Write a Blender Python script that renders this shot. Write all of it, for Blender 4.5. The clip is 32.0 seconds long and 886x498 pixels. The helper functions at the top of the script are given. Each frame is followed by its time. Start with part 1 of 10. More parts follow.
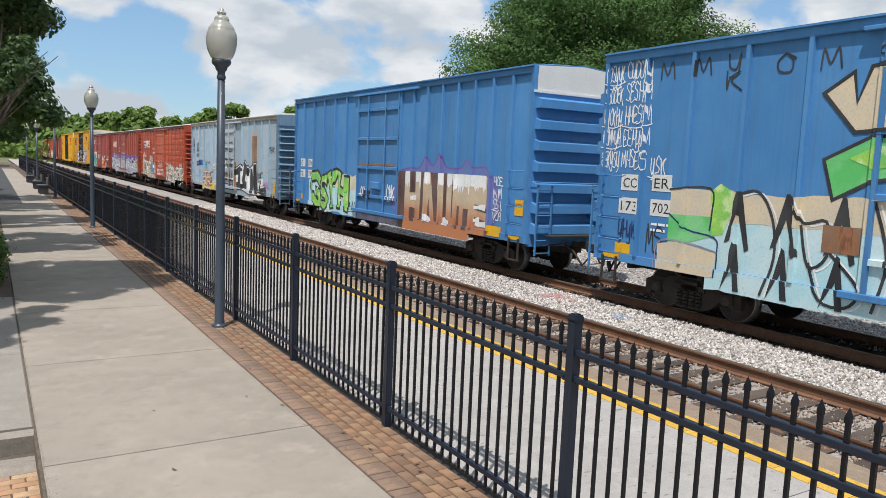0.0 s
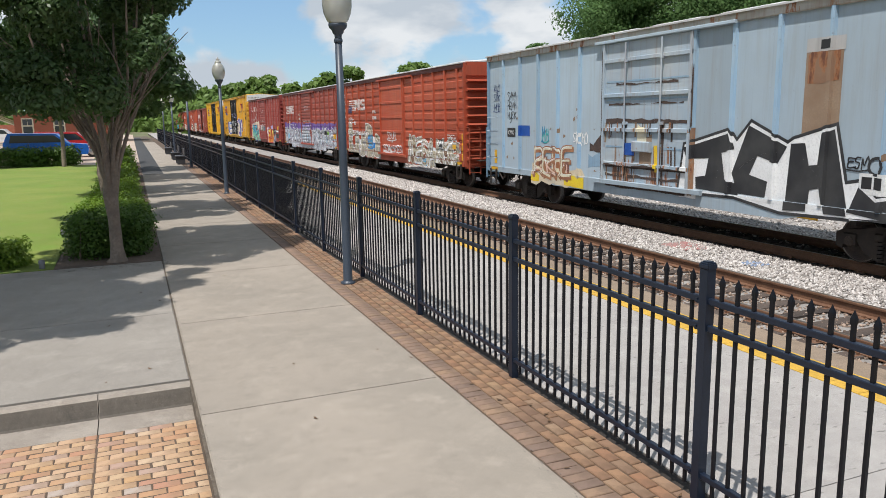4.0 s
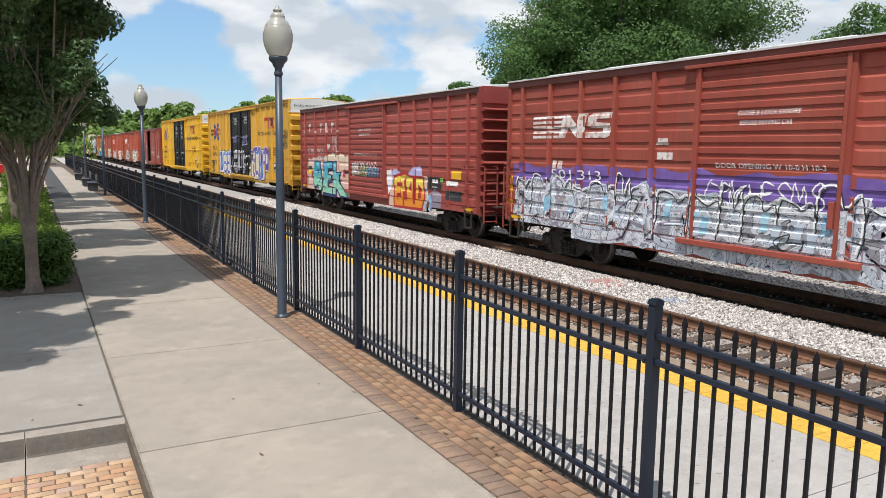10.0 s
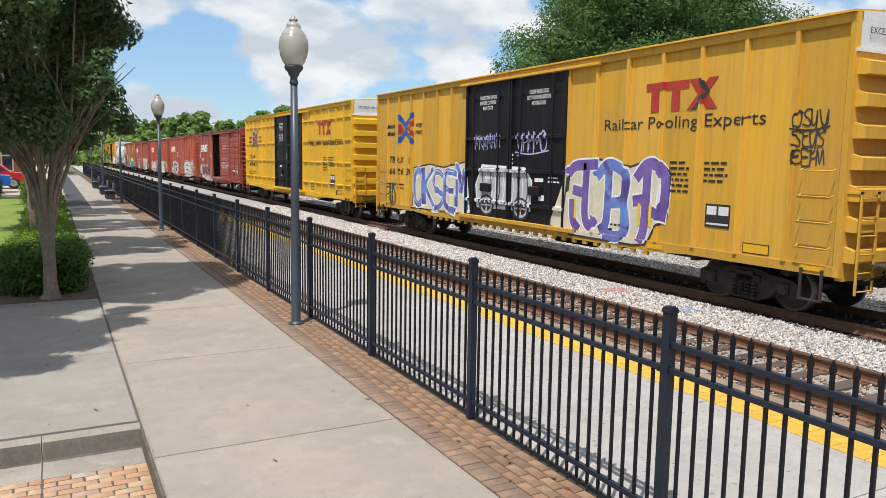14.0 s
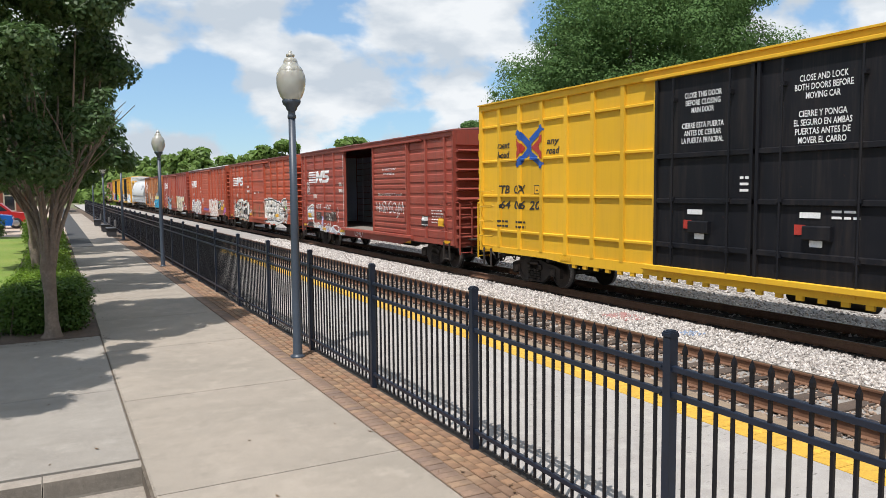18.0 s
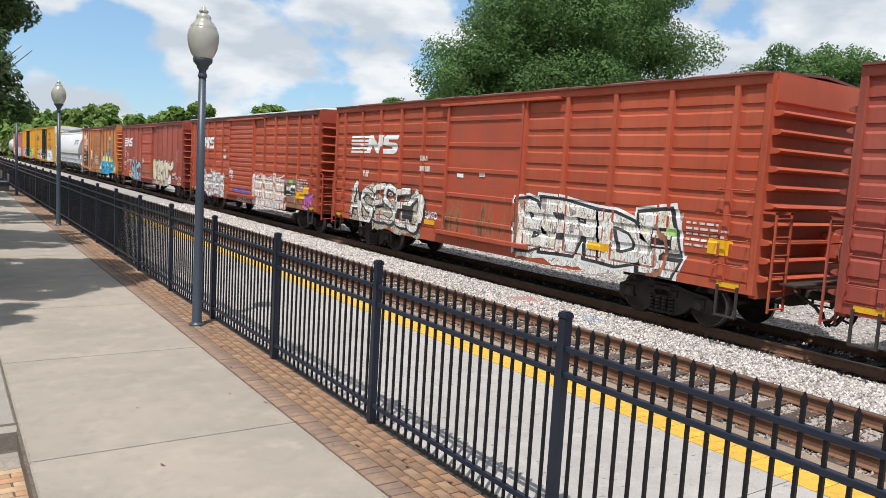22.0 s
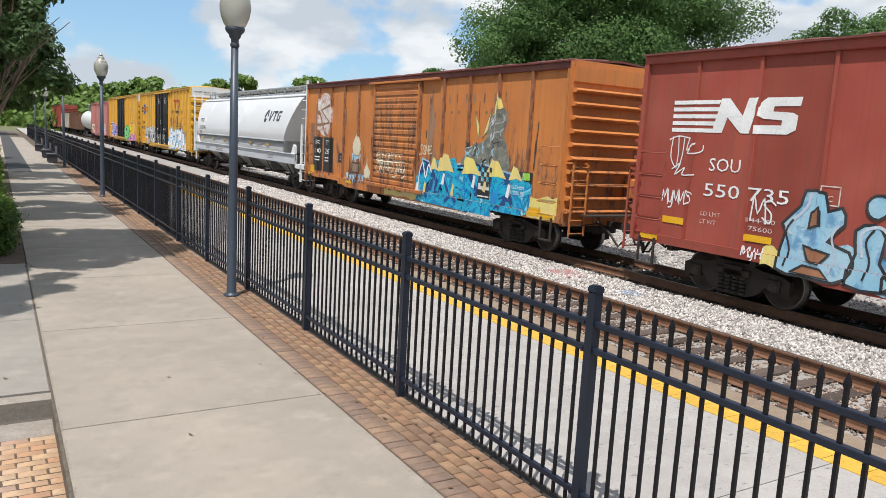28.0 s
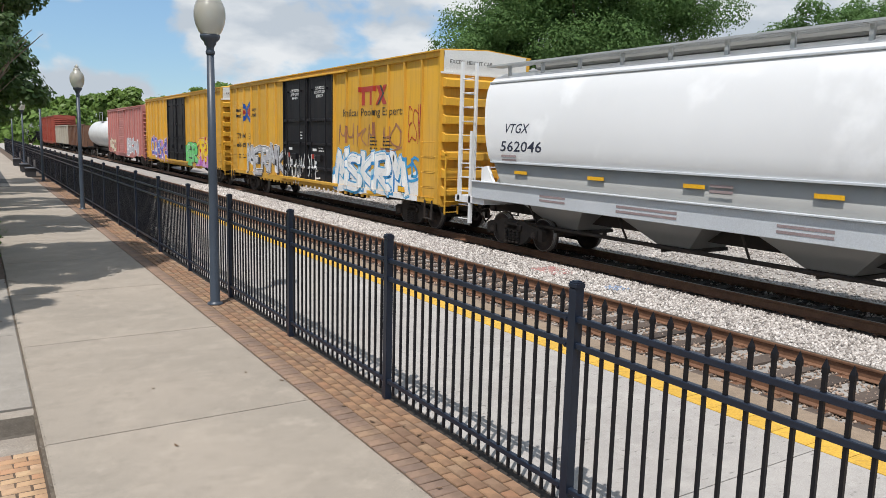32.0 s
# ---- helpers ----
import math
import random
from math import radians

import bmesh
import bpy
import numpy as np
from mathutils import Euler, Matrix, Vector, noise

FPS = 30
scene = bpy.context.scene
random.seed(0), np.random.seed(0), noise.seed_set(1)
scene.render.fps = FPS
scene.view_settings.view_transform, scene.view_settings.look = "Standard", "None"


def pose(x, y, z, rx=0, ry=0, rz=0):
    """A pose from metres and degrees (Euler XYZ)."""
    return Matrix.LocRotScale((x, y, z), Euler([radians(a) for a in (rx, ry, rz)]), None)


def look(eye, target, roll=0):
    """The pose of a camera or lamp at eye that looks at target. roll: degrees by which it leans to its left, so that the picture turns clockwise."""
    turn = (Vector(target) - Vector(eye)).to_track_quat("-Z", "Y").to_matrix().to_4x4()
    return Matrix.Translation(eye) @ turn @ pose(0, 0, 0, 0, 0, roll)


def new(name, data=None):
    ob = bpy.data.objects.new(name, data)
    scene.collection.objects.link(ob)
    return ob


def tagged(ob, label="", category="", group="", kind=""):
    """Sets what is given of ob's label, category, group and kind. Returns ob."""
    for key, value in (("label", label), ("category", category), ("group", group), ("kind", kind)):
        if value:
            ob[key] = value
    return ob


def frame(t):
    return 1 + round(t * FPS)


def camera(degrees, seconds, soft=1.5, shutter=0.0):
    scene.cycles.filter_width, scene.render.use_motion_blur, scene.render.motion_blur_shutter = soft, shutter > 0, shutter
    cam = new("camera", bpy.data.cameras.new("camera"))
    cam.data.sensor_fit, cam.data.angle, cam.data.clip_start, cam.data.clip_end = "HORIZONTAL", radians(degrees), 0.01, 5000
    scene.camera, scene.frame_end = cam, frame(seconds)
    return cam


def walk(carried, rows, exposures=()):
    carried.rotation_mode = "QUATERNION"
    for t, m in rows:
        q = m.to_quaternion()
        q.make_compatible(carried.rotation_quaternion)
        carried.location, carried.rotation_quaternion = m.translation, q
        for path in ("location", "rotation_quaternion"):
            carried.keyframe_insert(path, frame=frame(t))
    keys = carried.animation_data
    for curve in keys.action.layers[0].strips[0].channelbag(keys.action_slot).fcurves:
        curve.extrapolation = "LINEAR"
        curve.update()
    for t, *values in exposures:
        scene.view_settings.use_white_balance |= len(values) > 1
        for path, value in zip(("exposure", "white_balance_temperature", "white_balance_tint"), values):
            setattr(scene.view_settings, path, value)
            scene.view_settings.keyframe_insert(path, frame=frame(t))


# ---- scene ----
cam = camera(61.9, 32.0, soft=0.55)
PATH = [
    (0.0, 0.156, -0.031, 2.380, 83.48, -2.39, -31.41), (0.5, 0.141, -0.026, 2.393, 83.93, -1.95, -31.44), (1.0, 0.148, -0.018, 2.385, 82.63, -0.88, -31.54),
    (1.5, 0.108, 0.005, 2.379, 81.77, -1.39, -34.08), (2.0, 0.053, -0.031, 2.396, 81.01, -1.96, -33.14), (2.5, 0.060, -0.038, 2.395, 79.89, -1.78, -31.20),
    (3.0, 0.064, -0.031, 2.401, 79.90, -0.93, -29.18), (3.5, 0.118, -0.023, 2.399, 79.71, 0.20, -26.70), (4.0, 0.117, -0.028, 2.377, 79.81, 0.97, -22.69),
    (4.5, 0.044, -0.059, 2.369, 79.85, -0.50, -17.11), (6.5, 0.175, 0.034, 2.354, 78.25, -3.48, -18.82), (7.0, 0.042, 0.020, 2.404, 79.49, 0.20, -23.38),
    (7.5, -0.068, 0.013, 2.419, 84.53, -1.61, -26.23), (8.0, 0.011, 0.002, 2.335, 85.50, -2.04, -24.20), (8.5, -0.050, 0.001, 2.372, 85.87, -0.92, -30.91),
    (9.0, -0.133, 0.010, 2.378, 84.03, -0.39, -32.16), (9.5, -0.172, -0.018, 2.384, 83.03, -0.10, -31.31), (10.0, -0.161, -0.002, 2.406, 82.40, -0.80, -28.82),
    (10.5, -0.163, -0.005, 2.377, 82.35, -0.99, -29.48), (11.0, -0.144, 0.024, 2.368, 82.35, -1.11, -30.24), (11.5, -0.160, -0.014, 2.379, 82.69, -1.01, -29.29),
    (12.0, -0.162, -0.011, 2.385, 82.85, -1.79, -29.02), (12.5, -0.160, -0.024, 2.386, 83.26, -0.73, -28.16), (13.0, -0.174, -0.024, 2.366, 82.50, -1.29, -31.18),
    (13.5, -0.191, -0.024, 2.384, 82.93, -1.65, -32.21), (14.0, -0.170, -0.013, 2.393, 83.09, -0.87, -27.76), (14.5, -0.104, 0.012, 2.370, 82.83, -1.29, -30.00),
    (16.5, -0.173, -0.027, 2.377, 85.53, -0.20, -29.12), (17.0, -0.177, -0.050, 2.384, 85.38, -0.48, -28.74), (17.5, -0.167, -0.047, 2.388, 85.11, 0.57, -27.13),
    (18.0, -0.151, -0.033, 2.394, 85.35, 0.53, -27.75), (18.5, -0.176, -0.046, 2.383, 86.44, -0.34, -31.12), (19.0, -0.131, -0.020, 2.361, 84.19, -0.01, -33.14),
    (19.5, 0.012, 0.022, 2.351, 83.03, -1.43, -38.70), (20.0, 0.138, 0.079, 2.362, 84.86, -1.53, -38.88), (20.5, 0.113, 0.035, 2.395, 82.98, -0.13, -33.51),
    (21.0, 0.088, 0.040, 2.345, 85.41, 1.51, -34.04), (21.5, 0.010, -0.002, 2.334, 84.45, -1.93, -35.68), (22.0, -0.068, -0.041, 2.354, 83.88, -3.33, -33.98),
    (22.5, 0.029, 0.018, 2.364, 83.59, -1.82, -29.19), (23.0, 0.057, 0.028, 2.365, 83.51, -2.40, -25.63), (23.5, 0.114, 0.041, 2.329, 81.88, -1.72, -24.21),
    (24.0, 0.096, 0.016, 2.342, 81.99, -2.09, -26.68), (24.5, 0.096, 0.026, 2.347, 81.24, -1.94, -26.74), (26.5, 0.073, 0.014, 2.318, 81.97, -2.25, -35.75),
    (27.0, 0.056, 0.005, 2.359, 83.35, -4.70, -34.41), (27.5, 0.082, 0.025, 2.333, 82.43, -3.06, -29.56), (28.0, 0.093, 0.031, 2.336, 81.54, -3.17, -30.83),
    (28.5, 0.086, 0.041, 2.334, 82.06, -3.05, -31.11), (29.0, 0.101, 0.030, 2.339, 81.70, -2.53, -31.31), (29.5, 0.089, 0.008, 2.338, 81.70, -2.16, -32.60),
    (30.0, 0.092, 0.021, 2.347, 81.40, -1.58, -31.57), (30.5, 0.093, 0.023, 2.340, 81.68, -1.40, -31.99), (31.0, 0.080, 0.024, 2.340, 80.73, -0.78, -30.44),
    (31.5, 0.104, 0.031, 2.331, 80.65, -0.14, -30.78), (32.0, 0.124, 0.011, 2.330, 81.72, -1.43, -32.18),
]
walk(cam, [(r[0], pose(*r[1:])) for r in PATH], [(0.0, -0.10), (4.5, -0.12), (6.8, 0.04), (29.5, 0.02), (32.0, -0.12)])

# ---- world, sun ----
SUN_DIR = Vector((-0.55, -0.44, 1.5)).normalized()
world = bpy.data.worlds.new("sky")
scene.world = world
world.use_nodes = True
wn, wl = world.node_tree.nodes, world.node_tree.links
wn.clear()
w_out, w_bg, w_sky = wn.new("ShaderNodeOutputWorld"), wn.new("ShaderNodeBackground"), wn.new("ShaderNodeTexSky")
w_sky.sky_type, w_sky.sun_disc = "NISHITA", False
w_sky.sun_elevation = math.asin(SUN_DIR.z)
w_sky.sun_rotation = math.atan2(SUN_DIR.x, SUN_DIR.y)
w_sky.air_density, w_sky.dust_density, w_sky.ozone_density = 1.1, 0.15, 2.5
w_bg.inputs["Strength"].default_value = 0.104
# cumulus: billows by direction, with paler crowns and grey-blue undersides
w_tc = wn.new("ShaderNodeTexCoord")


def cloud_noise(shift, scale, detail, squash, distort=0.0, rough=0.5):
    mp, nz = wn.new("ShaderNodeMapping"), wn.new("ShaderNodeTexNoise")
    mp.inputs["Location"].default_value = shift
    mp.inputs["Scale"].default_value = (1.0, 1.0, squash)
    nz.inputs["Scale"].default_value, nz.inputs["Detail"].default_value, nz.inputs["Roughness"].default_value = scale, detail, rough
    nz.inputs["Distortion"].default_value = distort
    wl.new(w_tc.outputs["Generated"], mp.inputs["Vector"])
    wl.new(mp.outputs["Vector"], nz.inputs["Vector"])
    return nz.outputs["Fac"]


CLOUD_AT = (0.62, 0.31, 0.55)
w_r = wn.new("ShaderNodeMapRange")
w_r.interpolation_type = "SMOOTHSTEP"
w_r.inputs["From Min"].default_value, w_r.inputs["From Max"].default_value = 0.425, 0.50
wl.new(cloud_noise(CLOUD_AT, 5.6, 9, 1.55, 0.12, 0.48), w_r.inputs["Value"])
w_shade = wn.new("ShaderNodeMix")
w_shade.data_type = "RGBA"
w_shade.inputs["A"].default_value = (5.5, 6.15, 6.9, 1)
w_shade.inputs["B"].default_value = (8.4, 8.7, 9.0, 1)
w_s = wn.new("ShaderNodeMapRange")
w_s.inputs["From Min"].default_value, w_s.inputs["From Max"].default_value = 0.42, 0.58
wl.new(cloud_noise((CLOUD_AT[0], CLOUD_AT[1], CLOUD_AT[2] + 0.07), 6.5, 7, 2.3), w_s.inputs["Value"])
wl.new(w_s.outputs["Result"], w_shade.inputs["Factor"])
w_mix = wn.new("ShaderNodeMix")
w_mix.data_type = "RGBA"
w_tint = wn.new("ShaderNodeMix")
w_tint.data_type, w_tint.blend_type = "RGBA", "MULTIPLY"
w_tint.inputs["Factor"].default_value = 1.0
w_tint.inputs["B"].default_value = (0.92, 1.12, 1.34, 1)
wl.new(w_sky.outputs["Color"], w_tint.inputs["A"])
wl.new(w_r.outputs["Result"], w_mix.inputs["Factor"])
wl.new(w_shade.outputs["Result"], w_mix.inputs["B"])
w_haze = wn.new("ShaderNodeMix")
w_haze.data_type = "RGBA"
w_haze.inputs["Factor"].default_value = 0.42
w_haze.inputs["B"].default_value = (3.6, 5.6, 7.6, 1)
wl.new(w_tint.outputs["Result"], w_haze.inputs["A"])
wl.new(w_haze.outputs["Result"], w_mix.inputs["A"])
wl.new(w_mix.outputs["Result"], w_bg.inputs["Color"])
wl.new(w_bg.outputs["Background"], w_out.inputs["Surface"])
sun = new("sun", bpy.data.lights.new("sun", "SUN"))
sun.data.energy, sun.data.angle, sun.data.color = 5.0, radians(0.53), (1.0, 0.965, 0.93)
sun.matrix_world = look((0, 0, 60), tuple(Vector((0, 0, 60)) - SUN_DIR))


# ---- materials ----
def nodes_of(name):
    m = bpy.data.materials.new(name)
    m.use_nodes = True
    n, l = m.node_tree.nodes, m.node_tree.links
    return m, n, l, n["Principled BSDF"]


def mixc(n, l, fac, a, b):
    x = n.new("ShaderNodeMix")
    x.data_type = "RGBA"
    for key, v in (("Factor", fac), ("A", a), ("B", b)):
        if hasattr(v, "is_linked"):
            l.new(v, x.inputs[key])
        else:
            x.inputs[key].default_value = v if key == "Factor" else (*v, 1)
    return x.outputs["Result"]


def noise_node(n, l, vec, scale, detail=4, rough=0.55):
    t = n.new("ShaderNodeTexNoise")
    t.inputs["Scale"].default_value, t.inputs["Detail"].default_value, t.inputs["Roughness"].default_value = scale, detail, rough
    l.new(vec, t.inputs["Vector"])
    return t.outputs["Fac"]


def ramp(n, l, fac, lo, hi):
    r = n.new("ShaderNodeMapRange")
    r.clamp = True
    r.inputs["From Min"].default_value, r.inputs["From Max"].default_value = lo, hi
    l.new(fac, r.inputs["Value"])
    return r.outputs["Result"]


def bump(n, l, height, p, strength=0.3, dist=0.01):
    b = n.new("ShaderNodeBump")
    b.inputs["Strength"].default_value, b.inputs["Distance"].default_value = strength, dist
    l.new(height, b.inputs["Height"])
    l.new(b.outputs["Normal"], p.inputs["Normal"])


def mapped(n, l, scale=(1, 1, 1), space="Object"):
    tc, mp = n.new("ShaderNodeTexCoord"), n.new("ShaderNodeMapping")
    mp.inputs["Scale"].default_value = scale
    l.new(tc.outputs[space], mp.inputs["Vector"])
    return mp.outputs["Vector"]


def plain(name, a, b=None, rough=0.6, metal=0.0, scale=3.0, grain=40.0, bumpy=0.15, dist=0.004, space="Object", spread=0.0, stains=0.0):
    """Two-scale mottled surface; spread varies the colour from object to object."""
    m, n, l, p = nodes_of(name)
    b = b or tuple(c * 0.8 for c in a)
    v = mapped(n, l, space=space)
    big, fine = noise_node(n, l, v, scale, 5), noise_node(n, l, v, grain, 3)
    c = mixc(n, l, ramp(n, l, big, 0.35, 0.65), a, b)
    c = mixc(n, l, ramp(n, l, fine, 0.3, 0.9), c, tuple(x * 0.72 for x in b))
    if stains:
        st_ = noise_node(n, l, v, scale * 4.3, 8, 0.68)
        c = mixc(n, l, ramp(n, l, st_, 0.54, 0.74), c, tuple(x * (1 - stains) for x in b))
        c = mixc(n, l, ramp(n, l, noise_node(n, l, v, scale * 1.7, 6, 0.6), 0.56, 0.7), c, tuple(min(1, x * (1 + stains * 0.6)) for x in a))
    if spread:
        oi, hs, mr = n.new("ShaderNodeObjectInfo"), n.new("ShaderNodeHueSaturation"), n.new("ShaderNodeMapRange")
        mr.inputs["To Min"].default_value, mr.inputs["To Max"].default_value = 1 - spread, 1 + spread
        l.new(oi.outputs["Random"], mr.inputs["Value"])
        l.new(mr.outputs["Result"], hs.inputs["Value"])
        l.new(c, hs.inputs["Color"])
        c = hs.outputs["Color"]
    l.new(c, p.inputs["Base Color"])
    p.inputs["Roughness"].default_value, p.inputs["Metallic"].default_value = rough, metal
    if bumpy:
        bump(n, l, fine, p, bumpy, dist)
    return m


def car_paint(name, a, fade=None, dirt=(0.10, 0.075, 0.055), rust=(0.16, 0.06, 0.03), wear=0.35, dirty=0.4):
    """Weathered enamel: sun-faded patches, vertical run-off streaks, specks of rust."""
    m, n, l, p = nodes_of(name)
    fade = fade or tuple(min(1, c * 0.8 + 0.04) for c in a)
    v = mapped(n, l)
    streak_v = mapped(n, l, (5, 5, 0.35))
    big, streak, fine = noise_node(n, l, v, 0.9, 5), noise_node(n, l, streak_v, 1.2, 5, 0.65), noise_node(n, l, v, 9, 6, 0.7)
    c = mixc(n, l, ramp(n, l, big, 0.35, 0.7), a, fade)
    k = n.new("ShaderNodeMath")
    k.operation = "MULTIPLY"
    l.new(ramp(n, l, streak, 0.48, 0.78), k.inputs[0])
    k.inputs[1].default_value = dirty
    c = mixc(n, l, k.outputs[0], c, dirt)
    k2 = n.new("ShaderNodeMath")
    k2.operation = "MULTIPLY"
    l.new(ramp(n, l, fine, 0.66 - 0.1 * wear, 0.76), k2.inputs[0])
    k2.inputs[1].default_value = min(1.0, 0.25 + wear)
    c = mixc(n, l, k2.outputs[0], c, rust)
    runs = noise_node(n, l, mapped(n, l, (16, 16, 0.22)), 1.0, 4, 0.6)
    c = mixc(n, l, ramp(n, l, runs, 0.55, 0.95), c, tuple((1 - 0.9 * dirty) * x + 0.03 * dirty for x in a))
    oi, hs, mr = n.new("ShaderNodeObjectInfo"), n.new("ShaderNodeHueSaturation"), n.new("ShaderNodeMapRange")
    mr.inputs["To Min"].default_value, mr.inputs["To Max"].default_value = 0.86, 1.10
    l.new(oi.outputs["Random"], mr.inputs["Value"])
    l.new(mr.outputs["Result"], hs.inputs["Value"])
    l.new(c, hs.inputs["Color"])
    l.new(hs.outputs["Color"], p.inputs["Base Color"])
    p.inputs["Roughness"].default_value = 0.55
    p.inputs["Specular IOR Level"].default_value = 0.28
    bump(n, l, fine, p, 0.12, 0.004)
    return m


def concrete(name, a, b, patch=0.5, specks=1.0, fleck=0.0):
    """Weathered concrete: broad clouds, thin water stains, fine sand grain and scattered dark specks."""
    m, n, l, p = nodes_of(name)
    v = mapped(n, l, space="Object")
    c = mixc(n, l, ramp(n, l, noise_node(n, l, v, patch, 6, 0.6), 0.36, 0.66), a, b)
    c = mixc(n, l, ramp(n, l, noise_node(n, l, v, patch * 7, 8, 0.74), 0.5, 0.9), c, tuple(0.72 * x for x in b))
    c = mixc(n, l, ramp(n, l, noise_node(n, l, v, patch * 4.1, 8, 0.74), 0.50, 0.72), c, tuple(min(1, 1.16 * x) for x in a))
    sand = noise_node(n, l, v, 210, 2, 0.8)
    c = mixc(n, l, ramp(n, l, sand, 0.38, 0.8), c, tuple(0.60 * x for x in b))
    c = mixc(n, l, ramp(n, l, noise_node(n, l, v, 90, 3, 0.7), 0.55, 0.8), c, tuple(min(1, 1.25 * x) for x in a))
    pits = noise_node(n, l, mapped(n, l, (1, 1.6, 1)), 30, 5, 0.85)
    k = n.new("ShaderNodeMath")
    k.operation = "MULTIPLY"
    l.new(ramp(n, l, pits, 0.62, 0.70), k.inputs[0])
    k.inputs[1].default_value = 0.6 * specks
    c = mixc(n, l, k.outputs[0], c, tuple(0.45 * x for x in b))
    # Dark flecks paint the shade inside the surface pocks.
    if fleck:
        pock_shade = noise_node(n, l, mapped(n, l, (0.55, 1.5, 1)), 13, 3, 0.6)
        k3 = n.new("ShaderNodeMath")
        k3.operation = "MULTIPLY"
        l.new(ramp(n, l, pock_shade, 0.63, 0.69), k3.inputs[0])
        k3.inputs[1].default_value = fleck
        c = mixc(n, l, k3.outputs[0], c, tuple(0.40 * x for x in b))
    oi, hs, mr = n.new("ShaderNodeObjectInfo"), n.new("ShaderNodeHueSaturation"), n.new("ShaderNodeMapRange")
    mr.inputs["To Min"].default_value, mr.inputs["To Max"].default_value = 0.95, 1.05
    l.new(oi.outputs["Random"], mr.inputs["Value"])
    l.new(mr.outputs["Result"], hs.inputs["Value"])
    l.new(c, hs.inputs["Color"])
    l.new(hs.outputs["Color"], p.inputs["Base Color"])
    p.inputs["Roughness"].default_value = 0.88
    bump(n, l, sand, p, 0.5, 0.004)
    return m


CONCRETE = concrete("walk_concrete", (0.370, 0.316, 0.258), (0.282, 0.246, 0.202), 0.55)
SIDEWALK = concrete("side_walk_concrete", (0.330, 0.297, 0.256), (0.258, 0.232, 0.20), 0.5)
PLATFORM = concrete("platform_concrete", (0.415, 0.388, 0.36), (0.34, 0.316, 0.293), 0.8, 1.6, 0.75)
EDGING = concrete("platform_edging", (0.30, 0.225, 0.16), (0.22, 0.165, 0.115), 2.5, 1.6)
JOINT = plain("joint_soil", (0.17, 0.135, 0.10), (0.09, 0.07, 0.05), 0.95, 0, 9, 60, 0.5, 0.006)
KERB = concrete("kerb_concrete", (0.35, 0.305, 0.255), (0.235, 0.20, 0.165), 1.6, 1.4)
# Kerb face: stains and the upright face's shade mixed into one dark colour.
KERBFACE = concrete("shaded_grimy_kerb", (0.135, 0.115, 0.092), (0.085, 0.072, 0.058), 2.2, 1.4)
MORTAR = plain("mortar", (0.14, 0.095, 0.065), (0.09, 0.064, 0.045), 0.95, 0, 4, 60)
YELLOW = plain("tactile_yellow", (0.66, 0.39, 0.045), (0.54, 0.32, 0.045), 0.75, 0, 2, 50, 0.1, spread=0.07, stains=0.4)
FENCE = plain("fence_black", (0.0135, 0.021, 0.039), (0.010, 0.016, 0.030), 0.36, 0, 3, 80, 0.08, 0.002)
FENCE.node_tree.nodes["Principled BSDF"].inputs["Specular IOR Level"].default_value = 0.35
PICKET = plain("picket_black", (0.0085, 0.0095, 0.014), (0.006, 0.0065, 0.0095), 0.45, 0, 3, 80, 0.08, 0.002)
PICKET.node_tree.nodes["Principled BSDF"].inputs["Specular IOR Level"].default_value = 0.25
LAMPMETAL = plain("lamp_post_paint", (0.05, 0.066, 0.09), (0.04, 0.053, 0.074), 0.42, 0, 2, 60, 0.1, 0.002)
RAIL = plain("rail_rust", (0.24, 0.125, 0.07), (0.17, 0.085, 0.05), 0.7, 0.2, 4, 40)
RAILTOP = plain("rail_head", (0.30, 0.26, 0.22), (0.20, 0.16, 0.13), 0.4, 0.8, 3, 40)
# Ties under the train: oil plus the train's shade put into the colour.
SHADEDTIE = plain("shaded_oily_tie_wood", (0.04, 0.031, 0.025), (0.025, 0.02, 0.017), 0.85, 0, 3, 30, 0.5, 0.01, spread=0.3)
TIE = plain("tie_wood", (0.105, 0.078, 0.062), (0.07, 0.052, 0.042), 0.9, 0, 3, 30, 0.5, 0.01, spread=0.3)
BALLAST = plain("ballast_bed", (0.40, 0.375, 0.35), (0.31, 0.285, 0.26), 0.95, 0, 0.8, 22, 1.0, 0.04)
STEELDARK = plain("running_gear_steel", (0.040, 0.036, 0.034), (0.066, 0.053, 0.045), 0.75, 0.1, 4, 40)
STEELDARK.node_tree.nodes["Principled BSDF"].inputs["Specular IOR Level"].default_value = 0.2
WHEELSTEEL = plain("wheel_steel", (0.10, 0.075, 0.06), (0.06, 0.045, 0.04), 0.6, 0.4, 5, 40)
LAWN = plain("lawn_grass", (0.14, 0.235, 0.028), (0.235, 0.285, 0.055), 0.95, 0, 0.45, 45, 0.9, 0.03, stains=0.22)
EARTH = plain("field_grass", (0.10, 0.14, 0.045), (0.16, 0.15, 0.08), 0.95, 0, 0.05, 8, 0.5, 0.05)
MULCH = plain("mulch", (0.16, 0.11, 0.08), (0.1, 0.07, 0.05), 0.95, 0, 3, 30, 0.8, 0.03)
LOT = plain("parking_lot", (0.52, 0.40, 0.31), (0.44, 0.35, 0.28), 0.9, 0, 0.3, 20)
ASPHALT = plain("asphalt", (0.06, 0.06, 0.06), (0.045, 0.045, 0.045), 0.9, 0, 1, 50, 0.3)
BARK = plain("bark", (0.29, 0.225, 0.175), (0.18, 0.14, 0.11), 0.9, 0, 4, 25, 0.6, 0.02)
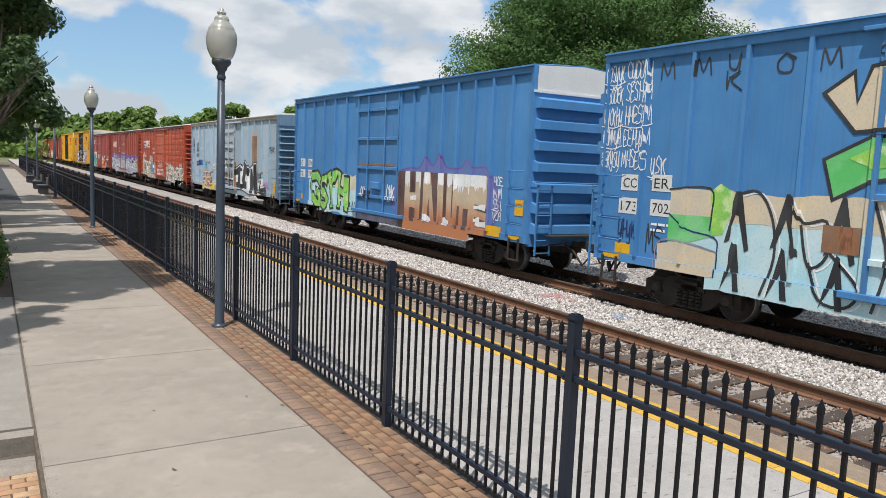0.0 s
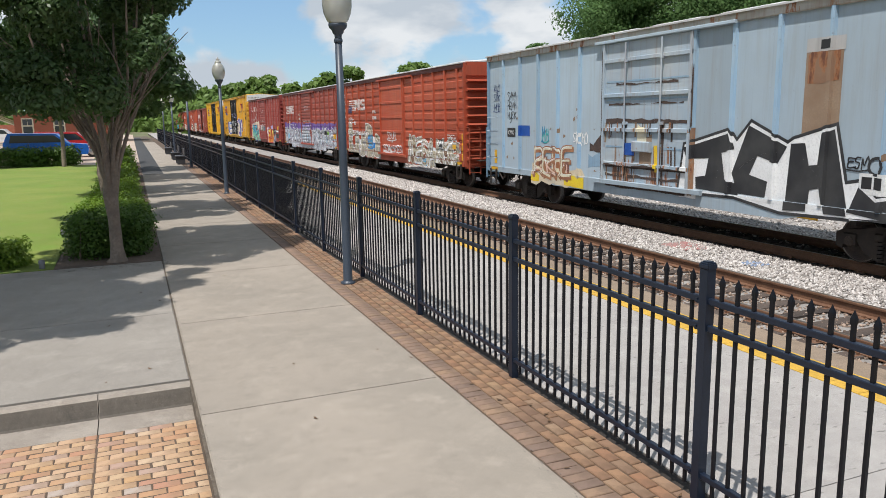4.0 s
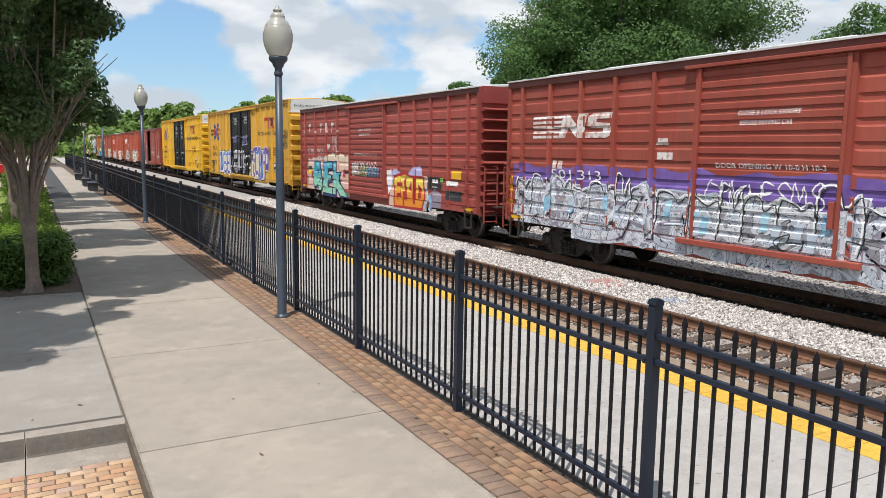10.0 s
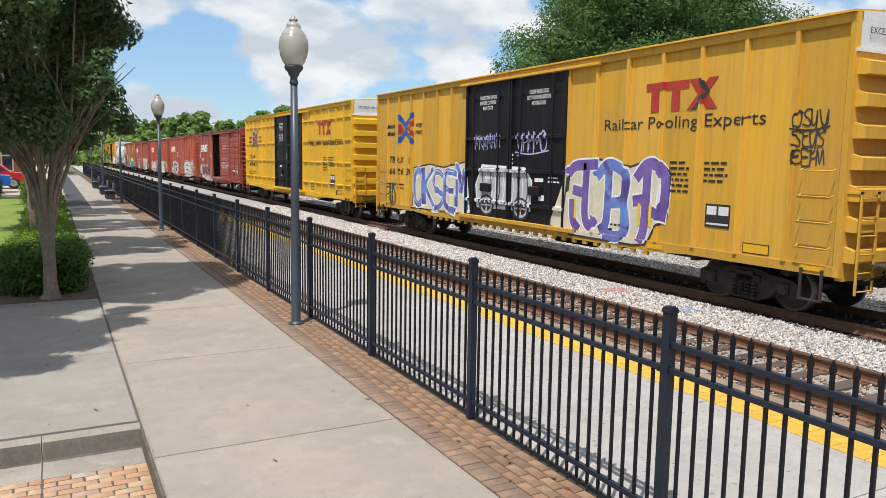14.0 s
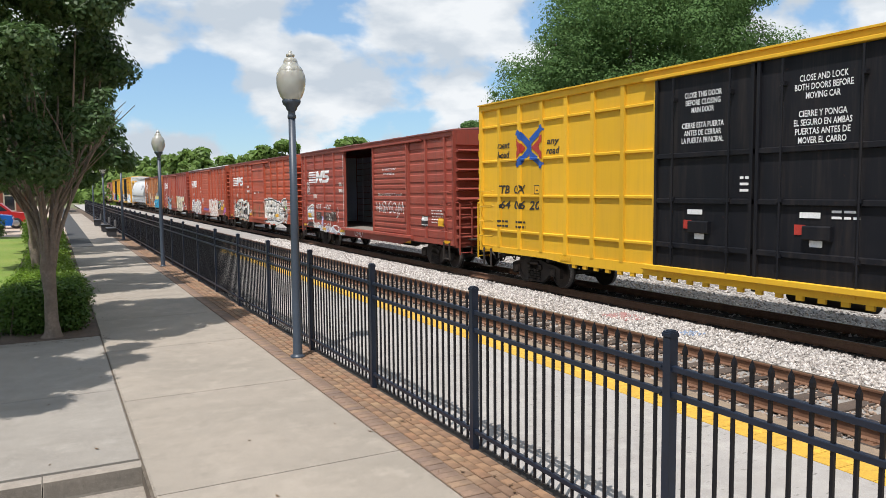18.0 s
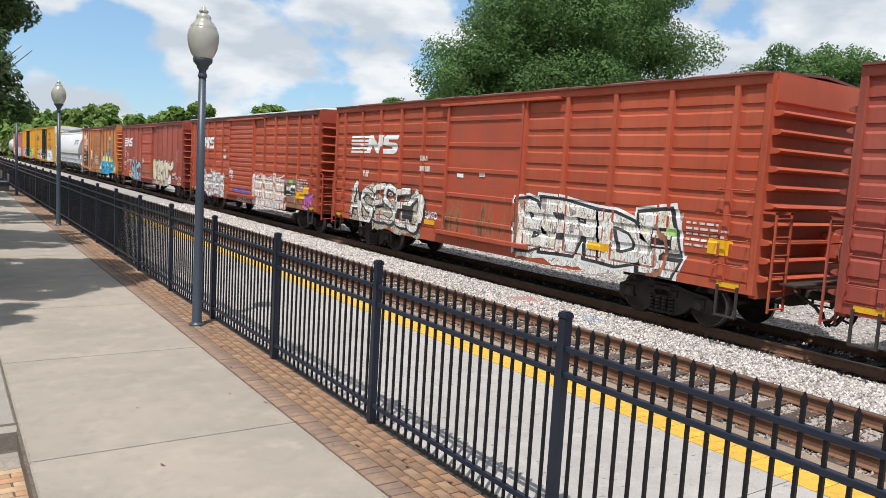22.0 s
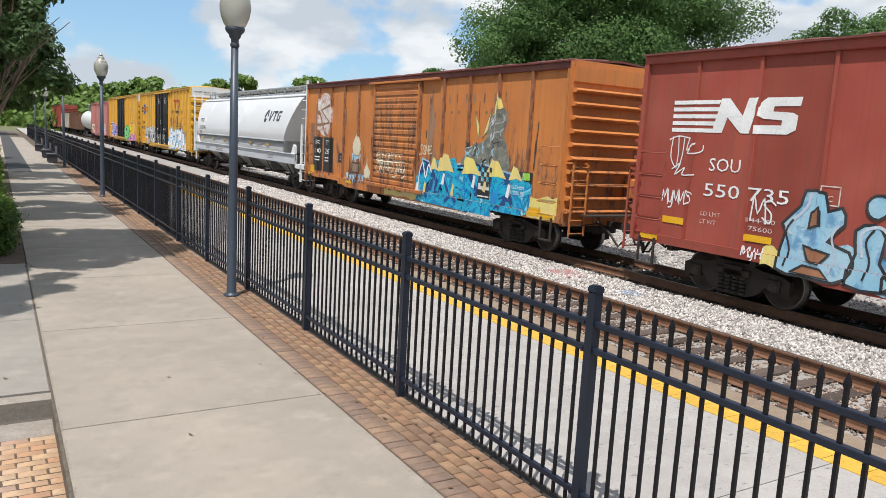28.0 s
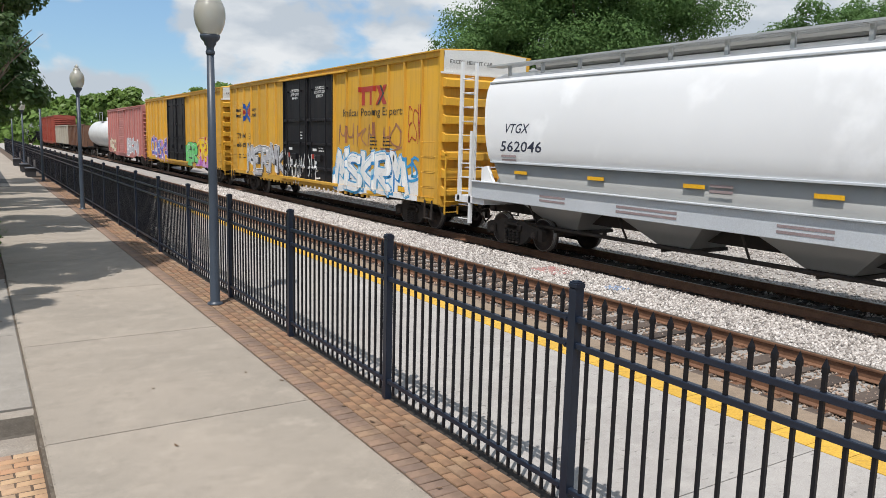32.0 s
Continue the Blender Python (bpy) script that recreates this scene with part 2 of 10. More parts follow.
WHITE = plain("white_paint", (0.78, 0.78, 0.76), (0.7, 0.7, 0.68), 0.5, 0, 1.5, 30, 0.05)
BLACK = plain("black_paint", (0.02, 0.02, 0.022), (0.03, 0.03, 0.03), 0.5, 0, 2, 30, 0.05)
REFLECT = plain("reflector_yellow", (0.85, 0.48, 0.02), (0.8, 0.42, 0.02), 0.35, 0, 2, 30, 0)


def leaf_material(name, a, b, trans=0.25, gloss=0.2):
    m, n, l, p = nodes_of(name)
    g = n.new("ShaderNodeNewGeometry")
    v = mapped(n, l)
    c = mixc(n, l, g.outputs["Random Per Island"], a, b)
    c = mixc(n, l, ramp(n, l, noise_node(n, l, v, 0.6, 3), 0.35, 0.7), c, tuple(x * 0.7 for x in a))
    l.new(c, p.inputs["Base Color"])
    p.inputs["Roughness"].default_value = 0.45
    p.inputs["Specular IOR Level"].default_value = gloss
    tr, mx = n.new("ShaderNodeBsdfTranslucent"), n.new("ShaderNodeMixShader")
    mx.inputs["Fac"].default_value = trans
    l.new(c, tr.inputs["Color"])
    l.new(p.outputs[0], mx.inputs[1])
    l.new(tr.outputs[0], mx.inputs[2])
    l.new(mx.outputs[0], n["Material Output"].inputs["Surface"])
    return m


LEAF_OAK = leaf_material("oak_leaf", (0.145, 0.25, 0.085), (0.105, 0.19, 0.066), 0.42, 0.06)
LEAF_FAR = leaf_material("wood_leaf", (0.21, 0.32, 0.08), (0.135, 0.225, 0.055), 0.4)
LEAF_MYRTLE = leaf_material("myrtle_leaf", (0.065, 0.125, 0.035), (0.125, 0.20, 0.07), 0.35, 0.45)
LEAF_HEDGE = leaf_material("hedge_leaf", (0.21, 0.33, 0.035), (0.10, 0.18, 0.022), 0.35, 0.35)


# ---- mesh building ----
class MB:
    """A mesh put together from simple solids, with a material slot per face."""

    def __init__(self):
        self.v, self.f, self.m, self.smooth = [], [], [], []

    def add(self, verts, faces, mat=0, smooth=False):
        o = len(self.v)
        self.v += [tuple(p) for p in verts]
        self.f += [tuple(i + o for i in f) for f in faces]
        self.m += [mat] * len(faces)
        self.smooth += [smooth] * len(faces)
        return self

    def box(self, x0, x1, y0, y1, z0, z1, mat=0, bevel=0.0):
        if bevel:
            b = bevel
            prof = [(x0 + b, z0), (x1 - b, z0), (x1, z0 + b), (x1, z1 - b), (x1 - b, z1), (x0 + b, z1), (x0, z1 - b), (x0, z0 + b)]
            return self.extrude_y(prof, y0, y1, mat)
        p = [(x, y, z) for x in (x0, x1) for y in (y0, y1) for z in (z0, z1)]
        return self.add(p, [(0, 1, 3, 2), (4, 6, 7, 5), (0, 4, 5, 1), (2, 3, 7, 6), (0, 2, 6, 4), (1, 5, 7, 3)], mat)

    def extrude_y(self, prof, y0, y1, mat=0, closed=True, smooth=False):
        k = len(prof)
        pts = [(x, y0, z) for x, z in prof] + [(x, y1, z) for x, z in prof]
        faces = [(i, (i + 1) % k, (i + 1) % k + k, i + k) for i in range(k if closed else k - 1)]
        if closed:
            faces += [tuple(range(k))[::-1], tuple(range(k, 2 * k))]
        return self.add(pts, faces, mat, smooth)

    def extrude_x(self, prof, x0, x1, mat=0, closed=True):
        k = len(prof)
        pts = [(x0, y, z) for y, z in prof] + [(x1, y, z) for y, z in prof]
        faces = [(i, (i + 1) % k, (i + 1) % k + k, i + k) for i in range(k if closed else k - 1)]
        if closed:
            faces += [tuple(range(k))[::-1], tuple(range(k, 2 * k))]
        return self.add(pts, faces, mat)

    def extrude_z(self, prof, z0, z1, mat=0):
        k = len(prof)
        pts = [(x, y, z0) for x, y in prof] + [(x, y, z1) for x, y in prof]
        faces = [(i, (i + 1) % k, (i + 1) % k + k, i + k) for i in range(k)]
        faces += [tuple(range(k))[::-1], tuple(range(k, 2 * k))]
        return self.add(pts, faces, mat)

    def tube(self, pts, r, n=8, mat=0, radii=None):
        """A round bar along a line of points."""
        pts = [Vector(p) for p in pts]
        rings = []
        for i, p in enumerate(pts):
            d = (pts[min(i + 1, len(pts) - 1)] - pts[max(i - 1, 0)]).normalized()
            a = d.cross(Vector((0, 0, 1)) if abs(d.z) < 0.9 else Vector((1, 0, 0))).normalized()
            b = d.cross(a)
            rr = radii[i] if radii else r
            rings.append([p + (a * math.cos(2 * math.pi * k / n) + b * math.sin(2 * math.pi * k / n)) * rr for k in range(n)])
        v = [q for ring in rings for q in ring]
        f = [(i * n + k, i * n + (k + 1) % n, (i + 1) * n + (k + 1) % n, (i + 1) * n + k) for i in range(len(pts) - 1) for k in range(n)]
        self.add(v, f, mat, True)
        o = (len(pts) - 1) * n
        return self.add(v, [tuple(range(n)), tuple(o + k for k in range(n))[::-1]], mat)

    def lathe(self, prof, centre=(0, 0, 0), n=16, mat=0, axis="z"):
        """Turn (radius, height) pairs about an axis."""
        cx, cy, cz = centre
        v = []
        for r, h in prof:
            for k in range(n):
                a, b = r * math.cos(2 * math.pi * k / n), r * math.sin(2 * math.pi * k / n)
                v.append((cx + a, cy + b, cz + h) if axis == "z" else (cx + h, cy + a, cz + b) if axis == "x" else (cx + a, cy + h, cz + b))
        f = [(i * n + k, i * n + (k + 1) % n, (i + 1) * n + (k + 1) % n, (i + 1) * n + k) for i in range(len(prof) - 1) for k in range(n)]
        return self.add(v, f, mat, True)

    def mesh(self, name, *mats):
        me = bpy.data.meshes.new(name)
        me.from_pydata(self.v, [], self.f)
        for m in mats:
            me.materials.append(m)
        me.polygons.foreach_set("material_index", self.m)
        me.polygons.foreach_set("use_smooth", self.smooth)
        me.update()
        return me


def recalc(me):
    b = bmesh.new()
    b.from_mesh(me)
    bmesh.ops.recalc_face_normals(b, faces=b.faces)
    b.to_mesh(me)
    b.free()
    return me


def part(name, shape, mats, parent=None, label="", at=None):
    """Link a shape (an MB or a mesh) as one mesh object under a thing or a part."""
    mats = mats if isinstance(mats, (list, tuple)) else [mats]
    ob = new(name, recalc(shape.mesh(name, *mats)) if isinstance(shape, MB) else shape)
    if parent:
        ob.parent = parent
    if at:
        ob.location = at
    if label:
        tagged(ob, label)
    return ob


def thing(name, label, category, at=(0, 0, 0), group="", kind=""):
    ob = new(name)
    ob.location = at
    ob.empty_display_size = 0.2
    return tagged(ob, label, category, group, kind)


# ---- plan ----
RAIL_Z, TRACK_NEAR, TRACK_TRAIN = -0.37, 8.84, 13.0
FENCE_X, FENCE_TOP, POST_Y0, POST_STEP = 3.19, 1.44, 3.31, 2.431
WALK_X0, WALK_X1 = 0.45, 2.57
STRIP_X0, STRIP_X1, EDGE_X = 5.62, 6.02, 6.36

# ---- ground and hard surfaces ----
m = MB()
prof = [(-1500, -0.30), (6.30, -0.30), (6.34, -0.82), (60, -0.86), (1500, -1.0)]
m.extrude_y(prof, -600, 1800, 0, closed=False)
tagged(part("ground", m, EARTH), "rough grass and bare earth reaching the horizon", "ground", kind="structure")

platform = thing("platform", "pale pitted concrete station platform beside the tracks", "platform", kind="structure")
m = MB()
m.extrude_y([(3.30, -0.30), (3.30, -0.025), (STRIP_X0 - 0.004, -0.025), (EDGE_X + 0.05, -0.03), (EDGE_X + 0.05, -0.66), (EDGE_X, -0.66), (EDGE_X, -0.30)], -40, 160)
part("platform_base", m, JOINT, platform)
for k in range(-7, 26):
    m = MB()
    m.box(3.30, STRIP_X0 - 0.004, 3.10 + 6.1 * k + 0.005, 3.10 + 6.1 * (k + 1) - 0.005, -0.024, 0.0, 0, 0.005)
    part("slab", m, PLATFORM, platform)

# walk: separate slabs with open joints
walk_bed = tagged(thing("walkway", "broom-finished tan concrete walkway in long slabs", "pavement", kind="structure"), "")
slab_y = [6.03 + 2.985 * i for i in range(-4, 30)]
m = MB()
m.box(WALK_X0 + 0.02, WALK_X1 - 0.02, -40, 130, -0.29, -0.018)
part("walk_base", m, JOINT, walk_bed)
rnd = random.Random(4)
for y0, y1 in zip(slab_y, slab_y[1:]):
    m = MB()
    b = 0.012
    m.box(WALK_X0, WALK_X1, y0 + 0.007, y1 - 0.007, -0.15, 0.0, 0, b)
    part("slab", m, CONCRETE, walk_bed)

# side walk that meets the walkway, its kerb and gutter
side = thing("side_walk", "weathered concrete side walk behind a low kerb", "pavement", kind="structure")
for x0, x1 in ((-3.55, 0.43), (-7.6, -3.562), (-14, -7.612)):
    m = MB()
    m.box(x0, x1, 7.0, 9.63, -0.15, -0.004, 0, 0.01)
    m.box(x0, x1, 9.642, 13.45, -0.15, -0.004, 0, 0.01)
    part("slab", m, SIDEWALK, side)
for i, (x0, x1) in enumerate(((-0.340, 0.43), (-3.2, -0.348), (-6.2, -3.208), (-9.2, -6.208), (-14, -9.208))):
    m = MB()
    m.extrude_x([(6.945, -0.30), (6.945, -0.012), (6.93, 0.0), (6.86, -0.004), (6.82, -0.02), (6.80, -0.05), (6.75, -0.150), (6.36, -0.165), (6.36, -0.30)], x0, x1)
    kb = part("kerb", m, KERB, side, "worn concrete kerb and gutter")
    # Thin skin over the face, coloured dark for stain and shade.
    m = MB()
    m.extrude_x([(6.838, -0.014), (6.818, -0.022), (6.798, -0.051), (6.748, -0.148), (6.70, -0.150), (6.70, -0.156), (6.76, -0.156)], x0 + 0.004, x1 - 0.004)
    part("kerb_face", m, KERBFACE, kb, "grimy stained kerb face with its shade in the colour")

m = MB()
m.box(-14, 0.43, 6.90, 7.06, -0.30, -0.11)
part("joint_soil", m, JOINT, side, "dark soil in the joint behind the kerb")

m = MB()
m.box(0.424, 0.456, -14, 13.45, -0.29, -0.014)
part("joint_soil", m, JOINT, side, "soil and grit in the joint beside the walkway")

# brick road bed and lawn, beds, lot
m = MB()
m.box(-16, 0.43, -14, 6.36, -0.30, -0.1595)
tagged(part("road", m, MORTAR), "sand and mortar bed of the brick road", "road", kind="structure")
m = MB()
m.box(-45, -1.25, 13.47, 46.5, -0.29, 0.005)
tagged(part("lawn", m, LAWN), "bright mown green lawn", "lawn", kind="structure")
m = MB()
m.box(-1.245, 0.44, 13.47, 46.5, -0.29, 0.0)
tagged(part("planting_bed", m, MULCH), "mulched planting bed along the walkway", "planting bed", kind="structure")
m = MB()
m.box(-90, 0.44, 46.51, 150, -0.29, 0.0)
tagged(part("parking_lot", m, LOT), "pale tan parking lot", "parking lot", kind="structure")

# tactile strip: one warning tile after another
strip = thing("tactile_strip", "yellow tactile warning strip along the platform edge", "warning strip", kind="structure")
tile = MB()
tile.box(-(STRIP_X1 - STRIP_X0) / 2, (STRIP_X1 - STRIP_X0) / 2, -0.152, 0.152, -0.012, 0.004, 0, 0.003)
for i in range(5):
    for j in range(5):
        cx, cy = -0.128 + 0.064 * i, -0.122 + 0.061 * j
        tile.add([(cx - 0.014, cy - 0.014, 0.004), (cx + 0.014, cy - 0.014, 0.004), (cx + 0.014, cy + 0.014, 0.004), (cx - 0.014, cy + 0.014, 0.004), (cx, cy, 0.010)],
                 [(0, 1, 4), (1, 2, 4), (2, 3, 4), (3, 0, 4)])
tile_mesh = recalc(tile.mesh("tile", YELLOW))
for i in range(130):
    part("tile", tile_mesh, None, strip, at=((STRIP_X0 + STRIP_X1) / 2, -1.0 + 0.31 * i, 0.0))
m = MB()
m.box(STRIP_X0, STRIP_X1, -1.0 + 0.31 * 129.6, 160, -0.011, 0.004)
m.box(STRIP_X0, STRIP_X1, -40, -1.17, -0.011, 0.004)
part("tile_run", m, YELLOW, strip)
m = MB()
m.extrude_y([(STRIP_X1 + 0.006, -0.02), (STRIP_X1 + 0.006, -0.001), (EDGE_X + 0.03, -0.006), (EDGE_X + 0.048, -0.018), (EDGE_X + 0.048, -0.029), (STRIP_X1 + 0.05, -0.029)], -40, 160)
tagged(part("platform_edging", m, EDGING), "rust-stained tan concrete edging beyond the yellow strip", "edging", kind="structure")


# ---- tracks ----
def rail_profile(x):
    h = [(-0.070, 0), (0.070, 0), (0.070, 0.012), (0.012, 0.030), (0.009, 0.125), (0.035, 0.138), (0.036, 0.165), (0.028, 0.172),
         (-0.028, 0.172), (-0.036, 0.165), (-0.035, 0.138), (-0.009, 0.125), (-0.012, 0.030), (-0.070, 0.012)]
    return [(x + a, RAIL_Z - 0.172 + b) for a, b in h]


rnd = random.Random(8)
tie_mesh = {}
for k in range(4):
    m = MB()
    m.box(-1.30, 1.30, -0.115, 0.115, -0.18, 0.0, 0, 0.012)
    for v in range(len(m.v)):
        x, y, z = m.v[v]
        m.v[v] = (x + rnd.uniform(-0.02, 0.02), y + rnd.uniform(-0.008, 0.008), z + rnd.uniform(-0.004, 0.004))
    tie_mesh[k] = recalc(m.mesh("tie", TIE))
    tie_mesh[k + 4] = recalc(m.mesh("tie", SHADEDTIE))
plate = MB()
plate.box(-0.18, 0.18, -0.09, 0.09, 0.0, 0.014)
for sx in (-0.1, 0.1):
    for sy in (-0.06, 0.06):
        plate.box(sx - 0.014, sx + 0.014, sy - 0.014, sy + 0.014, 0.014, 0.045)
plate_mesh = recalc(plate.mesh("tie_plate", RAIL))
for cx, word in ((TRACK_NEAR, "empty"), (TRACK_TRAIN, "occupied")):
    track = thing("railway_track", f"rusty {word} rails on dark timber ties in ballast", "railway track", group="tracks", kind="structure")
    for sx in (-0.7525, 0.7525):
        m = MB()
        m.extrude_y(rail_profile(cx + sx), -300, 700, 0)
        m.box(cx + sx - 0.026, cx + sx + 0.026, -300, 700, RAIL_Z - 0.001, RAIL_Z + 0.0015, 1)
        part("rail", m, [RAIL, RAILTOP], track)
    for i in range(110):
        y = 0.2 + 0.53 * i + rnd.uniform(-0.03, 0.03)
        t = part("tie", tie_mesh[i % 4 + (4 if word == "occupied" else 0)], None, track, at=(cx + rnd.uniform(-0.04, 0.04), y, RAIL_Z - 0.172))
        t.rotation_euler = (0, 0, radians(rnd.uniform(-1.2, 1.2)))
        if i < 50:
            for sx in (-0.7525, 0.7525):
                part("tie_plate", plate_mesh, None, track, at=(cx + sx, y, RAIL_Z - 0.186))
    m = MB()
    for i in range(110, 480):
        y = 0.2 + 0.53 * i
        m.box(cx - 1.3, cx + 1.3, y - 0.11, y + 0.11, RAIL_Z - 0.35, RAIL_Z - 0.174)
    tagged(part("far_ties", m, SHADEDTIE if word == "occupied" else TIE, track), kind="stuff")


# ballast bed: an uneven sheet, then loose stones on the part that shows
def bed_height(x):
    d = min(abs(x - TRACK_NEAR), abs(x - TRACK_TRAIN))
    z = RAIL_Z - 0.20
    if TRACK_NEAR + 1.2 < x < TRACK_TRAIN - 1.2:
        return z + 0.05
    if d > 1.4:
        z -= min(0.14, (d - 1.4) * 0.12)
    return z


xs = np.concatenate([np.arange(6.38, 16.0, 0.16), np.arange(16.0, 34.0, 0.9)])
ys = np.concatenate([np.arange(-4, 40, 0.16), np.arange(40, 300, 2.0)])
rng = np.random.default_rng(5)
gx, gy = np.meshgrid(xs, ys, indexing="ij")
gz = np.array([[bed_height(x)] * len(ys) for x in xs]) + rng.normal(0, 0.009, gx.shape)
verts = np.stack([gx, gy, gz], -1).reshape(-1, 3).tolist()
ny = len(ys)
faces = [(i * ny + j, (i + 1) * ny + j, (i + 1) * ny + j + 1, i * ny + j + 1) for i in range(len(xs) - 1) for j in range(ny - 1)]
m = MB()
m.add(verts, faces)
# Bed colour darkened beneath the cars for oil and the train's shade.
sep_, near_, far_, undershade_ = (BALLAST.node_tree.nodes.new(k) for k in ("ShaderNodeSeparateXYZ", "ShaderNodeMapRange", "ShaderNodeMapRange", "ShaderNodeMath"))
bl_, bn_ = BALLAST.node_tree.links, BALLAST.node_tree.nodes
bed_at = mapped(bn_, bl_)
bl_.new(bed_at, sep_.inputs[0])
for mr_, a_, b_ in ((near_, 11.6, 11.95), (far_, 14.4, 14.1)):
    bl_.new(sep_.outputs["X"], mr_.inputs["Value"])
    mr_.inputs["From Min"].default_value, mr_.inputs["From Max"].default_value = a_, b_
undershade_.operation = "MULTIPLY"
bl_.new(near_.outputs["Result"], undershade_.inputs[0])
bl_.new(far_.outputs["Result"], undershade_.inputs[1])
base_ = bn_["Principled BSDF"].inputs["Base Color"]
bl_.new(mixc(bn_, bl_, undershade_.outputs[0], base_.links[0].from_socket, (0.035, 0.028, 0.023)), base_)
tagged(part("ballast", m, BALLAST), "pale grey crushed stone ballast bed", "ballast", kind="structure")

def fill_mesh(me, v, f):
    """Vertices and equal-sided faces from arrays."""
    me.vertices.add(len(v))
    me.vertices.foreach_set("co", np.ascontiguousarray(v, dtype=np.float32).ravel())
    me.loops.add(f.size)
    me.loops.foreach_set("vertex_index", np.ascontiguousarray(f, dtype=np.int32).ravel())
    me.polygons.add(len(f))
    me.polygons.foreach_set("loop_start", np.arange(0, f.size, f.shape[1], dtype=np.int32))
    me.update(calc_edges=True)


def stone_material(name, tint):
    mt, n, l, p = nodes_of(name)
    g = n.new("ShaderNodeNewGeometry")
    r = n.new("ShaderNodeValToRGB")
    stops = [tuple(x * k for x, k in zip(c, tint)) for c in ((0.17, 0.16, 0.15), (0.32, 0.305, 0.295), (0.45, 0.44, 0.43), (0.62, 0.61, 0.60))]
    els = r.color_ramp.elements
    els[0].color, els[1].color = (*stops[0], 1), (*stops[3], 1)
    for pos, c in ((0.35, stops[1]), (0.75, stops[2])):
        els.new(pos).color = (*c, 1)
    l.new(g.outputs["Random Per Island"], r.inputs["Fac"])
    l.new(r.outputs["Color"], p.inputs["Base Color"])
    p.inputs["Roughness"].default_value = 0.9
    return mt


def stones(name, label, count, x0, x1, y0, y1, size, near, mat, seed):
    """Loose angular stones over a stretch of the bed, denser near the platform end."""
    rg = np.random.default_rng(seed)
    u = rg.random(count)
    y = y0 + (y1 - y0) * u ** near
    x = x0 + (x1 - x0) * rg.random(count)
    s = size * (0.6 + 0.8 * rg.random(count)) * (1 + (y - y0) / (y1 - y0) * 0.8)
    base = np.array([(1, 0, 0), (-1, 0, 0), (0, 1, 0), (0, -1, 0), (0, 0, 0.7), (0, 0, -0.7)], float)
    tri = np.array([(0, 2, 4), (2, 1, 4), (1, 3, 4), (3, 0, 4), (2, 0, 5), (1, 2, 5), (3, 1, 5), (0, 3, 5)])
    ang = rg.random(count) * 2 * math.pi
    jit = base[None] * (0.7 + 0.6 * rg.random((count, 6, 1))) + rg.normal(0, 0.15, (count, 6, 3))
    c, sn = np.cos(ang)[:, None], np.sin(ang)[:, None]
    px = (jit[..., 0] * c - jit[..., 1] * sn) * s[:, None] + x[:, None]
    py = (jit[..., 0] * sn + jit[..., 1] * c) * s[:, None] * 0.8 + y[:, None]
    z = np.array([bed_height(a) for a in x])
    pz = jit[..., 2] * s[:, None] + z[:, None] + 0.012
    v = np.stack([px, py, pz], -1).reshape(-1, 3)
    f = (tri[None] + 6 * np.arange(count)[:, None, None]).reshape(-1, 3)
    me = bpy.data.meshes.new(name)
    fill_mesh(me, v, f)
    me.materials.append(mat)
    return tagged(new(name, me), label, "gravel", kind="stuff")


LOOSE = stone_material("loose_stone", (1.05, 0.99, 0.94))
RUSTY = stone_material("rusty_stone", (0.72, 0.54, 0.42))
stones("ballast_stones", "loose pale grey crushed stones between the tracks", 36000, 9.75, 11.75, 4.0, 44, 0.031, 1.6, LOOSE, 2)
stones("track_stones", "brownish crushed stones between the ties", 16000, 6.6, 9.75, 1.5, 34, 0.024, 1.5, RUSTY, 3)
# The dark tint holds both oil and the shade under the cars.
SHADEDOILY = stone_material("shaded_oily_stone", (0.16, 0.13, 0.11))
stones("oily_stones", "stones between the rails, blackened for oil and the train's shade", 16000, 11.72, 14.3, 2.0, 44, 0.03, 1.5, SHADEDOILY, 12)
stones("painted_stones", "ballast stones splashed with red marking paint", 220, 10.75, 11.45, 12.1, 13.0, 0.03, 1.0, plain("red_splash", (0.42, 0.16, 0.15), (0.35, 0.22, 0.2), 0.9), 9)
stones("painted_stones", "ballast stones splashed with blue marking paint", 60, 10.7, 11.1, 10.2, 10.6, 0.028, 1.0, plain("blue_splash", (0.25, 0.32, 0.45), None, 0.9), 10)
stones("far_side_stones", "grey crushed stones beyond the train", 20000, 13.4, 20.0, 5.0, 60, 0.035, 1.4, LOOSE, 6)


# ---- fence ----
fence = thing("fence", "black ornamental steel picket fence with capped posts", "fence", kind="structure")
post = MB()
post.box(-0.0315, 0.0315, -0.0315, 0.0315, 0, FENCE_TOP + 0.03, 0, 0.005)
post_mesh = recalc(post.mesh("post", FENCE))
cap = MB()
for half_w, z0, z1 in ((0.036, 0.0, 0.026), (0.032, 0.026, 0.036), (0.022, 0.036, 0.043)):
    cap.box(-half_w, half_w, -half_w, half_w, z0, z1, 0, 0.003)
cap_mesh = recalc(cap.mesh("post_cap", FENCE))
frail = MB()
frail.box(-0.019, 0.019, 0.030, POST_STEP - 0.030, -0.019, 0.019, 0, 0.004)
frail_mesh = recalc(frail.mesh("fence_rail", FENCE))
bracket = MB()
bracket.box(-0.024, 0.024, 0.030, 0.070, -0.026, 0.026, 0, 0.004)
bracket.box(-0.034, -0.024, 0.044, 0.056, -0.006, 0.006)
bracket_mesh = recalc(bracket.mesh("bracket", FENCE))


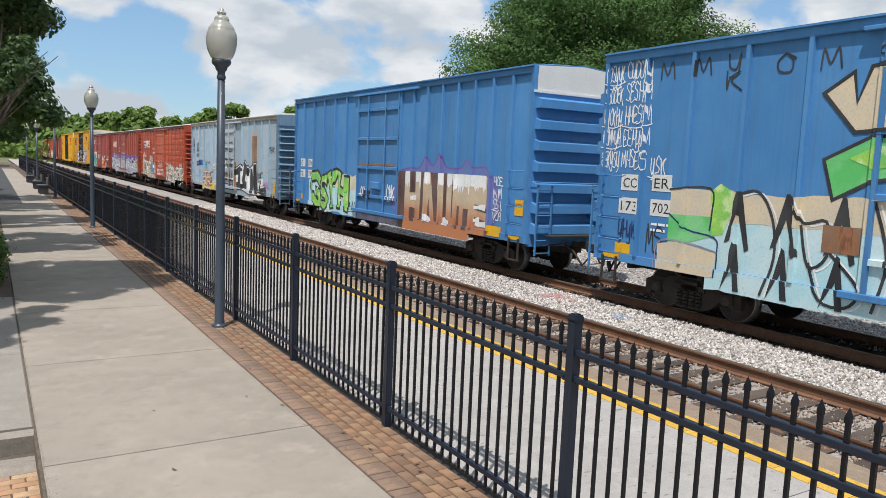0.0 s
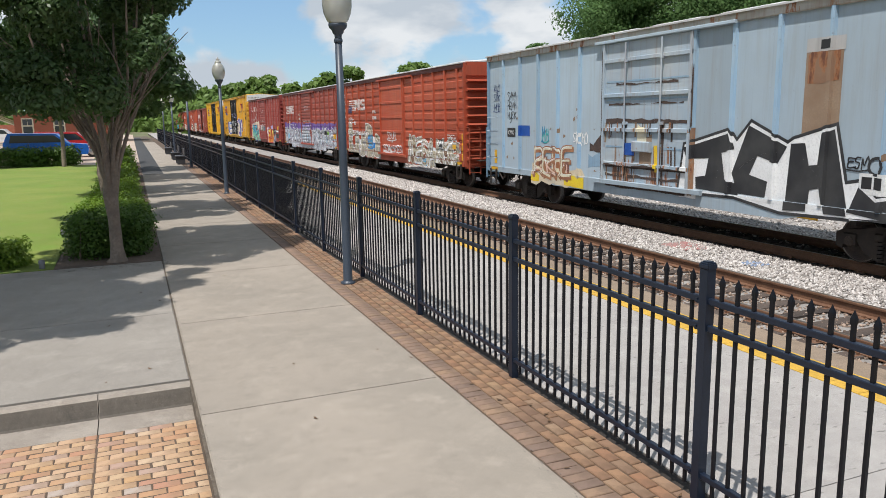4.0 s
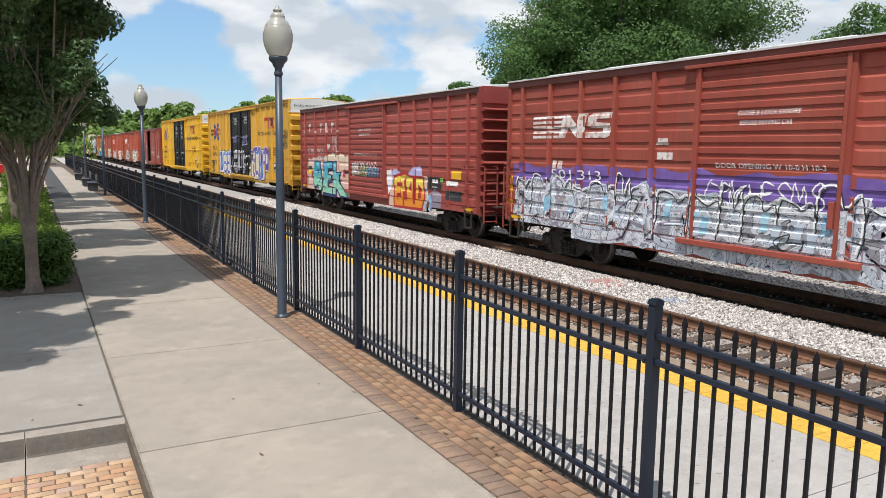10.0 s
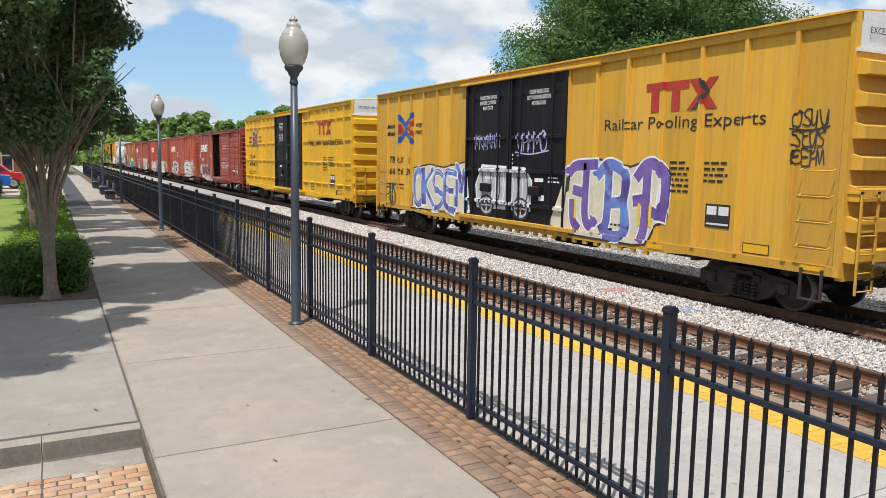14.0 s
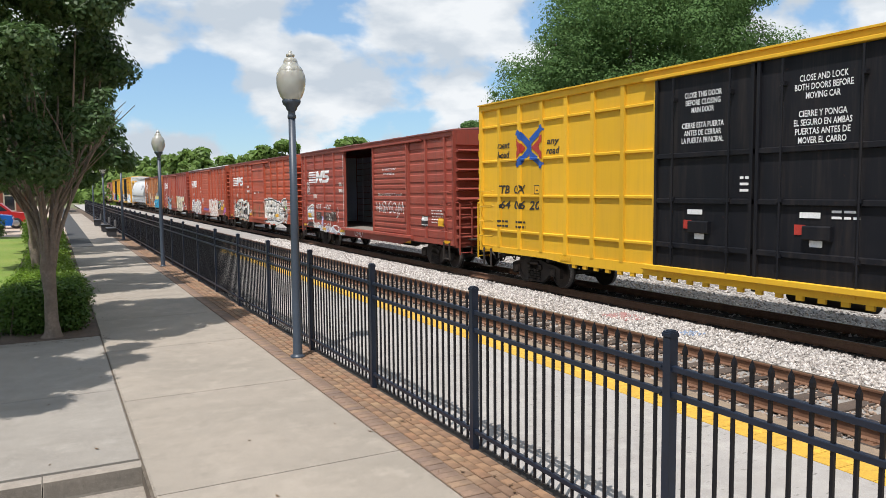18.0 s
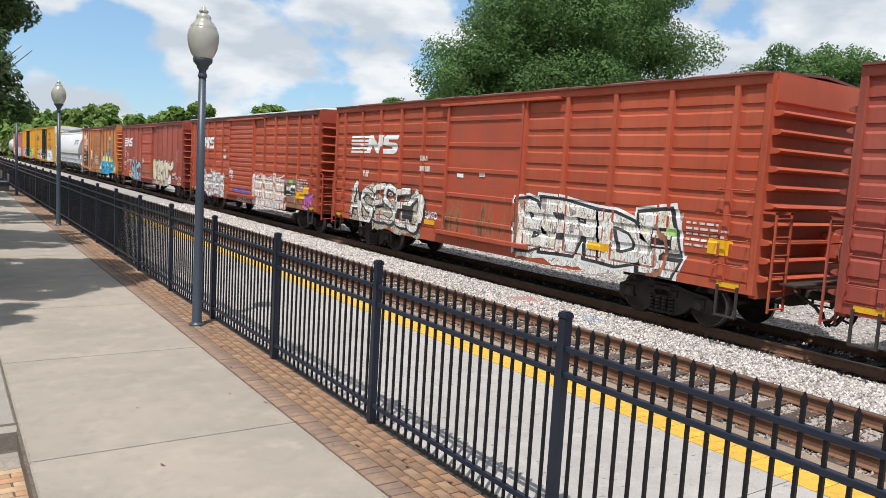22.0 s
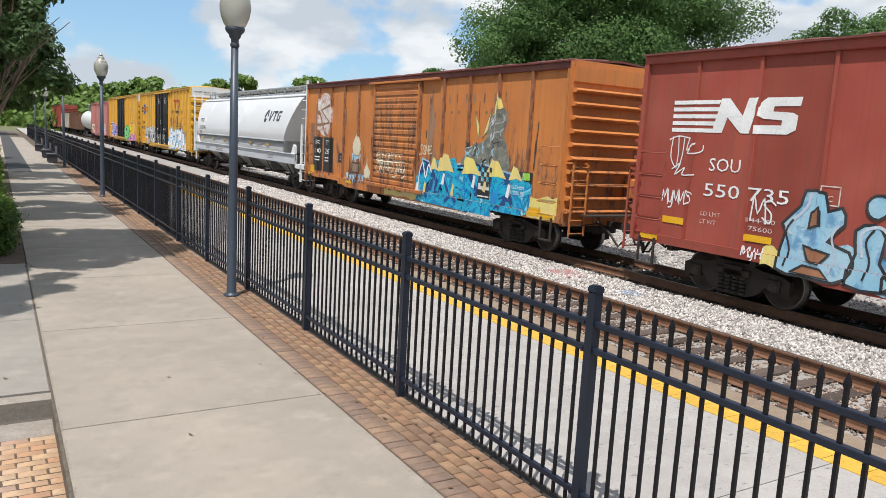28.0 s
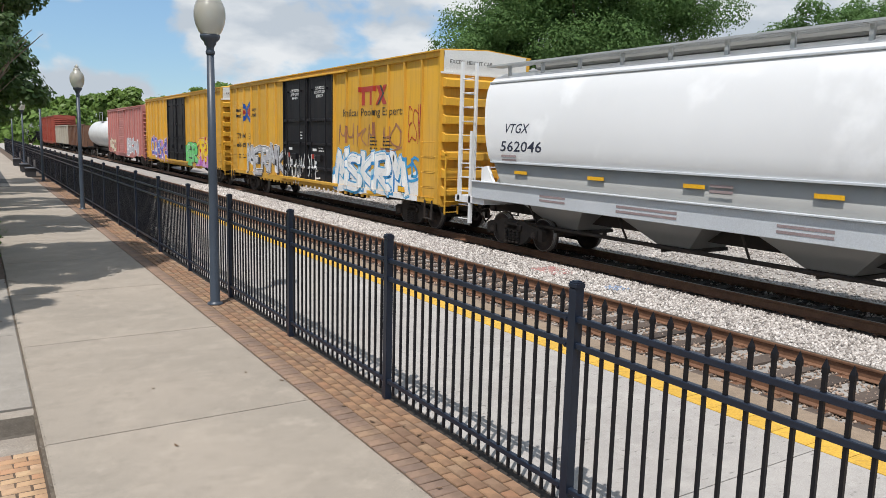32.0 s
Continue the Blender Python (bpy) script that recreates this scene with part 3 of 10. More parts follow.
def picket_solid(m, x, y, mat=0):
    r, z0, z1 = 0.0095, 0.06, FENCE_TOP - 0.06
    m.box(x - r, x + r, y - r, y + r, z0, z1, mat)
    q = 0.0125
    ring = [(x - q, y - q, z1), (x + q, y - q, z1), (x + q, y + q, z1), (x - q, y + q, z1)]
    up = [(a, b, z1 + 0.025) for a, b, c in ring]
    m.add(ring + up + [(x, y, FENCE_TOP + 0.01)], [(0, 1, 5, 4), (1, 2, 6, 5), (2, 3, 7, 6), (3, 0, 4, 7), (4, 5, 8), (5, 6, 8), (6, 7, 8), (7, 4, 8), (3, 2, 1, 0)], mat)


pk = MB()
picket_solid(pk, 0, 0)
picket_mesh = recalc(pk.mesh("picket", PICKET))
RAIL_HEIGHTS = (0.17, FENCE_TOP - 0.33, FENCE_TOP - 0.165)
far = MB()
for i in range(-3, 40):
    y = POST_Y0 + POST_STEP * i
    if -2 <= i < 13:
        part("post", post_mesh, None, fence, at=(FENCE_X, y, 0))
        part("post_cap", cap_mesh, None, fence, at=(FENCE_X, y, FENCE_TOP + 0.03))
        for z in RAIL_HEIGHTS:
            part("fence_rail", frail_mesh, None, fence, at=(FENCE_X, y, z))
            part("bracket", bracket_mesh, None, fence, at=(FENCE_X, y, z))
        for k in range(1, 20):
            part("picket", picket_mesh, None, fence, at=(FENCE_X, y + POST_STEP * k / 20, 0))
    else:
        far.box(FENCE_X - 0.0315, FENCE_X + 0.0315, y - 0.0315, y + 0.0315, 0, FENCE_TOP + 0.07)
        for z in RAIL_HEIGHTS:
            far.box(FENCE_X - 0.019, FENCE_X + 0.019, y + 0.036, y + POST_STEP - 0.036, z - 0.019, z + 0.019)
        for k in range(1, 20):
            picket_solid(far, FENCE_X, y + POST_STEP * k / 20, 1)
tagged(part("far_fence_run", far, [FENCE, PICKET], fence), kind="stuff")


# ---- lamps ----
GLOBE, gn, gl, gp = nodes_of("lamp_globe")
gp.inputs["Base Color"].default_value = (0.62, 0.60, 0.52, 1)
gp.inputs["Roughness"].default_value = 0.3
gp.inputs["Transmission Weight"].default_value = 0.45
gp.inputs["Coat Weight"].default_value = 0.6
gp.inputs["Coat Roughness"].default_value = 0.06
gl.new(mixc(gn, gl, ramp(gn, gl, noise_node(gn, gl, mapped(gn, gl), 3, 4), 0.3, 0.7), (0.58, 0.57, 0.50), (0.48, 0.47, 0.41)), gp.inputs["Base Color"])
gp.inputs["Subsurface Weight"].default_value = 0.15
gp.inputs["Subsurface Radius"].default_value = (0.1, 0.1, 0.08)


def street_lamp(y):
    lamp = thing("street_lamp", "slate-painted lamp post with a frosted acorn globe", "street lamp", (2.87, y, 0), "lamps along the fence")
    m = MB()
    m.lathe([(0.105, 0), (0.105, 0.02), (0.075, 0.03), (0.067, 0.05), (0.058, 1.8), (0.048, 3.44), (0.0, 3.44)], n=20)
    part("pole", m, LAMPMETAL, lamp)
    m = MB()
    m.lathe([(0.052, 3.40), (0.06, 3.41), (0.06, 3.44), (0.05, 3.46), (0.05, 3.50), (0.075, 3.53), (0.08, 3.56), (0.12, 3.60), (0.128, 3.63), (0.128, 3.655), (0.0, 3.655)], n=20)
    part("collar", m, LAMPMETAL, lamp)
    m = MB()
    m.lathe([(0.115, 3.655), (0.15, 3.70), (0.186, 3.79), (0.203, 3.88), (0.204, 3.95), (0.192, 4.02), (0.17, 4.06)], n=24)
    part("globe", m, GLOBE, lamp, "frosted acorn globe")
    m = MB()
    m.lathe([(0.176, 4.055), (0.172, 4.07), (0.145, 4.11), (0.105, 4.155), (0.098, 4.17), (0.10, 4.19), (0.085, 4.225), (0.045, 4.25)], n=24)
    part("globe_top", m, GLOBE, lamp, "stepped frosted top of the globe")
    m = MB()
    m.lathe([(0.045, 4.25), (0.062, 4.265), (0.06, 4.285), (0.03, 4.30), (0.028, 4.325), (0.0, 4.345)], n=14)
    part("finial", m, GLOBE, lamp)
    return lamp


for y in (10.26, 25.1, 40.2, 55.3, 70.4):
    street_lamp(y)


# ---- trees and hedges ----
def leaf_cloud(name, lumps, count, size, mat, parent, seed, label="", flat=0.75):
    """A crown of many small leaf blades spread over and inside overlapping lumps."""
    rg = np.random.default_rng(seed)
    c = np.array([l[:3] for l in lumps])
    r = np.array([l[3] for l in lumps])
    w = r ** 2 / (r ** 2).sum()
    k = rg.choice(len(lumps), count, p=w)
    d = rg.normal(size=(count, 3))
    d /= np.linalg.norm(d, axis=1)[:, None]
    depth = 1 - 0.45 * rg.random(count) ** 2.2 + 0.13 * rg.normal(size=count)
    pos = c[k] + d * (r[k] * depth)[:, None] * np.array([1, 1, flat])
    a = rg.normal(size=(count, 3)) * 0.7 + d * 1.5 + np.array([0, 0, 0.6])
    a /= np.linalg.norm(a, axis=1)[:, None]
    b = np.cross(a, rg.normal(size=(count, 3)))
    b /= np.linalg.norm(b, axis=1)[:, None]
    n2 = np.cross(a, b)
    s = (size * (0.6 + 0.8 * rg.random(count)))[:, None]
    v = np.stack([pos - b * s, pos + n2 * s * 0.55 + a * s * 0.15, pos + b * s, pos - n2 * s * 0.55 + a * s * 0.15], 1).reshape(-1, 3)
    f = (np.arange(4)[None] + 4 * np.arange(count)[:, None])
    me = bpy.data.meshes.new(name)
    fill_mesh(me, v, f)
    me.materials.append(mat)
    ob = new(name, me)
    ob.parent = parent
    return tagged(ob, label)


def crown_lumps(rg, h0, h1, radius, count, small=0.16, big=0.30, lobes=0):
    """Lumps of a crown: large lobes round the trunk, each made of smaller ones."""
    lobes = lobes or max(6, count // 9)
    out = []
    for i in range(lobes):
        t = (i + 0.5) / lobes
        z = h0 + (h1 - h0) * t
        env = radius * math.sin(math.pi * min(0.97, 0.16 + 0.8 * t)) ** 0.6
        a = 2.4 * i + rg.uniform(-0.5, 0.5)
        q = env * rg.uniform(0.35, 0.78)
        lr = radius * rg.uniform(0.26, 0.42)
        for _ in range(max(2, count // lobes)):
            d = Vector((rg.gauss(0, 1), rg.gauss(0, 1), rg.gauss(0.25, 0.8))).normalized() * lr * rg.uniform(0.45, 0.95)
            out.append((q * math.cos(a) + d.x, q * math.sin(a) + d.y, z + d.z * 0.8, radius * rg.uniform(small, big) * 0.6))
    return out


def tree(name, label, x, y, z, height, radius, trunk_h, leaves, size, mat, seed, lumps=60, trunk_r=0.3, group="", lobes=0, flat=0.75, lean=(0, 0)):
    rg = random.Random(seed)
    t = thing(name, label, "tree", (x, y, z), group)
    m = MB()
    m.tube([(0, 0, 0), (0.05, 0.02, trunk_h * 0.5), (0, 0.08, trunk_h), (0.1, 0, height * 0.7)], 0, 9, 0, (trunk_r * 1.25, trunk_r, trunk_r * 0.85, trunk_r * 0.25))
    part("trunk", m, BARK, t)
    cl = crown_lumps(rg, trunk_h + radius * 0.25, height - radius * 0.30, radius, lumps, lobes=lobes)
    mid = (trunk_h + height) / 2
    cl = [(cx + lean[0] * (cz - mid), cy + lean[1] * (cz - mid), cz, cr) for cx, cy, cz, cr in cl]
    for cx, cy, cz, _ in cl[::max(3, len(cl) // 12)]:
        m = MB()
        z0 = trunk_h * rg.uniform(0.75, 1.1)
        m.tube([(0, 0, z0), (cx * 0.45, cy * 0.45, z0 + (cz - z0) * 0.6), (cx, cy, cz)], 0, 6, 0, (trunk_r * 0.4, trunk_r * 0.25, trunk_r * 0.08))
        part("limb", m, BARK, t)
    leaf_cloud("crown", cl, leaves, size, mat, t, seed, flat=flat)
    return t


tree("oak_tree", "broad dark green oak behind the train", 30.3, 33.6, -0.72, 17.0, 8.7, 3.2, 280000, 0.085, LEAF_OAK, 11, 380, 0.5, "", 34, lean=(0.33, -0.29))
tree("oak_tree", "open-crowned oak far behind the train", 56.6, 32.4, -0.88, 15.5, 7.2, 7.0, 26000, 0.13, LEAF_OAK, 12, 80, 0.4, "", 12)
tree("oak_tree", "rounded dark oak beside the larger one", 38.0, 61.0, -0.86, 11.6, 5.5, 3.0, 30000, 0.14, LEAF_OAK, 13, 40, 0.35)


def bump_tree(az, el, dist, spread, seed, leaves=3500):
    """A tree of the far wood that rises above the others, by bearing, height angle and distance."""
    x, y = dist * math.sin(radians(az)), dist * math.cos(radians(az))
    h = 3.1 + dist * math.tan(radians(el))
    tree("broadleaf_tree", "leafy green tree standing above the far wood", x, y, -0.90, h, spread, h * 0.25, leaves, 0.0032 * dist + 0.06, LEAF_FAR, seed, 60, 0.3, "trees behind the tracks")


bump_tree(15.4, 4.25, 120, 6.0, 21, 5000)
bump_tree(13.0, 3.2, 150, 6.5, 25)
bump_tree(20.6, 4.75, 105, 4.8, 22, 5000)
bump_tree(23.5, 3.8, 110, 4.0, 26)
bump_tree(9.1, 3.45, 170, 7.5, 23, 4500)
bump_tree(6.6, 2.9, 190, 7.0, 24)
bump_tree(4.2, 2.6, 210, 8.0, 27)
bump_tree(27.5, 3.6, 120, 5.0, 28)
bump_tree(1.6, 2.2, 230, 8.0, 29)
bump_tree(44.0, 4.5, 80, 6.0, 30, 4500)
bump_tree(63.0, 6.0, 75, 6.0, 31, 4500)

tree("broadleaf_tree", "tall leafy tree past the far side of the tracks", 39.0, 11.5, -0.85, 11.5, 5.2, 2.2, 30000, 0.12, LEAF_FAR, 75, 90, 0.3, "trees behind the tracks")

woods = []
rw_ = random.Random(40)
for i in range(150):
    f = i / 149
    az = -22 + 95 * f + rw_.uniform(-1.5, 1.5)
    d = (200 if az < 30 else 130) + rw_.uniform(-25, 60)
    x, y = d * math.sin(radians(az)), d * math.cos(radians(az))
    r = rw_.uniform(5, 8)
    for k in range(2):
        woods.append((x + rw_.uniform(-3, 3), y + rw_.uniform(-3, 3), 0.3 + k * r * 0.5 + rw_.uniform(-0.5, 1.4), r * rw_.uniform(0.7, 1.0)))
wood = leaf_cloud("far_wood", woods, 60000, 0.75, LEAF_FAR, None, 41)
tagged(wood, "wooded green hillside along the horizon", "wood", kind="stuff")
shrubs = []
for i in range(60):
    y = rw_.uniform(14, 150)
    shrubs.append((22 + y * 0.12 + rw_.uniform(-2, 6), y, -0.4 + rw_.uniform(0, 1.2), rw_.uniform(1.0, 2.2)))
tagged(leaf_cloud("trackside_scrub", shrubs, 30000, 0.22, LEAF_FAR, None, 43), "rough green scrub beyond the tracks", "scrub", kind="stuff")

# low rendered retaining wall seen between the cars
WALLTAN = plain("rendered_wall", (0.55, 0.45, 0.33), (0.48, 0.40, 0.3), 0.9, 0, 1, 30)
m = MB()
m.box(20.4, 20.75, -10, 60, -0.75, 0.25, 0, 0.03)
tagged(part("retaining_wall", m, WALLTAN), "low tan rendered wall beyond the tracks", "wall", kind="structure")


def myrtle(x, y, seed, radius, top, leaves, label, detail=True, squeeze=1.0, base=2.15, leaf=0.05, shift=0.6, wisps=0.3, lean=None):
    """A crape myrtle: one short bole that forks into many smooth stems under a dense crown."""
    rg = random.Random(seed)
    t = thing("myrtle_tree", label, "tree", (x, y, 0), "trees along the walkway")
    m = MB()
    m.tube([(0, 0, -0.02), (0.01, 0, 0.06), (0.0, 0, 0.25), (0, 0.02, 0.7), (-0.02, 0, 1.15), (-0.01, 0, 1.45)], 0, 12, 0, (0.19, 0.13, 0.105, 0.095, 0.12, 0.09))
    part("trunk", m, BARK, t, "smooth grey-brown trunk")
    lumps = []
    stems = 12 if detail else 6
    for i in range(stems):
        a = 2 * math.pi * i / stems + rg.uniform(-0.3, 0.3)
        q = radius * rg.uniform(0.22, 0.6)
        z1 = rg.uniform(0.95, 1.35)
        bow = rg.uniform(-0.25, 0.25)
        p = [(0.05 * math.cos(a), 0.05 * math.sin(a), z1), (0.15 * q * math.cos(a + bow), 0.15 * q * math.sin(a + bow), z1 + 0.55), (0.34 * q * math.cos(a), 0.34 * q * math.sin(a), z1 + 1.1),
             (0.66 * q * math.cos(a + 0.1), 0.66 * q * math.sin(a + 0.1), base + 0.7), (q * math.cos(a), q * math.sin(a), top * 0.72)]
        m = MB()
        m.tube(p, 0, 8, 0, (0.05, 0.036, 0.028, 0.022, 0.010))
        for k in range(4):
            b = a + rg.uniform(-1.2, 1.2)
            s = Vector(p[3]).lerp(Vector(p[1]), rg.random() * 0.8)
            m.tube([s, s + Vector((0.3 * math.cos(b), 0.3 * math.sin(b), 0.5)), s + Vector((0.8 * math.cos(b), 0.8 * math.sin(b), 1.0))], 0, 5, 0, (0.018, 0.012, 0.005))
        part("stem", m, BARK, t)
    n = 130 if detail else 90
    for i in range(n):
        a, z = rg.uniform(0, 2 * math.pi), base + 0.3 + (top - base - 0.6) * rg.random() ** 0.8
        env = radius * (0.60 + 0.40 * math.sin(math.pi * min(1, (z - base + 0.4) / (top - base + 0.4))))
        wisp = rg.random() < wisps
        q = env * (rg.uniform(0.72, 0.93) if wisp else math.sqrt(rg.uniform(0.02, 1)) * 0.85)
        lx, lr = q * math.cos(a) * squeeze - (1 - squeeze) * shift, rg.uniform(0.16, 0.32) if wisp else rg.uniform(0.26, 0.5)
        if lean:
            lx = min(lx, float(np.interp(z, [k[0] for k in lean], [k[1] for k in lean])) * rg.uniform(0.8, 1.0) - lr * 0.9)
            z = max(z, float(np.interp(lx, [-2.6, -1.0, 0.0, 1.6], [2.9, 2.75, 2.75, 3.1])))
        lumps.append((lx, q * math.sin(a), z, lr))
    leaf_cloud("crown", lumps, leaves, leaf, LEAF_MYRTLE, t, seed, "dense dark green crown")
    return t


myrtle(-0.27, 13.78, 3, 2.4, 6.8, 120000, "crape myrtle with a forked pale trunk and dense dark crown", True, 1.08, 2.25, 0.04, -4.4, 0.35, ((2.4, 0.25), (3.0, 0.55), (3.5, 1.05), (3.9, 1.55), (4.6, 1.5), (6.8, 1.3)))
myrtle(-4.05, 9.9, 4, 3.1, 7.3, 60000, "crape myrtle rising from a shrub bed in the side walk", False, 1.0, 4.3, 0.06, 0.6, 0.35)
for i, y in enumerate((20.2, 26.4, 32.8, 39.0)):
    myrtle(-0.6, y, 50 + i, 2.55, 6.2, 24000, "crape myrtle in the row beside the walkway", False, 1.0, 2.3, 0.075)


def hedge(label, x0, x1, y0, y1, h, leaves, seed, mat=None, size=0.028):
    """A clipped shrub block: twigs inside, a skin of small leaves with a wavy top."""
    rg = random.Random(seed)
    t = thing("hedge", label, "hedge", ((x0 + x1) / 2, (y0 + y1) / 2, 0), "clipped hedges")
    wx, wy = (x1 - x0) / 2, (y1 - y0) / 2
    lumps = []
    r = min(wx, wy, h * 0.6) * 0.62
    nx, ny = max(2, int(wx * 2 / r)), max(2, int(wy * 2 / r))
    for i in range(nx):
        for j in range(ny):
            for z in (r * 0.75, h - r * 0.8):
                lumps.append((-wx + r + (2 * wx - 2 * r) * i / max(1, nx - 1) + rg.uniform(-0.06, 0.06), -wy + r + (2 * wy - 2 * r) * j / max(1, ny - 1) + rg.uniform(-0.06, 0.06), z + rg.uniform(-0.05, 0.05), r * rg.uniform(0.85, 1.15)))
    for i in range(6):
        m = MB()
        sx_, sy_ = rg.uniform(-0.8, 0.8) * wx, rg.uniform(-0.8, 0.8) * wy
        m.tube([(sx_, sy_, -0.02), (sx_ + 0.04, sy_, h * 0.45), (sx_ + rg.uniform(-0.1, 0.1), sy_ + 0.05, h * 0.8)], 0, 6, 0, (0.02, 0.014, 0.006))
        part("stem", m, BARK, t)
    leaf_cloud("foliage", lumps, leaves, size, mat or LEAF_HEDGE, t, seed, flat=0.9)
    return t


LEAF_DARKHEDGE = leaf_material("dark_hedge_leaf", (0.075, 0.145, 0.024), (0.12, 0.205, 0.035))
hedge("dark green clipped hedge at the foot of the tree", -1.15, 0.36, 14.05, 15.6, 0.74, 30000, 61, LEAF_DARKHEDGE)
hedge("bright green clipped hedge beside the walkway", -1.1, 0.34, 15.9, 17.8, 0.72, 22000, 62)
hedge("green clipped hedge beside the walkway", -1.05, 0.3, 18.6, 20.6, 0.66, 14000, 63)
hedge("green clipped hedge beside the walkway", -1.0, 0.25, 21.6, 23.8, 0.7, 8000, 64)
hedge("green clipped hedge beside the walkway", -1.0, 0.2, 25.5, 28.6, 0.75, 8000, 65, size=0.045)
hedge("green clipped hedge beside the walkway", -1.0, 0.2, 31.0, 37.0, 0.8, 9000, 66, size=0.055)
hedge("green clipped hedge beside the walkway", -1.6, 0.2, 40.0, 44.0, 1.1, 8000, 67, size=0.06)
hedge("low green hedge along the lawn's edge", -7.5, -1.62, 13.62, 14.5, 0.46, 30000, 68)
hedge("rounded green shrub in the side walk bed", -4.3, -2.72, 9.5, 10.9, 0.62, 9000, 69)
hedge("dark clipped hedge at the far end of the lawn", -9.3, -2.6, 46.0, 47.4, 1.05, 12000, 70, LEAF_DARKHEDGE, 0.07)

tree("broadleaf_tree", "spreading green tree at the far end of the lawn", -9.2, 46.6, 0, 12.0, 4.8, 3.4, 16000, 0.15, LEAF_FAR, 71, 90, 0.17)
tree("broadleaf_tree", "young slender tree at the far end of the lawn", -3.4, 45.6, 0, 8.0, 2.6, 3.0, 8000, 0.11, LEAF_OAK, 72, 60, 0.1)
tree("broadleaf_tree", "broad tree beyond the parking lot", -24, 80, 0, 13, 6, 3.2, 6000, 0.3, LEAF_FAR, 73, 60, 0.3)
tree("broadleaf_tree", "broad tree beyond the parking lot", -34, 110, 0, 14, 7, 3.2, 6000, 0.35, LEAF_FAR, 74, 60, 0.3)

# small lawn spikes
m0 = MB()
m0.lathe([(0.045, 0), (0.05, 0.13), (0.03, 0.15), (0.0, 0.155)], n=10)
uplight = recalc(m0.mesh("lawn_light", plain("lawn_light_grey", (0.2, 0.2, 0.2), None, 0.5)))
for x, y in ((-1.42, 13.6), (-1.38, 17.4), (-1.3, 21.0)):
    tagged(new("lawn_light", uplight), "small grey lawn light beside the hedge", "lawn light", "lawn lights").location = (x, y, 0.005)

# ---- station, lot and vehicles beyond the lawn ----
BRICKWALL = plain("station_brick", (0.36, 0.12, 0.07), (0.30, 0.10, 0.06), 0.85, 0, 1.5, 20)
ROOFMETAL = plain("pale_metal_roof", (0.62, 0.63, 0.65), (0.55, 0.56, 0.58), 0.5, 0.2, 0.5, 12)
CREAM = plain("cream_trim", (0.72, 0.66, 0.5), None, 0.6)
PANEGLASS, _, _, gp2 = nodes_of("dark_window_glass")
gp2.inputs["Base Color"].default_value = (0.02, 0.025, 0.03, 1)
gp2.inputs["Roughness"].default_value = 0.06
gp2.inputs["Specular IOR Level"].default_value = 0.8
st = thing("station_building", "red brick station with a pale metal canopy roof", "station", (-8.0, 106, 0))
m = MB()
m.box(-4.6, 5.5, -4, 4, 0, 3.6)
part("wall", m, BRICKWALL, st)
m = MB()
m.extrude_y([(-8.2, 3.55), (0.4, 5.4), (9.0, 3.55), (9.0, 3.75), (0.4, 5.62), (-8.2, 3.75)], -5.6, 5.6)
part("roof", m, ROOFMETAL, st, "pale standing-seam metal roof")
for y in (-5.3, 0, 5.3):
    m = MB()
    m.tube([(-4.6, y * 0.75, 2.2), (-7.6, y * 0.75, 3.6)], 0.09, 6)
    m.tube([(-4.6, y * 0.75, 3.4), (-7.8, y * 0.75, 3.55)], 0.09, 6)
    part("bracket", m, CREAM, st)
for x in (-3.2, 0.2, 3.2):
    w = MB()
    w.box(x - 0.65, x + 0.65, -4.05, -3.98, 0.2, 3.0)
    wf = part("window", w, CREAM, st, "cream-framed window")
    p = MB()
    p.box(x - 0.5, x + 0.5, -4.07, -4.02, 0.35, 2.0)
    p.box(x - 0.5, x - 0.03, -4.07, -4.02, 2.15, 2.85)
    p.box(x + 0.03, x + 0.5, -4.07, -4.02, 2.15, 2.85)
    part("pane", p, PANEGLASS, wf)
m = MB()
m.box(-40, -16, 150, 150.5, 0, 2.2)
tagged(part("brick_wall", m, BRICKWALL), "long low red brick wall", "wall", kind="structure")
m = MB()
m.box(0.46, 1.35, 36, 120, -0.29, 0.006)
tagged(part("asphalt_path", m, ASPHALT), "dark asphalt path beside the walkway", "path", kind="structure")
for x, y, h in ((-20, 112, 9.0),):
    m = MB()
    m.tube([(0, 0, 0), (0, 0, h)], 0.09, 8)
    ob = tagged(part("utility_pole", m, KERB), "pale utility pole beyond the parking lot", "pole")
    ob.location = (x, y, 0)

TYRE = plain("tyre_rubber", (0.02, 0.02, 0.02), None, 0.8)
CHROME = plain("alloy_rim", (0.5, 0.5, 0.5), None, 0.3, 0.9)


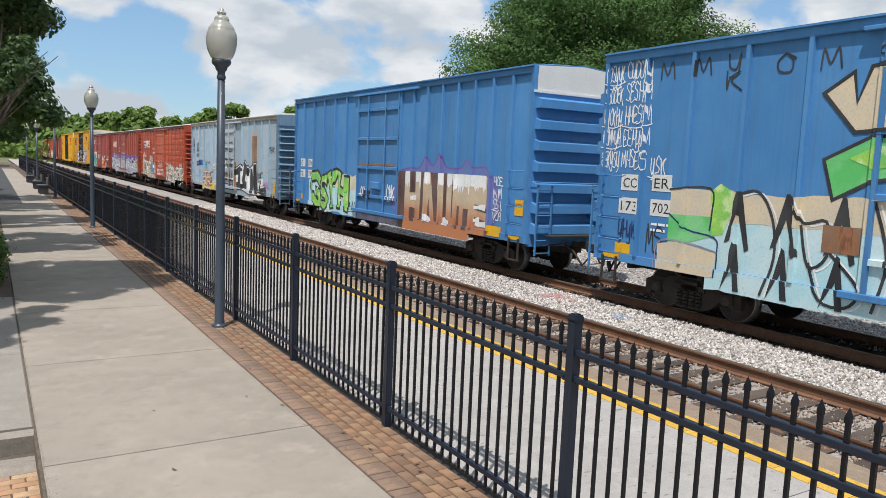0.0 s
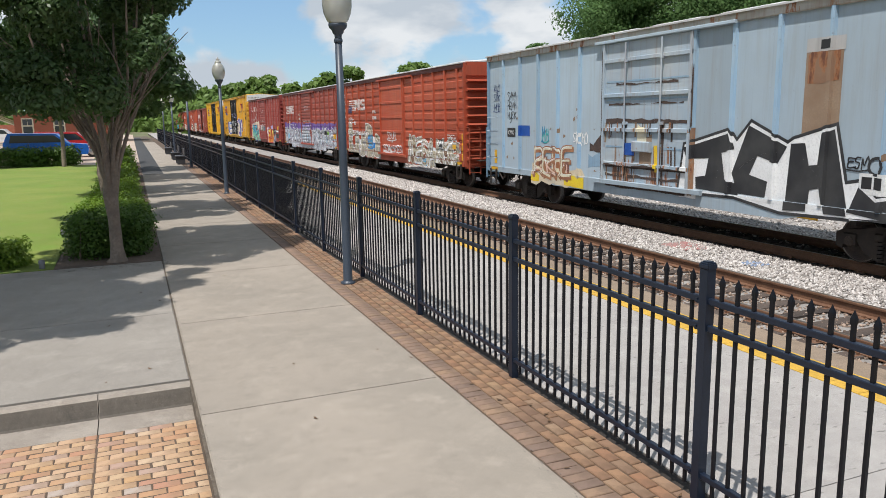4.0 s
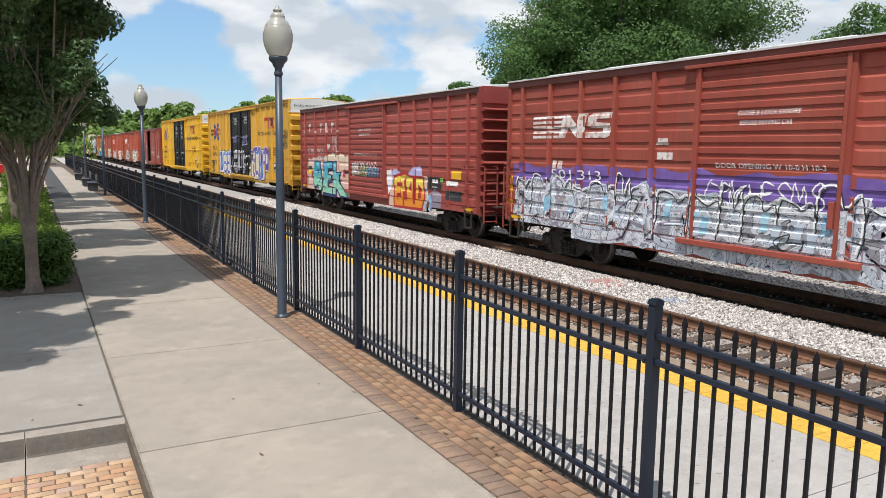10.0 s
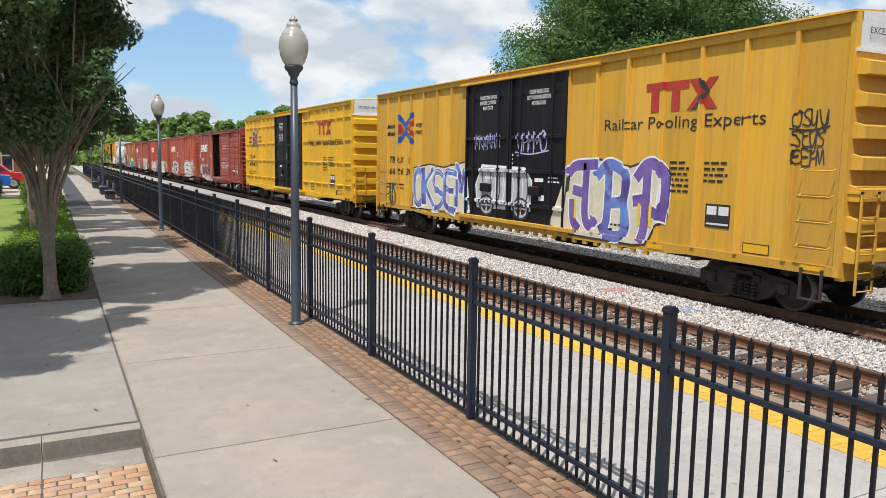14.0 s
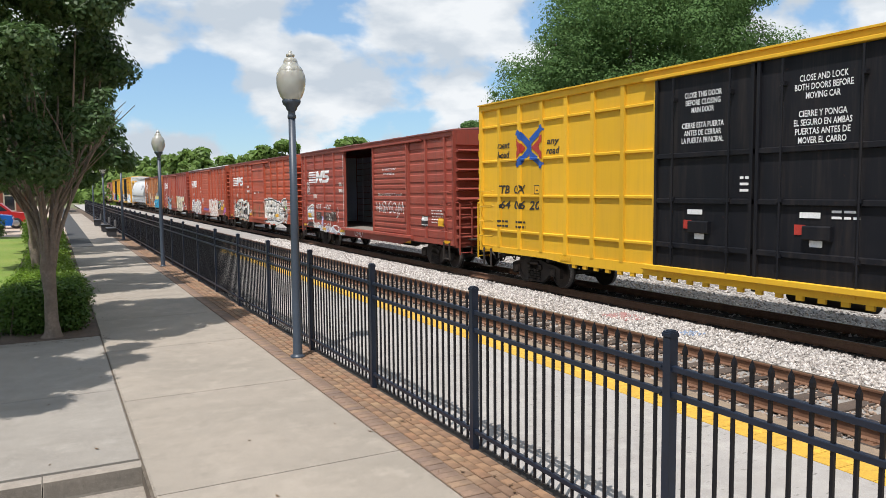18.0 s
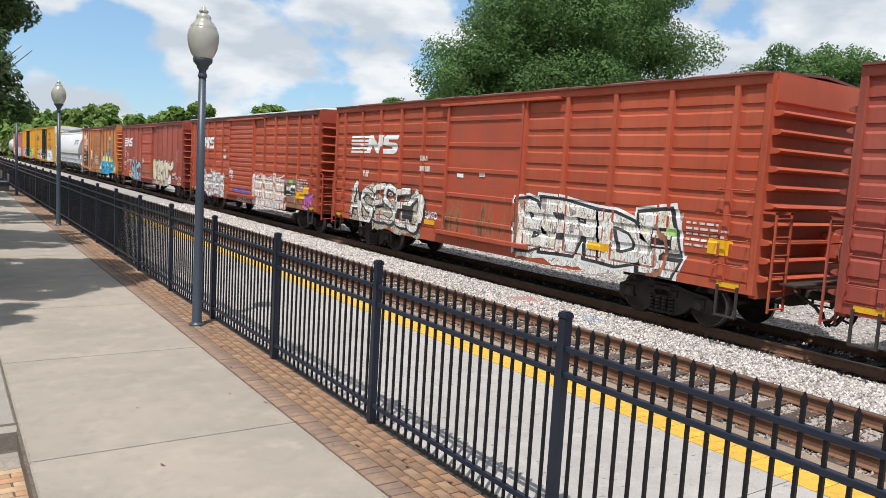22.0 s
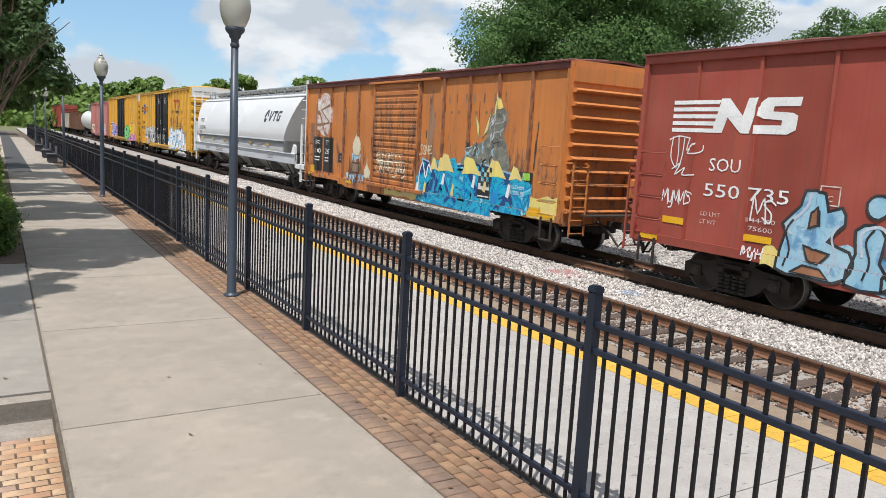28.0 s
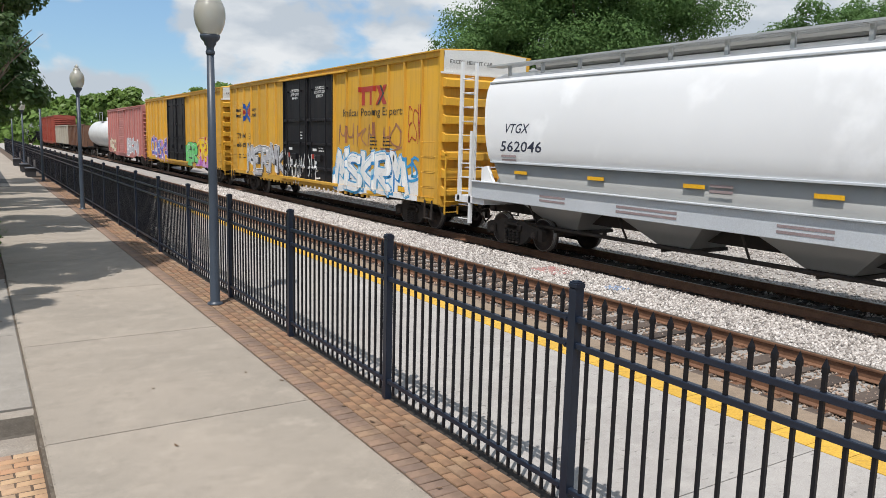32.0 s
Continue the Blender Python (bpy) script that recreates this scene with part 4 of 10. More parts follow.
def vehicle(name, label, category, x, y, turn, profile, cabin, width, paint, length):
    """A road vehicle from its side outline: body, glasshouse, wheels."""
    car = thing(name, label, category, (x, y, 0.0))
    car.rotation_euler = (0, 0, radians(turn))
    m = MB()
    m.extrude_y(profile, -width / 2, width / 2)
    body = part("body", m, paint, car)
    m = MB()
    m.extrude_y(cabin, -width / 2 - 0.006, width / 2 + 0.006)
    part("side_window", m, PANEGLASS, body)
    tr = MB()
    tr.lathe([(0.0, -0.12), (0.24, -0.12), (0.36, -0.11), (0.375, -0.06), (0.375, 0.06), (0.36, 0.11), (0.24, 0.12), (0.0, 0.12)], n=18, axis="y")
    tm = recalc(tr.mesh("tyre", TYRE))
    rm_ = MB()
    rm_.lathe([(0.0, -0.135), (0.2, -0.125), (0.23, -0.11), (0.23, 0.11), (0.2, 0.125), (0.0, 0.135)], n=14, axis="y")
    rim_mesh = recalc(rm_.mesh("rim", CHROME))
    for wx in (-length * 0.31, length * 0.31):
        for wy in (-width / 2 + 0.1, width / 2 - 0.1):
            w = part("wheel", tm, None, car, at=(wx, wy, 0.375))
            part("rim", rim_mesh, None, w)
    for sy in (-width * 0.36, width * 0.36):
        lm_ = MB()
        lm_.box(length / 2 - 0.12, length / 2 + 0.01, sy - 0.15, sy + 0.15, 0.75, 0.92)
        part("headlight", lm_, WHITE, car)
    return car


P_SUV = plain("metallic_blue", (0.02, 0.14, 0.52), None, 0.25)
P_TRUCKW = plain("white_vehicle_paint", (0.75, 0.75, 0.76), None, 0.25)
P_REDV = plain("red_vehicle_paint", (0.5, 0.02, 0.02), None, 0.3)
suv_prof = [(-2.35, 0.45), (2.3, 0.42), (2.38, 0.75), (2.3, 1.02), (1.25, 1.12), (0.6, 1.72), (-2.0, 1.78), (-2.3, 1.15)]
suv_cab = [(-1.95, 1.2), (1.0, 1.2), (0.52, 1.62), (-1.85, 1.66)]
vehicle("suv", "blue sport utility vehicle parked behind the hedge", "car", -4.75, 52.5, 0, suv_prof, suv_cab, 1.85, P_SUV, 4.7)
vehicle("suv", "red car parked beside the blue one", "car", -3.9, 58, 0, suv_prof, suv_cab, 1.85, P_REDV, 4.7)
pk_prof = [(-2.9, 0.5), (2.8, 0.45), (2.9, 0.8), (2.8, 1.1), (1.6, 1.2), (0.95, 1.82), (-0.75, 1.85), (-0.85, 1.25), (-2.9, 1.22)]
pk_cab = [(-0.65, 1.28), (1.35, 1.28), (0.88, 1.72), (-0.6, 1.75)]
vehicle("pickup_truck", "white crew-cab pickup in the parking lot", "truck", -13.6, 95, 0, pk_prof, pk_cab, 1.95, P_TRUCKW, 5.8)

WOODT = plain("table_wood", (0.12, 0.085, 0.06), None, 0.8)
pt = thing("picnic_table", "dark wooden picnic table beside the lawn", "table", (-10.4, 44.6, 0))
for nm, box_ in (("tabletop", (-0.9, 0.9, -0.38, 0.38, 0.70, 0.75)), ("bench", (-0.9, 0.9, -0.8, -0.55, 0.42, 0.46)), ("bench", (-0.9, 0.9, 0.55, 0.8, 0.42, 0.46)),
                 ("leg", (-0.7, -0.62, -0.75, 0.75, 0.36, 0.42)), ("leg", (0.62, 0.7, -0.75, 0.75, 0.36, 0.42))):
    m = MB()
    m.box(*box_, 0, 0.005)
    part(nm, m, WOODT, pt)
for x in (-0.66, 0.66):
    for s in (-1, 1):
        m = MB()
        m.tube([(x, s * 0.6, 0), (x, s * 0.25, 0.7)], 0.035, 6)
        part("leg", m, WOODT, pt)

bench_mat = plain("bench_metal", (0.05, 0.05, 0.055), None, 0.5)
for y in (44.0, 49.0, 58.0):
    bn = thing("bench", "dark metal bench against the fence", "bench", (2.55, y, 0), "benches along the fence")
    for nm, b in (("seat", (-0.24, 0.24, -0.75, 0.75, 0.42, 0.46)), ("backrest", (0.2, 0.25, -0.75, 0.75, 0.5, 0.85)), ("leg", (-0.2, 0.22, -0.7, -0.64, 0, 0.42)), ("leg", (-0.2, 0.22, 0.64, 0.7, 0, 0.42))):
        m = MB()
        m.box(*b, 0, 0.01)
        part(nm, m, bench_mat, bn)


# ---- train ----
from mathutils.geometry import tessellate_polygon


def travel(t):
    """Metres that the train has rolled at t seconds."""
    return 6.562 * t + 0.03848 * t * t - 0.0000844 * t ** 3


HALF = 1.60
LINING = plain("lining_grey", (0.80, 0.84, 0.88), (0.70, 0.74, 0.79), 0.7, 0, 1.5, 20)
CARFLOOR = plain("worn_car_floor", (0.30, 0.265, 0.23), (0.20, 0.17, 0.145), 0.8, 0, 2.5, 40, 0.3)
WHEEL_R = 0.42
wheelsets = []
TREAD = plain("worn_tread", (0.36, 0.34, 0.32), (0.26, 0.24, 0.22), 0.4, 0.7, 5, 40, 0)
train_cars = []

# running gear, built once
m = MB()
for sx in (-0.7525, 0.7525):
    o = 1 if sx > 0 else -1
    m.lathe([(0.0, 0.09 * o), (0.11, 0.09 * o), (0.13, 0.05 * o), (0.18, 0.02 * o), (0.33, 0.035 * o), (0.36, 0.065 * o), (WHEEL_R, 0.07 * o), (WHEEL_R + 0.002, -0.04 * o), (WHEEL_R + 0.026, -0.05 * o),
             (WHEEL_R + 0.024, -0.075 * o), (0.36, -0.075 * o), (0.33, -0.03 * o), (0.18, -0.03 * o), (0.1, -0.07 * o), (0.0, -0.07 * o)], (sx, 0, 0), 28, 0, "x")
m.tube([(-1.06, 0, 0), (1.06, 0, 0)], 0.075, 12)
for sx in (-1.13, 1.13):
    m.tube([(sx - 0.02, 0, 0), (sx + 0.02, 0, 0)], 0.09, 10)
    for k in range(3):
        a = 2.1 * k
        m.box(sx - 0.03, sx + 0.03, 0.05 * math.cos(a) - 0.012, 0.05 * math.cos(a) + 0.012, 0.05 * math.sin(a) - 0.012, 0.05 * math.sin(a) + 0.012)
for sx in (-0.7525, 0.7525):
    o = 1 if sx > 0 else -1
    m.lathe([(WHEEL_R - 0.03, 0.072 * o), (WHEEL_R + 0.003, 0.068 * o), (WHEEL_R + 0.004, -0.036 * o)], (sx, 0, 0), 28, 1, "x")
WHEELSET = recalc(m.mesh("wheelset", WHEELSTEEL, TREAD))

AX = 0.865
frame_outline = [(-1.16, 0.30), (-1.16, 0.56), (-1.0, 0.63), (-0.62, 0.66), (-0.30, 0.74), (0.30, 0.74), (0.62, 0.66), (1.0, 0.63), (1.16, 0.56), (1.16, 0.30), (1.02, 0.27), (0.98, 0.44), (0.76, 0.46),
                 (0.68, 0.36), (0.50, 0.20), (0.30, 0.12), (-0.30, 0.12), (-0.50, 0.20), (-0.68, 0.36), (-0.76, 0.46), (-0.98, 0.44), (-1.02, 0.27)]


def side_frame_mesh():
    m = MB()
    m.extrude_x(frame_outline, -0.06, 0.06)
    for s in (-1, 1):
        m.box(-0.10, 0.10, s * AX - 0.13, s * AX + 0.13, 0.34, 0.56, 0, 0.02)
    for k in range(4):
        y = -0.24 + 0.16 * k
        for j in range(5):
            m.tube([(-0.09, y, 0.16 + 0.07 * j), (-0.09, y, 0.20 + 0.07 * j)], 0.06, 8)
    m.box(-0.11, 0.05, -0.36, 0.36, 0.48, 0.62, 0, 0.02)
    return recalc(m.mesh("side_frame", STEELDARK))


SIDE_FRAME = side_frame_mesh()
m = MB()
m.box(-1.15, 1.15, -0.2, 0.2, 0.46, 0.70, 0, 0.03)
m.box(-0.25, 0.25, -0.25, 0.25, 0.66, 0.86)
BOLSTER = recalc(m.mesh("bolster", STEELDARK))
COUPLER = MB()
COUPLER.box(-0.08, 0.08, -0.25, 0.62, 0.78, 0.94, 0, 0.02)
COUPLER.box(-0.17, 0.13, 0.55, 0.78, 0.72, 1.0, 0, 0.04)
COUPLER.box(0.06, 0.17, 0.70, 0.86, 0.74, 0.98, 0, 0.03)
COUPLER.tube([(-0.35, 0.0, 0.82), (-0.36, 0.35, 0.72), (-0.34, 0.55, 0.45), (-0.28, 0.75, 0.42), (-0.22, 0.86, 0.62)], 0.025, 6)
COUPLER.tube([(0.3, -0.05, 0.9), (0.7, 0.2, 0.9), (1.3, 0.22, 0.86)], 0.018, 6)
COUPLER_MESH = recalc(COUPLER.mesh("coupler", STEELDARK))


def trucks(car, half, gear=None, reach=0.0):
    """Two four-wheel trucks and the couplers under a car."""
    for s in (-1, 1):
        tr = part("truck", BOLSTER, None, car, "dark cast-steel four-wheel truck", (0, s * half, 0))
        for sx in (-1.04, 1.04):
            f = part("side_frame", SIDE_FRAME, None, tr, at=(sx, 0, 0))
            if sx > 0:
                f.rotation_euler = (0, 0, math.pi)
        for sy in (-AX, AX):
            w = part("wheelset", WHEELSET, None, tr, at=(0, sy, WHEEL_R))
            wheelsets.append((w, car, sy))


def couplers(car, ends):
    for s in (-1, 1):
        c = part("coupler", COUPLER_MESH, None, car, at=(0, s * ends, 0))
        if s < 0:
            c.rotation_euler = (0, 0, math.pi)


def grab_mesh(w, mat, off=0.09):
    """One bent grab iron."""
    m = MB()
    m.tube([(0, -w / 2, 0.03), (-off, -w / 2, 0), (-off, w / 2, 0), (0, w / 2, 0.03)], 0.013, 6)
    return recalc(m.mesh("grab_iron", mat))


def wave_profile(x, z0, z1, pitch, deep, out=-1, duty=0.5, sharp=False):
    """A pressed sheet: flat face at x with ridges of the given depth, as (x, z) pairs upward."""
    n = max(1, int((z1 - z0) / pitch))
    p = (z1 - z0) / n
    pts = [(x, z0)]
    for i in range(n):
        a = z0 + p * (i + 0.5)
        w = p * duty / 2
        if sharp:
            pts += [(x, a - w), (x + out * deep, a - w * 0.94), (x + out * deep, a + w * 0.72), (x, a + w)]
        else:
            pts += [(x, a - w), (x + out * deep, a - w * 0.55), (x + out * deep, a + w * 0.55), (x, a + w)]
    return pts + [(x, z1)]


def box_ribs(x, z0, z1, pitch, deep, out, high):
    """Flat sheet with square horizontal ribs, as (x, z) pairs upward."""
    n = max(1, int((z1 - z0) / pitch))
    p = (z1 - z0) / n
    pts = [(x, z0)]
    for i in range(n):
        a = z0 + p * (i + 0.5)
        pts += [(x, a - high), (x + out * deep, a - high + 0.003), (x + out * deep, a + high * 0.5), (x, a + high)]
    return pts + [(x, z1)]


def sheet_profile(style, z0, z1, x=0.0, out=1):
    if style == "wave":
        return wave_profile(x, z0, z1, 0.385, 0.024, out, 0.70, True)
    if style == "ridge":
        return box_ribs(x, z0, z1, 1.0, 0.055, out, 0.035)
    return [(x, z0), (x, z1)]


def side_sheet(m, sx, y0, y1, z0, z1, style, margin=0.0):
    """One bay of the side: pressed between two ribs, flat under them."""
    x = sx * (HALF - 0.075)
    inner = x - sx * 0.05
    if style in ("wave", "ridge"):
        q = margin + (0.08 if style == "wave" else 0.0)
        prof = sheet_profile(style, z0, z1, x, sx)
        k = len(prof)
        v = [(a if abs(a - x) < 1e-6 else x, y, z) for y in (y0,) for a, z in prof]
        ends = [(x, y0), (x, y0 + q), (x, y1 - q), (x, y1)]
        v = []
        for i, (xx, y) in enumerate(ends):
            for a, z in prof:
                v.append((a if i in (1, 2) else x, y + (0.03 if i == 1 and a != x else -0.03 if i == 2 and a != x else 0), z))
        f = [(i * k + j, (i + 1) * k + j, (i + 1) * k + j + 1, i * k + j + 1) for i in range(3) for j in range(k - 1)]
        m.add(v, f)
        m.box(min(inner, x - sx * 0.004), max(inner, x - sx * 0.004), y0, y1, z0, z1)
    else:
        m.box(min(inner, x), max(inner, x), y0, y1, z0, z1)


class Surface:
    """The near side's relief, so that paint can lie on ribs, pressings and doors."""

    def __init__(self, L, regions, ribs, rw, rib_d, prof, style, drop):
        self.half, self.regions, self.ribs, self.rw, self.rib_d, self.drop = L / 2, regions, ribs, rw, rib_d, drop
        self.px, self.pz = [p[0] for p in prof], [p[1] for p in prof]
        self.margin = rw + (0.08 if style == "wave" else 0.0)
        ys, zs = set(), set(self.pz) | {0.885, 1.05}
        for a, b, base, pr, _ in regions:
            ys |= {a + 0.03, b - 0.03}
            zs |= {p[1] for p in pr}
        for r in ribs:
            ys |= {r - self.margin - 0.03, r - self.margin, r - rw, r - rw * 0.86, r + rw * 0.86, r + rw, r + self.margin, r + self.margin + 0.03}
        self.ys, self.zs = sorted(ys), sorted(zs)

    def out(self, y, z):
        if z < 1.05:
            return HALF - 0.03
        for a, b, base, pr, _ in self.regions:
            if a + 0.03 <= y <= b - 0.03:
                return base + float(np.interp(z, [p[1] for p in pr], [p[0] for p in pr]))
        base, k = HALF - 0.075, 1.0
        for r in self.ribs:
            d = abs(y - r)
            if d < self.rw:
                return base + self.rib_d * min(1.0, (self.rw - d) / (self.rw * 0.14))
            if d < self.margin + 0.03:
                k = min(k, max(0.0, (d - self.margin) / 0.03))
        return base + k * float(np.interp(z, self.pz, self.px))


def cut(poly, axis, values):
    """A convex polygon split at each of the values along one axis."""
    lo, hi = min(p[axis] for p in poly), max(p[axis] for p in poly)
    out, rest = [], poly
    for v in values:
        if v <= lo + 1e-5:
            continue
        if v >= hi - 1e-5:
            break
        a, b = [], []
        for i, p in enumerate(rest):
            q = rest[(i + 1) % len(rest)]
            (a if p[axis] <= v else b).append(p)
            if (p[axis] <= v) != (q[axis] <= v):
                f = (v - p[axis]) / (q[axis] - p[axis])
                c = (p[0] + (q[0] - p[0]) * f, p[1] + (q[1] - p[1]) * f)
                a.append(c)
                b.append(c)
        if len(a) > 2:
            out.append(a)
        rest = b
        if len(rest) < 3:
            return out
    return out + [rest]


GLYPHS = {}


def glyphs(text, bold=0.0, shear=0.0):
    """Triangles of a line of the built-in letters, in units of the letter size."""
    key = (text, bold, shear)
    if key not in GLYPHS:
        cu = bpy.data.curves.new("letters", "FONT")
        cu.body, cu.offset, cu.shear, cu.resolution_u = text, bold, shear, 2
        ob = bpy.data.objects.new("letters", cu)
        scene.collection.objects.link(ob)
        me = bpy.data.meshes.new_from_object(ob.evaluated_get(bpy.context.evaluated_depsgraph_get()))
        me.calc_loop_triangles()
        GLYPHS[key] = [[(me.vertices[i].co.x, me.vertices[i].co.y) for i in t.vertices] for t in me.loop_triangles]
        bpy.data.objects.remove(ob)
        bpy.data.curves.remove(cu)
        bpy.data.meshes.remove(me)
    return GLYPHS[key]


def smooth(pts, k=4, closed=False):
    """Points of a rounded line through the given ones."""
    n = len(pts)
    out = []
    for i in range(n if closed else n - 1):
        p0, p1, p2, p3 = (pts[(i + d) % n] if closed else pts[min(n - 1, max(0, i + d))] for d in (-1, 0, 1, 2))
        for j in range(k):
            t = j / k
            out.append(tuple(0.5 * (2 * b + (c - a) * t + (2 * a - 5 * b + 4 * c - d) * t * t + (3 * b - a - 3 * c + d) * t ** 3) for a, b, c, d in zip(p0, p1, p2, p3)))
    return out + [pts[0] if closed else pts[-1]]


TAG_SHAPES = ([(0, 0), (0.1, 1), (0.45, 0.25), (0.8, 1), (1, 0)], [(0.9, 0.85), (0.4, 1), (0.1, 0.7), (0.7, 0.4), (0.6, 0.05), (0, 0.1)], [(0.1, 1), (0.15, 0), (0.3, 0.6), (0.9, 0.9), (0.4, 0.45), (1.05, -0.1)],
              [(0.5, 1), (0.1, 0.6), (0.2, 0.1), (0.8, 0.05), (0.9, 0.6), (0.5, 1), (1.05, 0.7)], [(0.1, 0.9), (0.2, 0.2), (0.6, 0.1), (0.8, 0.9), (0.7, -0.2), (0.2, -0.35)], [(0.2, 0), (0.25, 1), (0.3, 0.5), (0.8, 0.55), (0.85, 1), (0.9, 0)],
              [(0.9, 0.9), (0.2, 0.95), (0.15, 0.5), (0.7, 0.5), (0.2, 0.45), (0.2, 0.05), (1, 0.1)])
WILD_SHAPES = ([[(0.1, 0.0), (0.25, 1.0), (0.5, 0.5)], [(0.5, 0.4), (0.8, 1.0), (0.95, 0.0)]], [[(0.9, 0.9), (0.4, 1.0), (0.12, 0.72), (0.5, 0.5), (0.88, 0.3), (0.6, 0.0), (0.1, 0.05)]],
               [[(0.15, 0.0), (0.15, 1.0)], [(0.15, 0.95), (0.75, 0.95), (0.85, 0.6), (0.25, 0.48)], [(0.35, 0.45), (0.95, 0.0)]], [[(0.5, 1.0), (0.1, 0.7), (0.15, 0.2), (0.55, 0.0), (0.9, 0.3), (0.85, 0.8), (0.5, 1.0)]],
               [[(0.95, 1.0), (0.2, 0.92), (0.15, 0.5), (0.2, 0.05), (0.95, 0.0)], [(0.2, 0.5), (0.75, 0.52)]], [[(0.05, 0.0), (0.4, 0.95), (0.6, 0.95), (0.95, 0.0)], [(0.25, 0.35), (0.75, 0.35)]],
               [[(0.15, 1.0), (0.2, 0.0)], [(0.9, 0.95), (0.25, 0.5), (0.95, 0.0)]])


class Canvas:
    """Flat paint for a car's near side: u runs from the far end towards the near end, z above the rail."""

    def __init__(self, surf):
        self.s, self.polys, self.mats = surf, [], []

    def add(self, polys, mat, layer=1):
        if mat not in self.mats:
            self.mats.append(mat)
        k = self.mats.index(mat)
        self.polys += [([(self.s.half - u, z) for u, z in p], k, layer) for p in polys]

    def rect(self, u0, u1, z0, z1, mat, layer=1):
        self.add([[(u0, z0), (u1, z0), (u1, z1), (u0, z1)]], mat, layer)

    def poly(self, pts, mat, layer=1):
        tri = [t for t in tessellate_polygon([[Vector((u, z, 0)) for u, z in pts]])]
        self.add([[pts[i] for i in t] for t in tri], mat, layer)

    def text(self, t, u, z, h, mat, w=None, bold=0.0, shear=0.0, layer=3):
        tri = glyphs(t, bold, shear)
        xs = [p[0] for f in tri for p in f]
        x0, x1 = min(xs), max(xs)
        k = h / 0.73
        kx = w / (x1 - x0) if w else k * 0.92
        self.add([[(u + (x - x0) * kx, z + y * k) for x, y in f] for f in tri], mat, layer)

    def piece(self, word, u0, u1, z0, z1, fill, line, halo=None, seed=0, shear=0.0, wave=0.12, fat=0.05):
        """Fat outlined letters that fill a box, swaying and of uneven height."""
        rg = random.Random(seed)
        ph, fr = rg.uniform(0, 6), rg.uniform(1.2, 2.0)
        base = glyphs(word, fat, shear)
        xs, zs = [p[0] for f in base for p in f], [p[1] for f in base for p in f]
        bx0, bx1, bz0, bz1 = min(xs), max(xs), min(zs), max(zs)

        def place(p):
            s, t = (p[0] - bx0) / (bx1 - bx0), (p[1] - bz0) / (bz1 - bz0)
            top = 1 + wave * math.sin(fr * 6 * s + ph)
            low = wave * 0.6 * math.sin(fr * 4.3 * s + ph * 2)
            return (u0 + (u1 - u0) * (s + 0.035 * math.sin(5 * t + ph)), z0 + (z1 - z0) * (low + (top - low) * t))

        for mat, off, layer in ((halo, fat + 0.075, 2), (line, fat + 0.035, 3), (fill, fat - 0.015, 4)):
            if mat:
                self.add([[place(p) for p in f] for f in glyphs(word, off, shear)], mat, layer)

    def blob(self, u0, u1, z0, z1, mat, seed=0, rag=0.12, layer=1):
        rg = random.Random(seed)
        n = max(3, int((u1 - u0) / 0.16))
        us = [u0 + (u1 - u0) * i / n for i in range(n + 1)]
        hi, lo, a, b = [], [], 0.0, 0.0
        for i in range(n + 1):
            a, b = 0.6 * a + rg.uniform(-rag, rag), 0.6 * b + rg.uniform(-rag, rag) * 0.4
            hi.append(z1 + a)
            lo.append(z0 + b)
        self.add([[(us[i], lo[i]), (us[i + 1], lo[i + 1]), (us[i + 1], hi[i + 1]), (us[i], hi[i])] for i in range(n)], mat, layer)

    def stroke(self, pts, w, mat, layer=3):
        """A band of even width along a line, mitred at its bends."""
        p = [np.array(q, float) for k, q in enumerate(pts) if k == 0 or math.dist(q, pts[k - 1]) > 0.004]
        if len(p) < 2:
            return
        d = [(b - a) / np.linalg.norm(b - a) for a, b in zip(p, p[1:])]
        sides = []
        for k, q in enumerate(p):
            a, b = d[max(0, k - 1)], d[min(k, len(d) - 1)]
            n = np.array((-(a + b)[1], (a + b)[0]))
            l = np.linalg.norm(n)
            n = np.array((-b[1], b[0])) if l < 0.3 else n / l
            n = n * min(1.6, 1 / max(0.4, float(n @ np.array((-b[1], b[0]))))) * w / 2
            if k == 0:
                q = q - b * w * 0.3
            elif k == len(p) - 1:
                q = q + a * w * 0.3
            sides.append((tuple(q + n), tuple(q - n)))
        self.add([[a[0], b[0], b[1], a[1]] for a, b in zip(sides, sides[1:])], mat, layer)

    def curve(self, pts, w, mat, layer=3, closed=False, k=4):
        self.stroke(smooth(pts, k, closed), w, mat, layer)

    def shape(self, pts, fill, line=None, lw=0.05, layer=3, k=0, halo=None, hw=0.14):
        """A filled outline shape, its edges rounded when k is given."""
        pts = smooth(pts, k, True)[:-1] if k else pts
        if halo:
            self.stroke(pts + pts[:2], hw, halo, layer)
        if line:
            self.stroke(pts + pts[:2], lw, line, layer + 2)
        self.poly(pts, fill, layer + 1)

    def drips(self, u0, u1, z1, z0, mat, seed=0, layer=5):
        """A painted cap whose lower edge runs down in uneven drips."""
        rg = random.Random(seed)
        u = u0
        while u < u1:
            w = rg.uniform(0.06, 0.2)
            lo = z0 + rg.uniform(-0.16, 0.14)
            mid = (u + min(u + w, u1)) / 2
            self.add([[(u, z0 + 0.1), (mid, lo), (min(u + w, u1), z0 + 0.1), (min(u + w, u1), z1), (u, z1)]], mat, layer)
            u += w

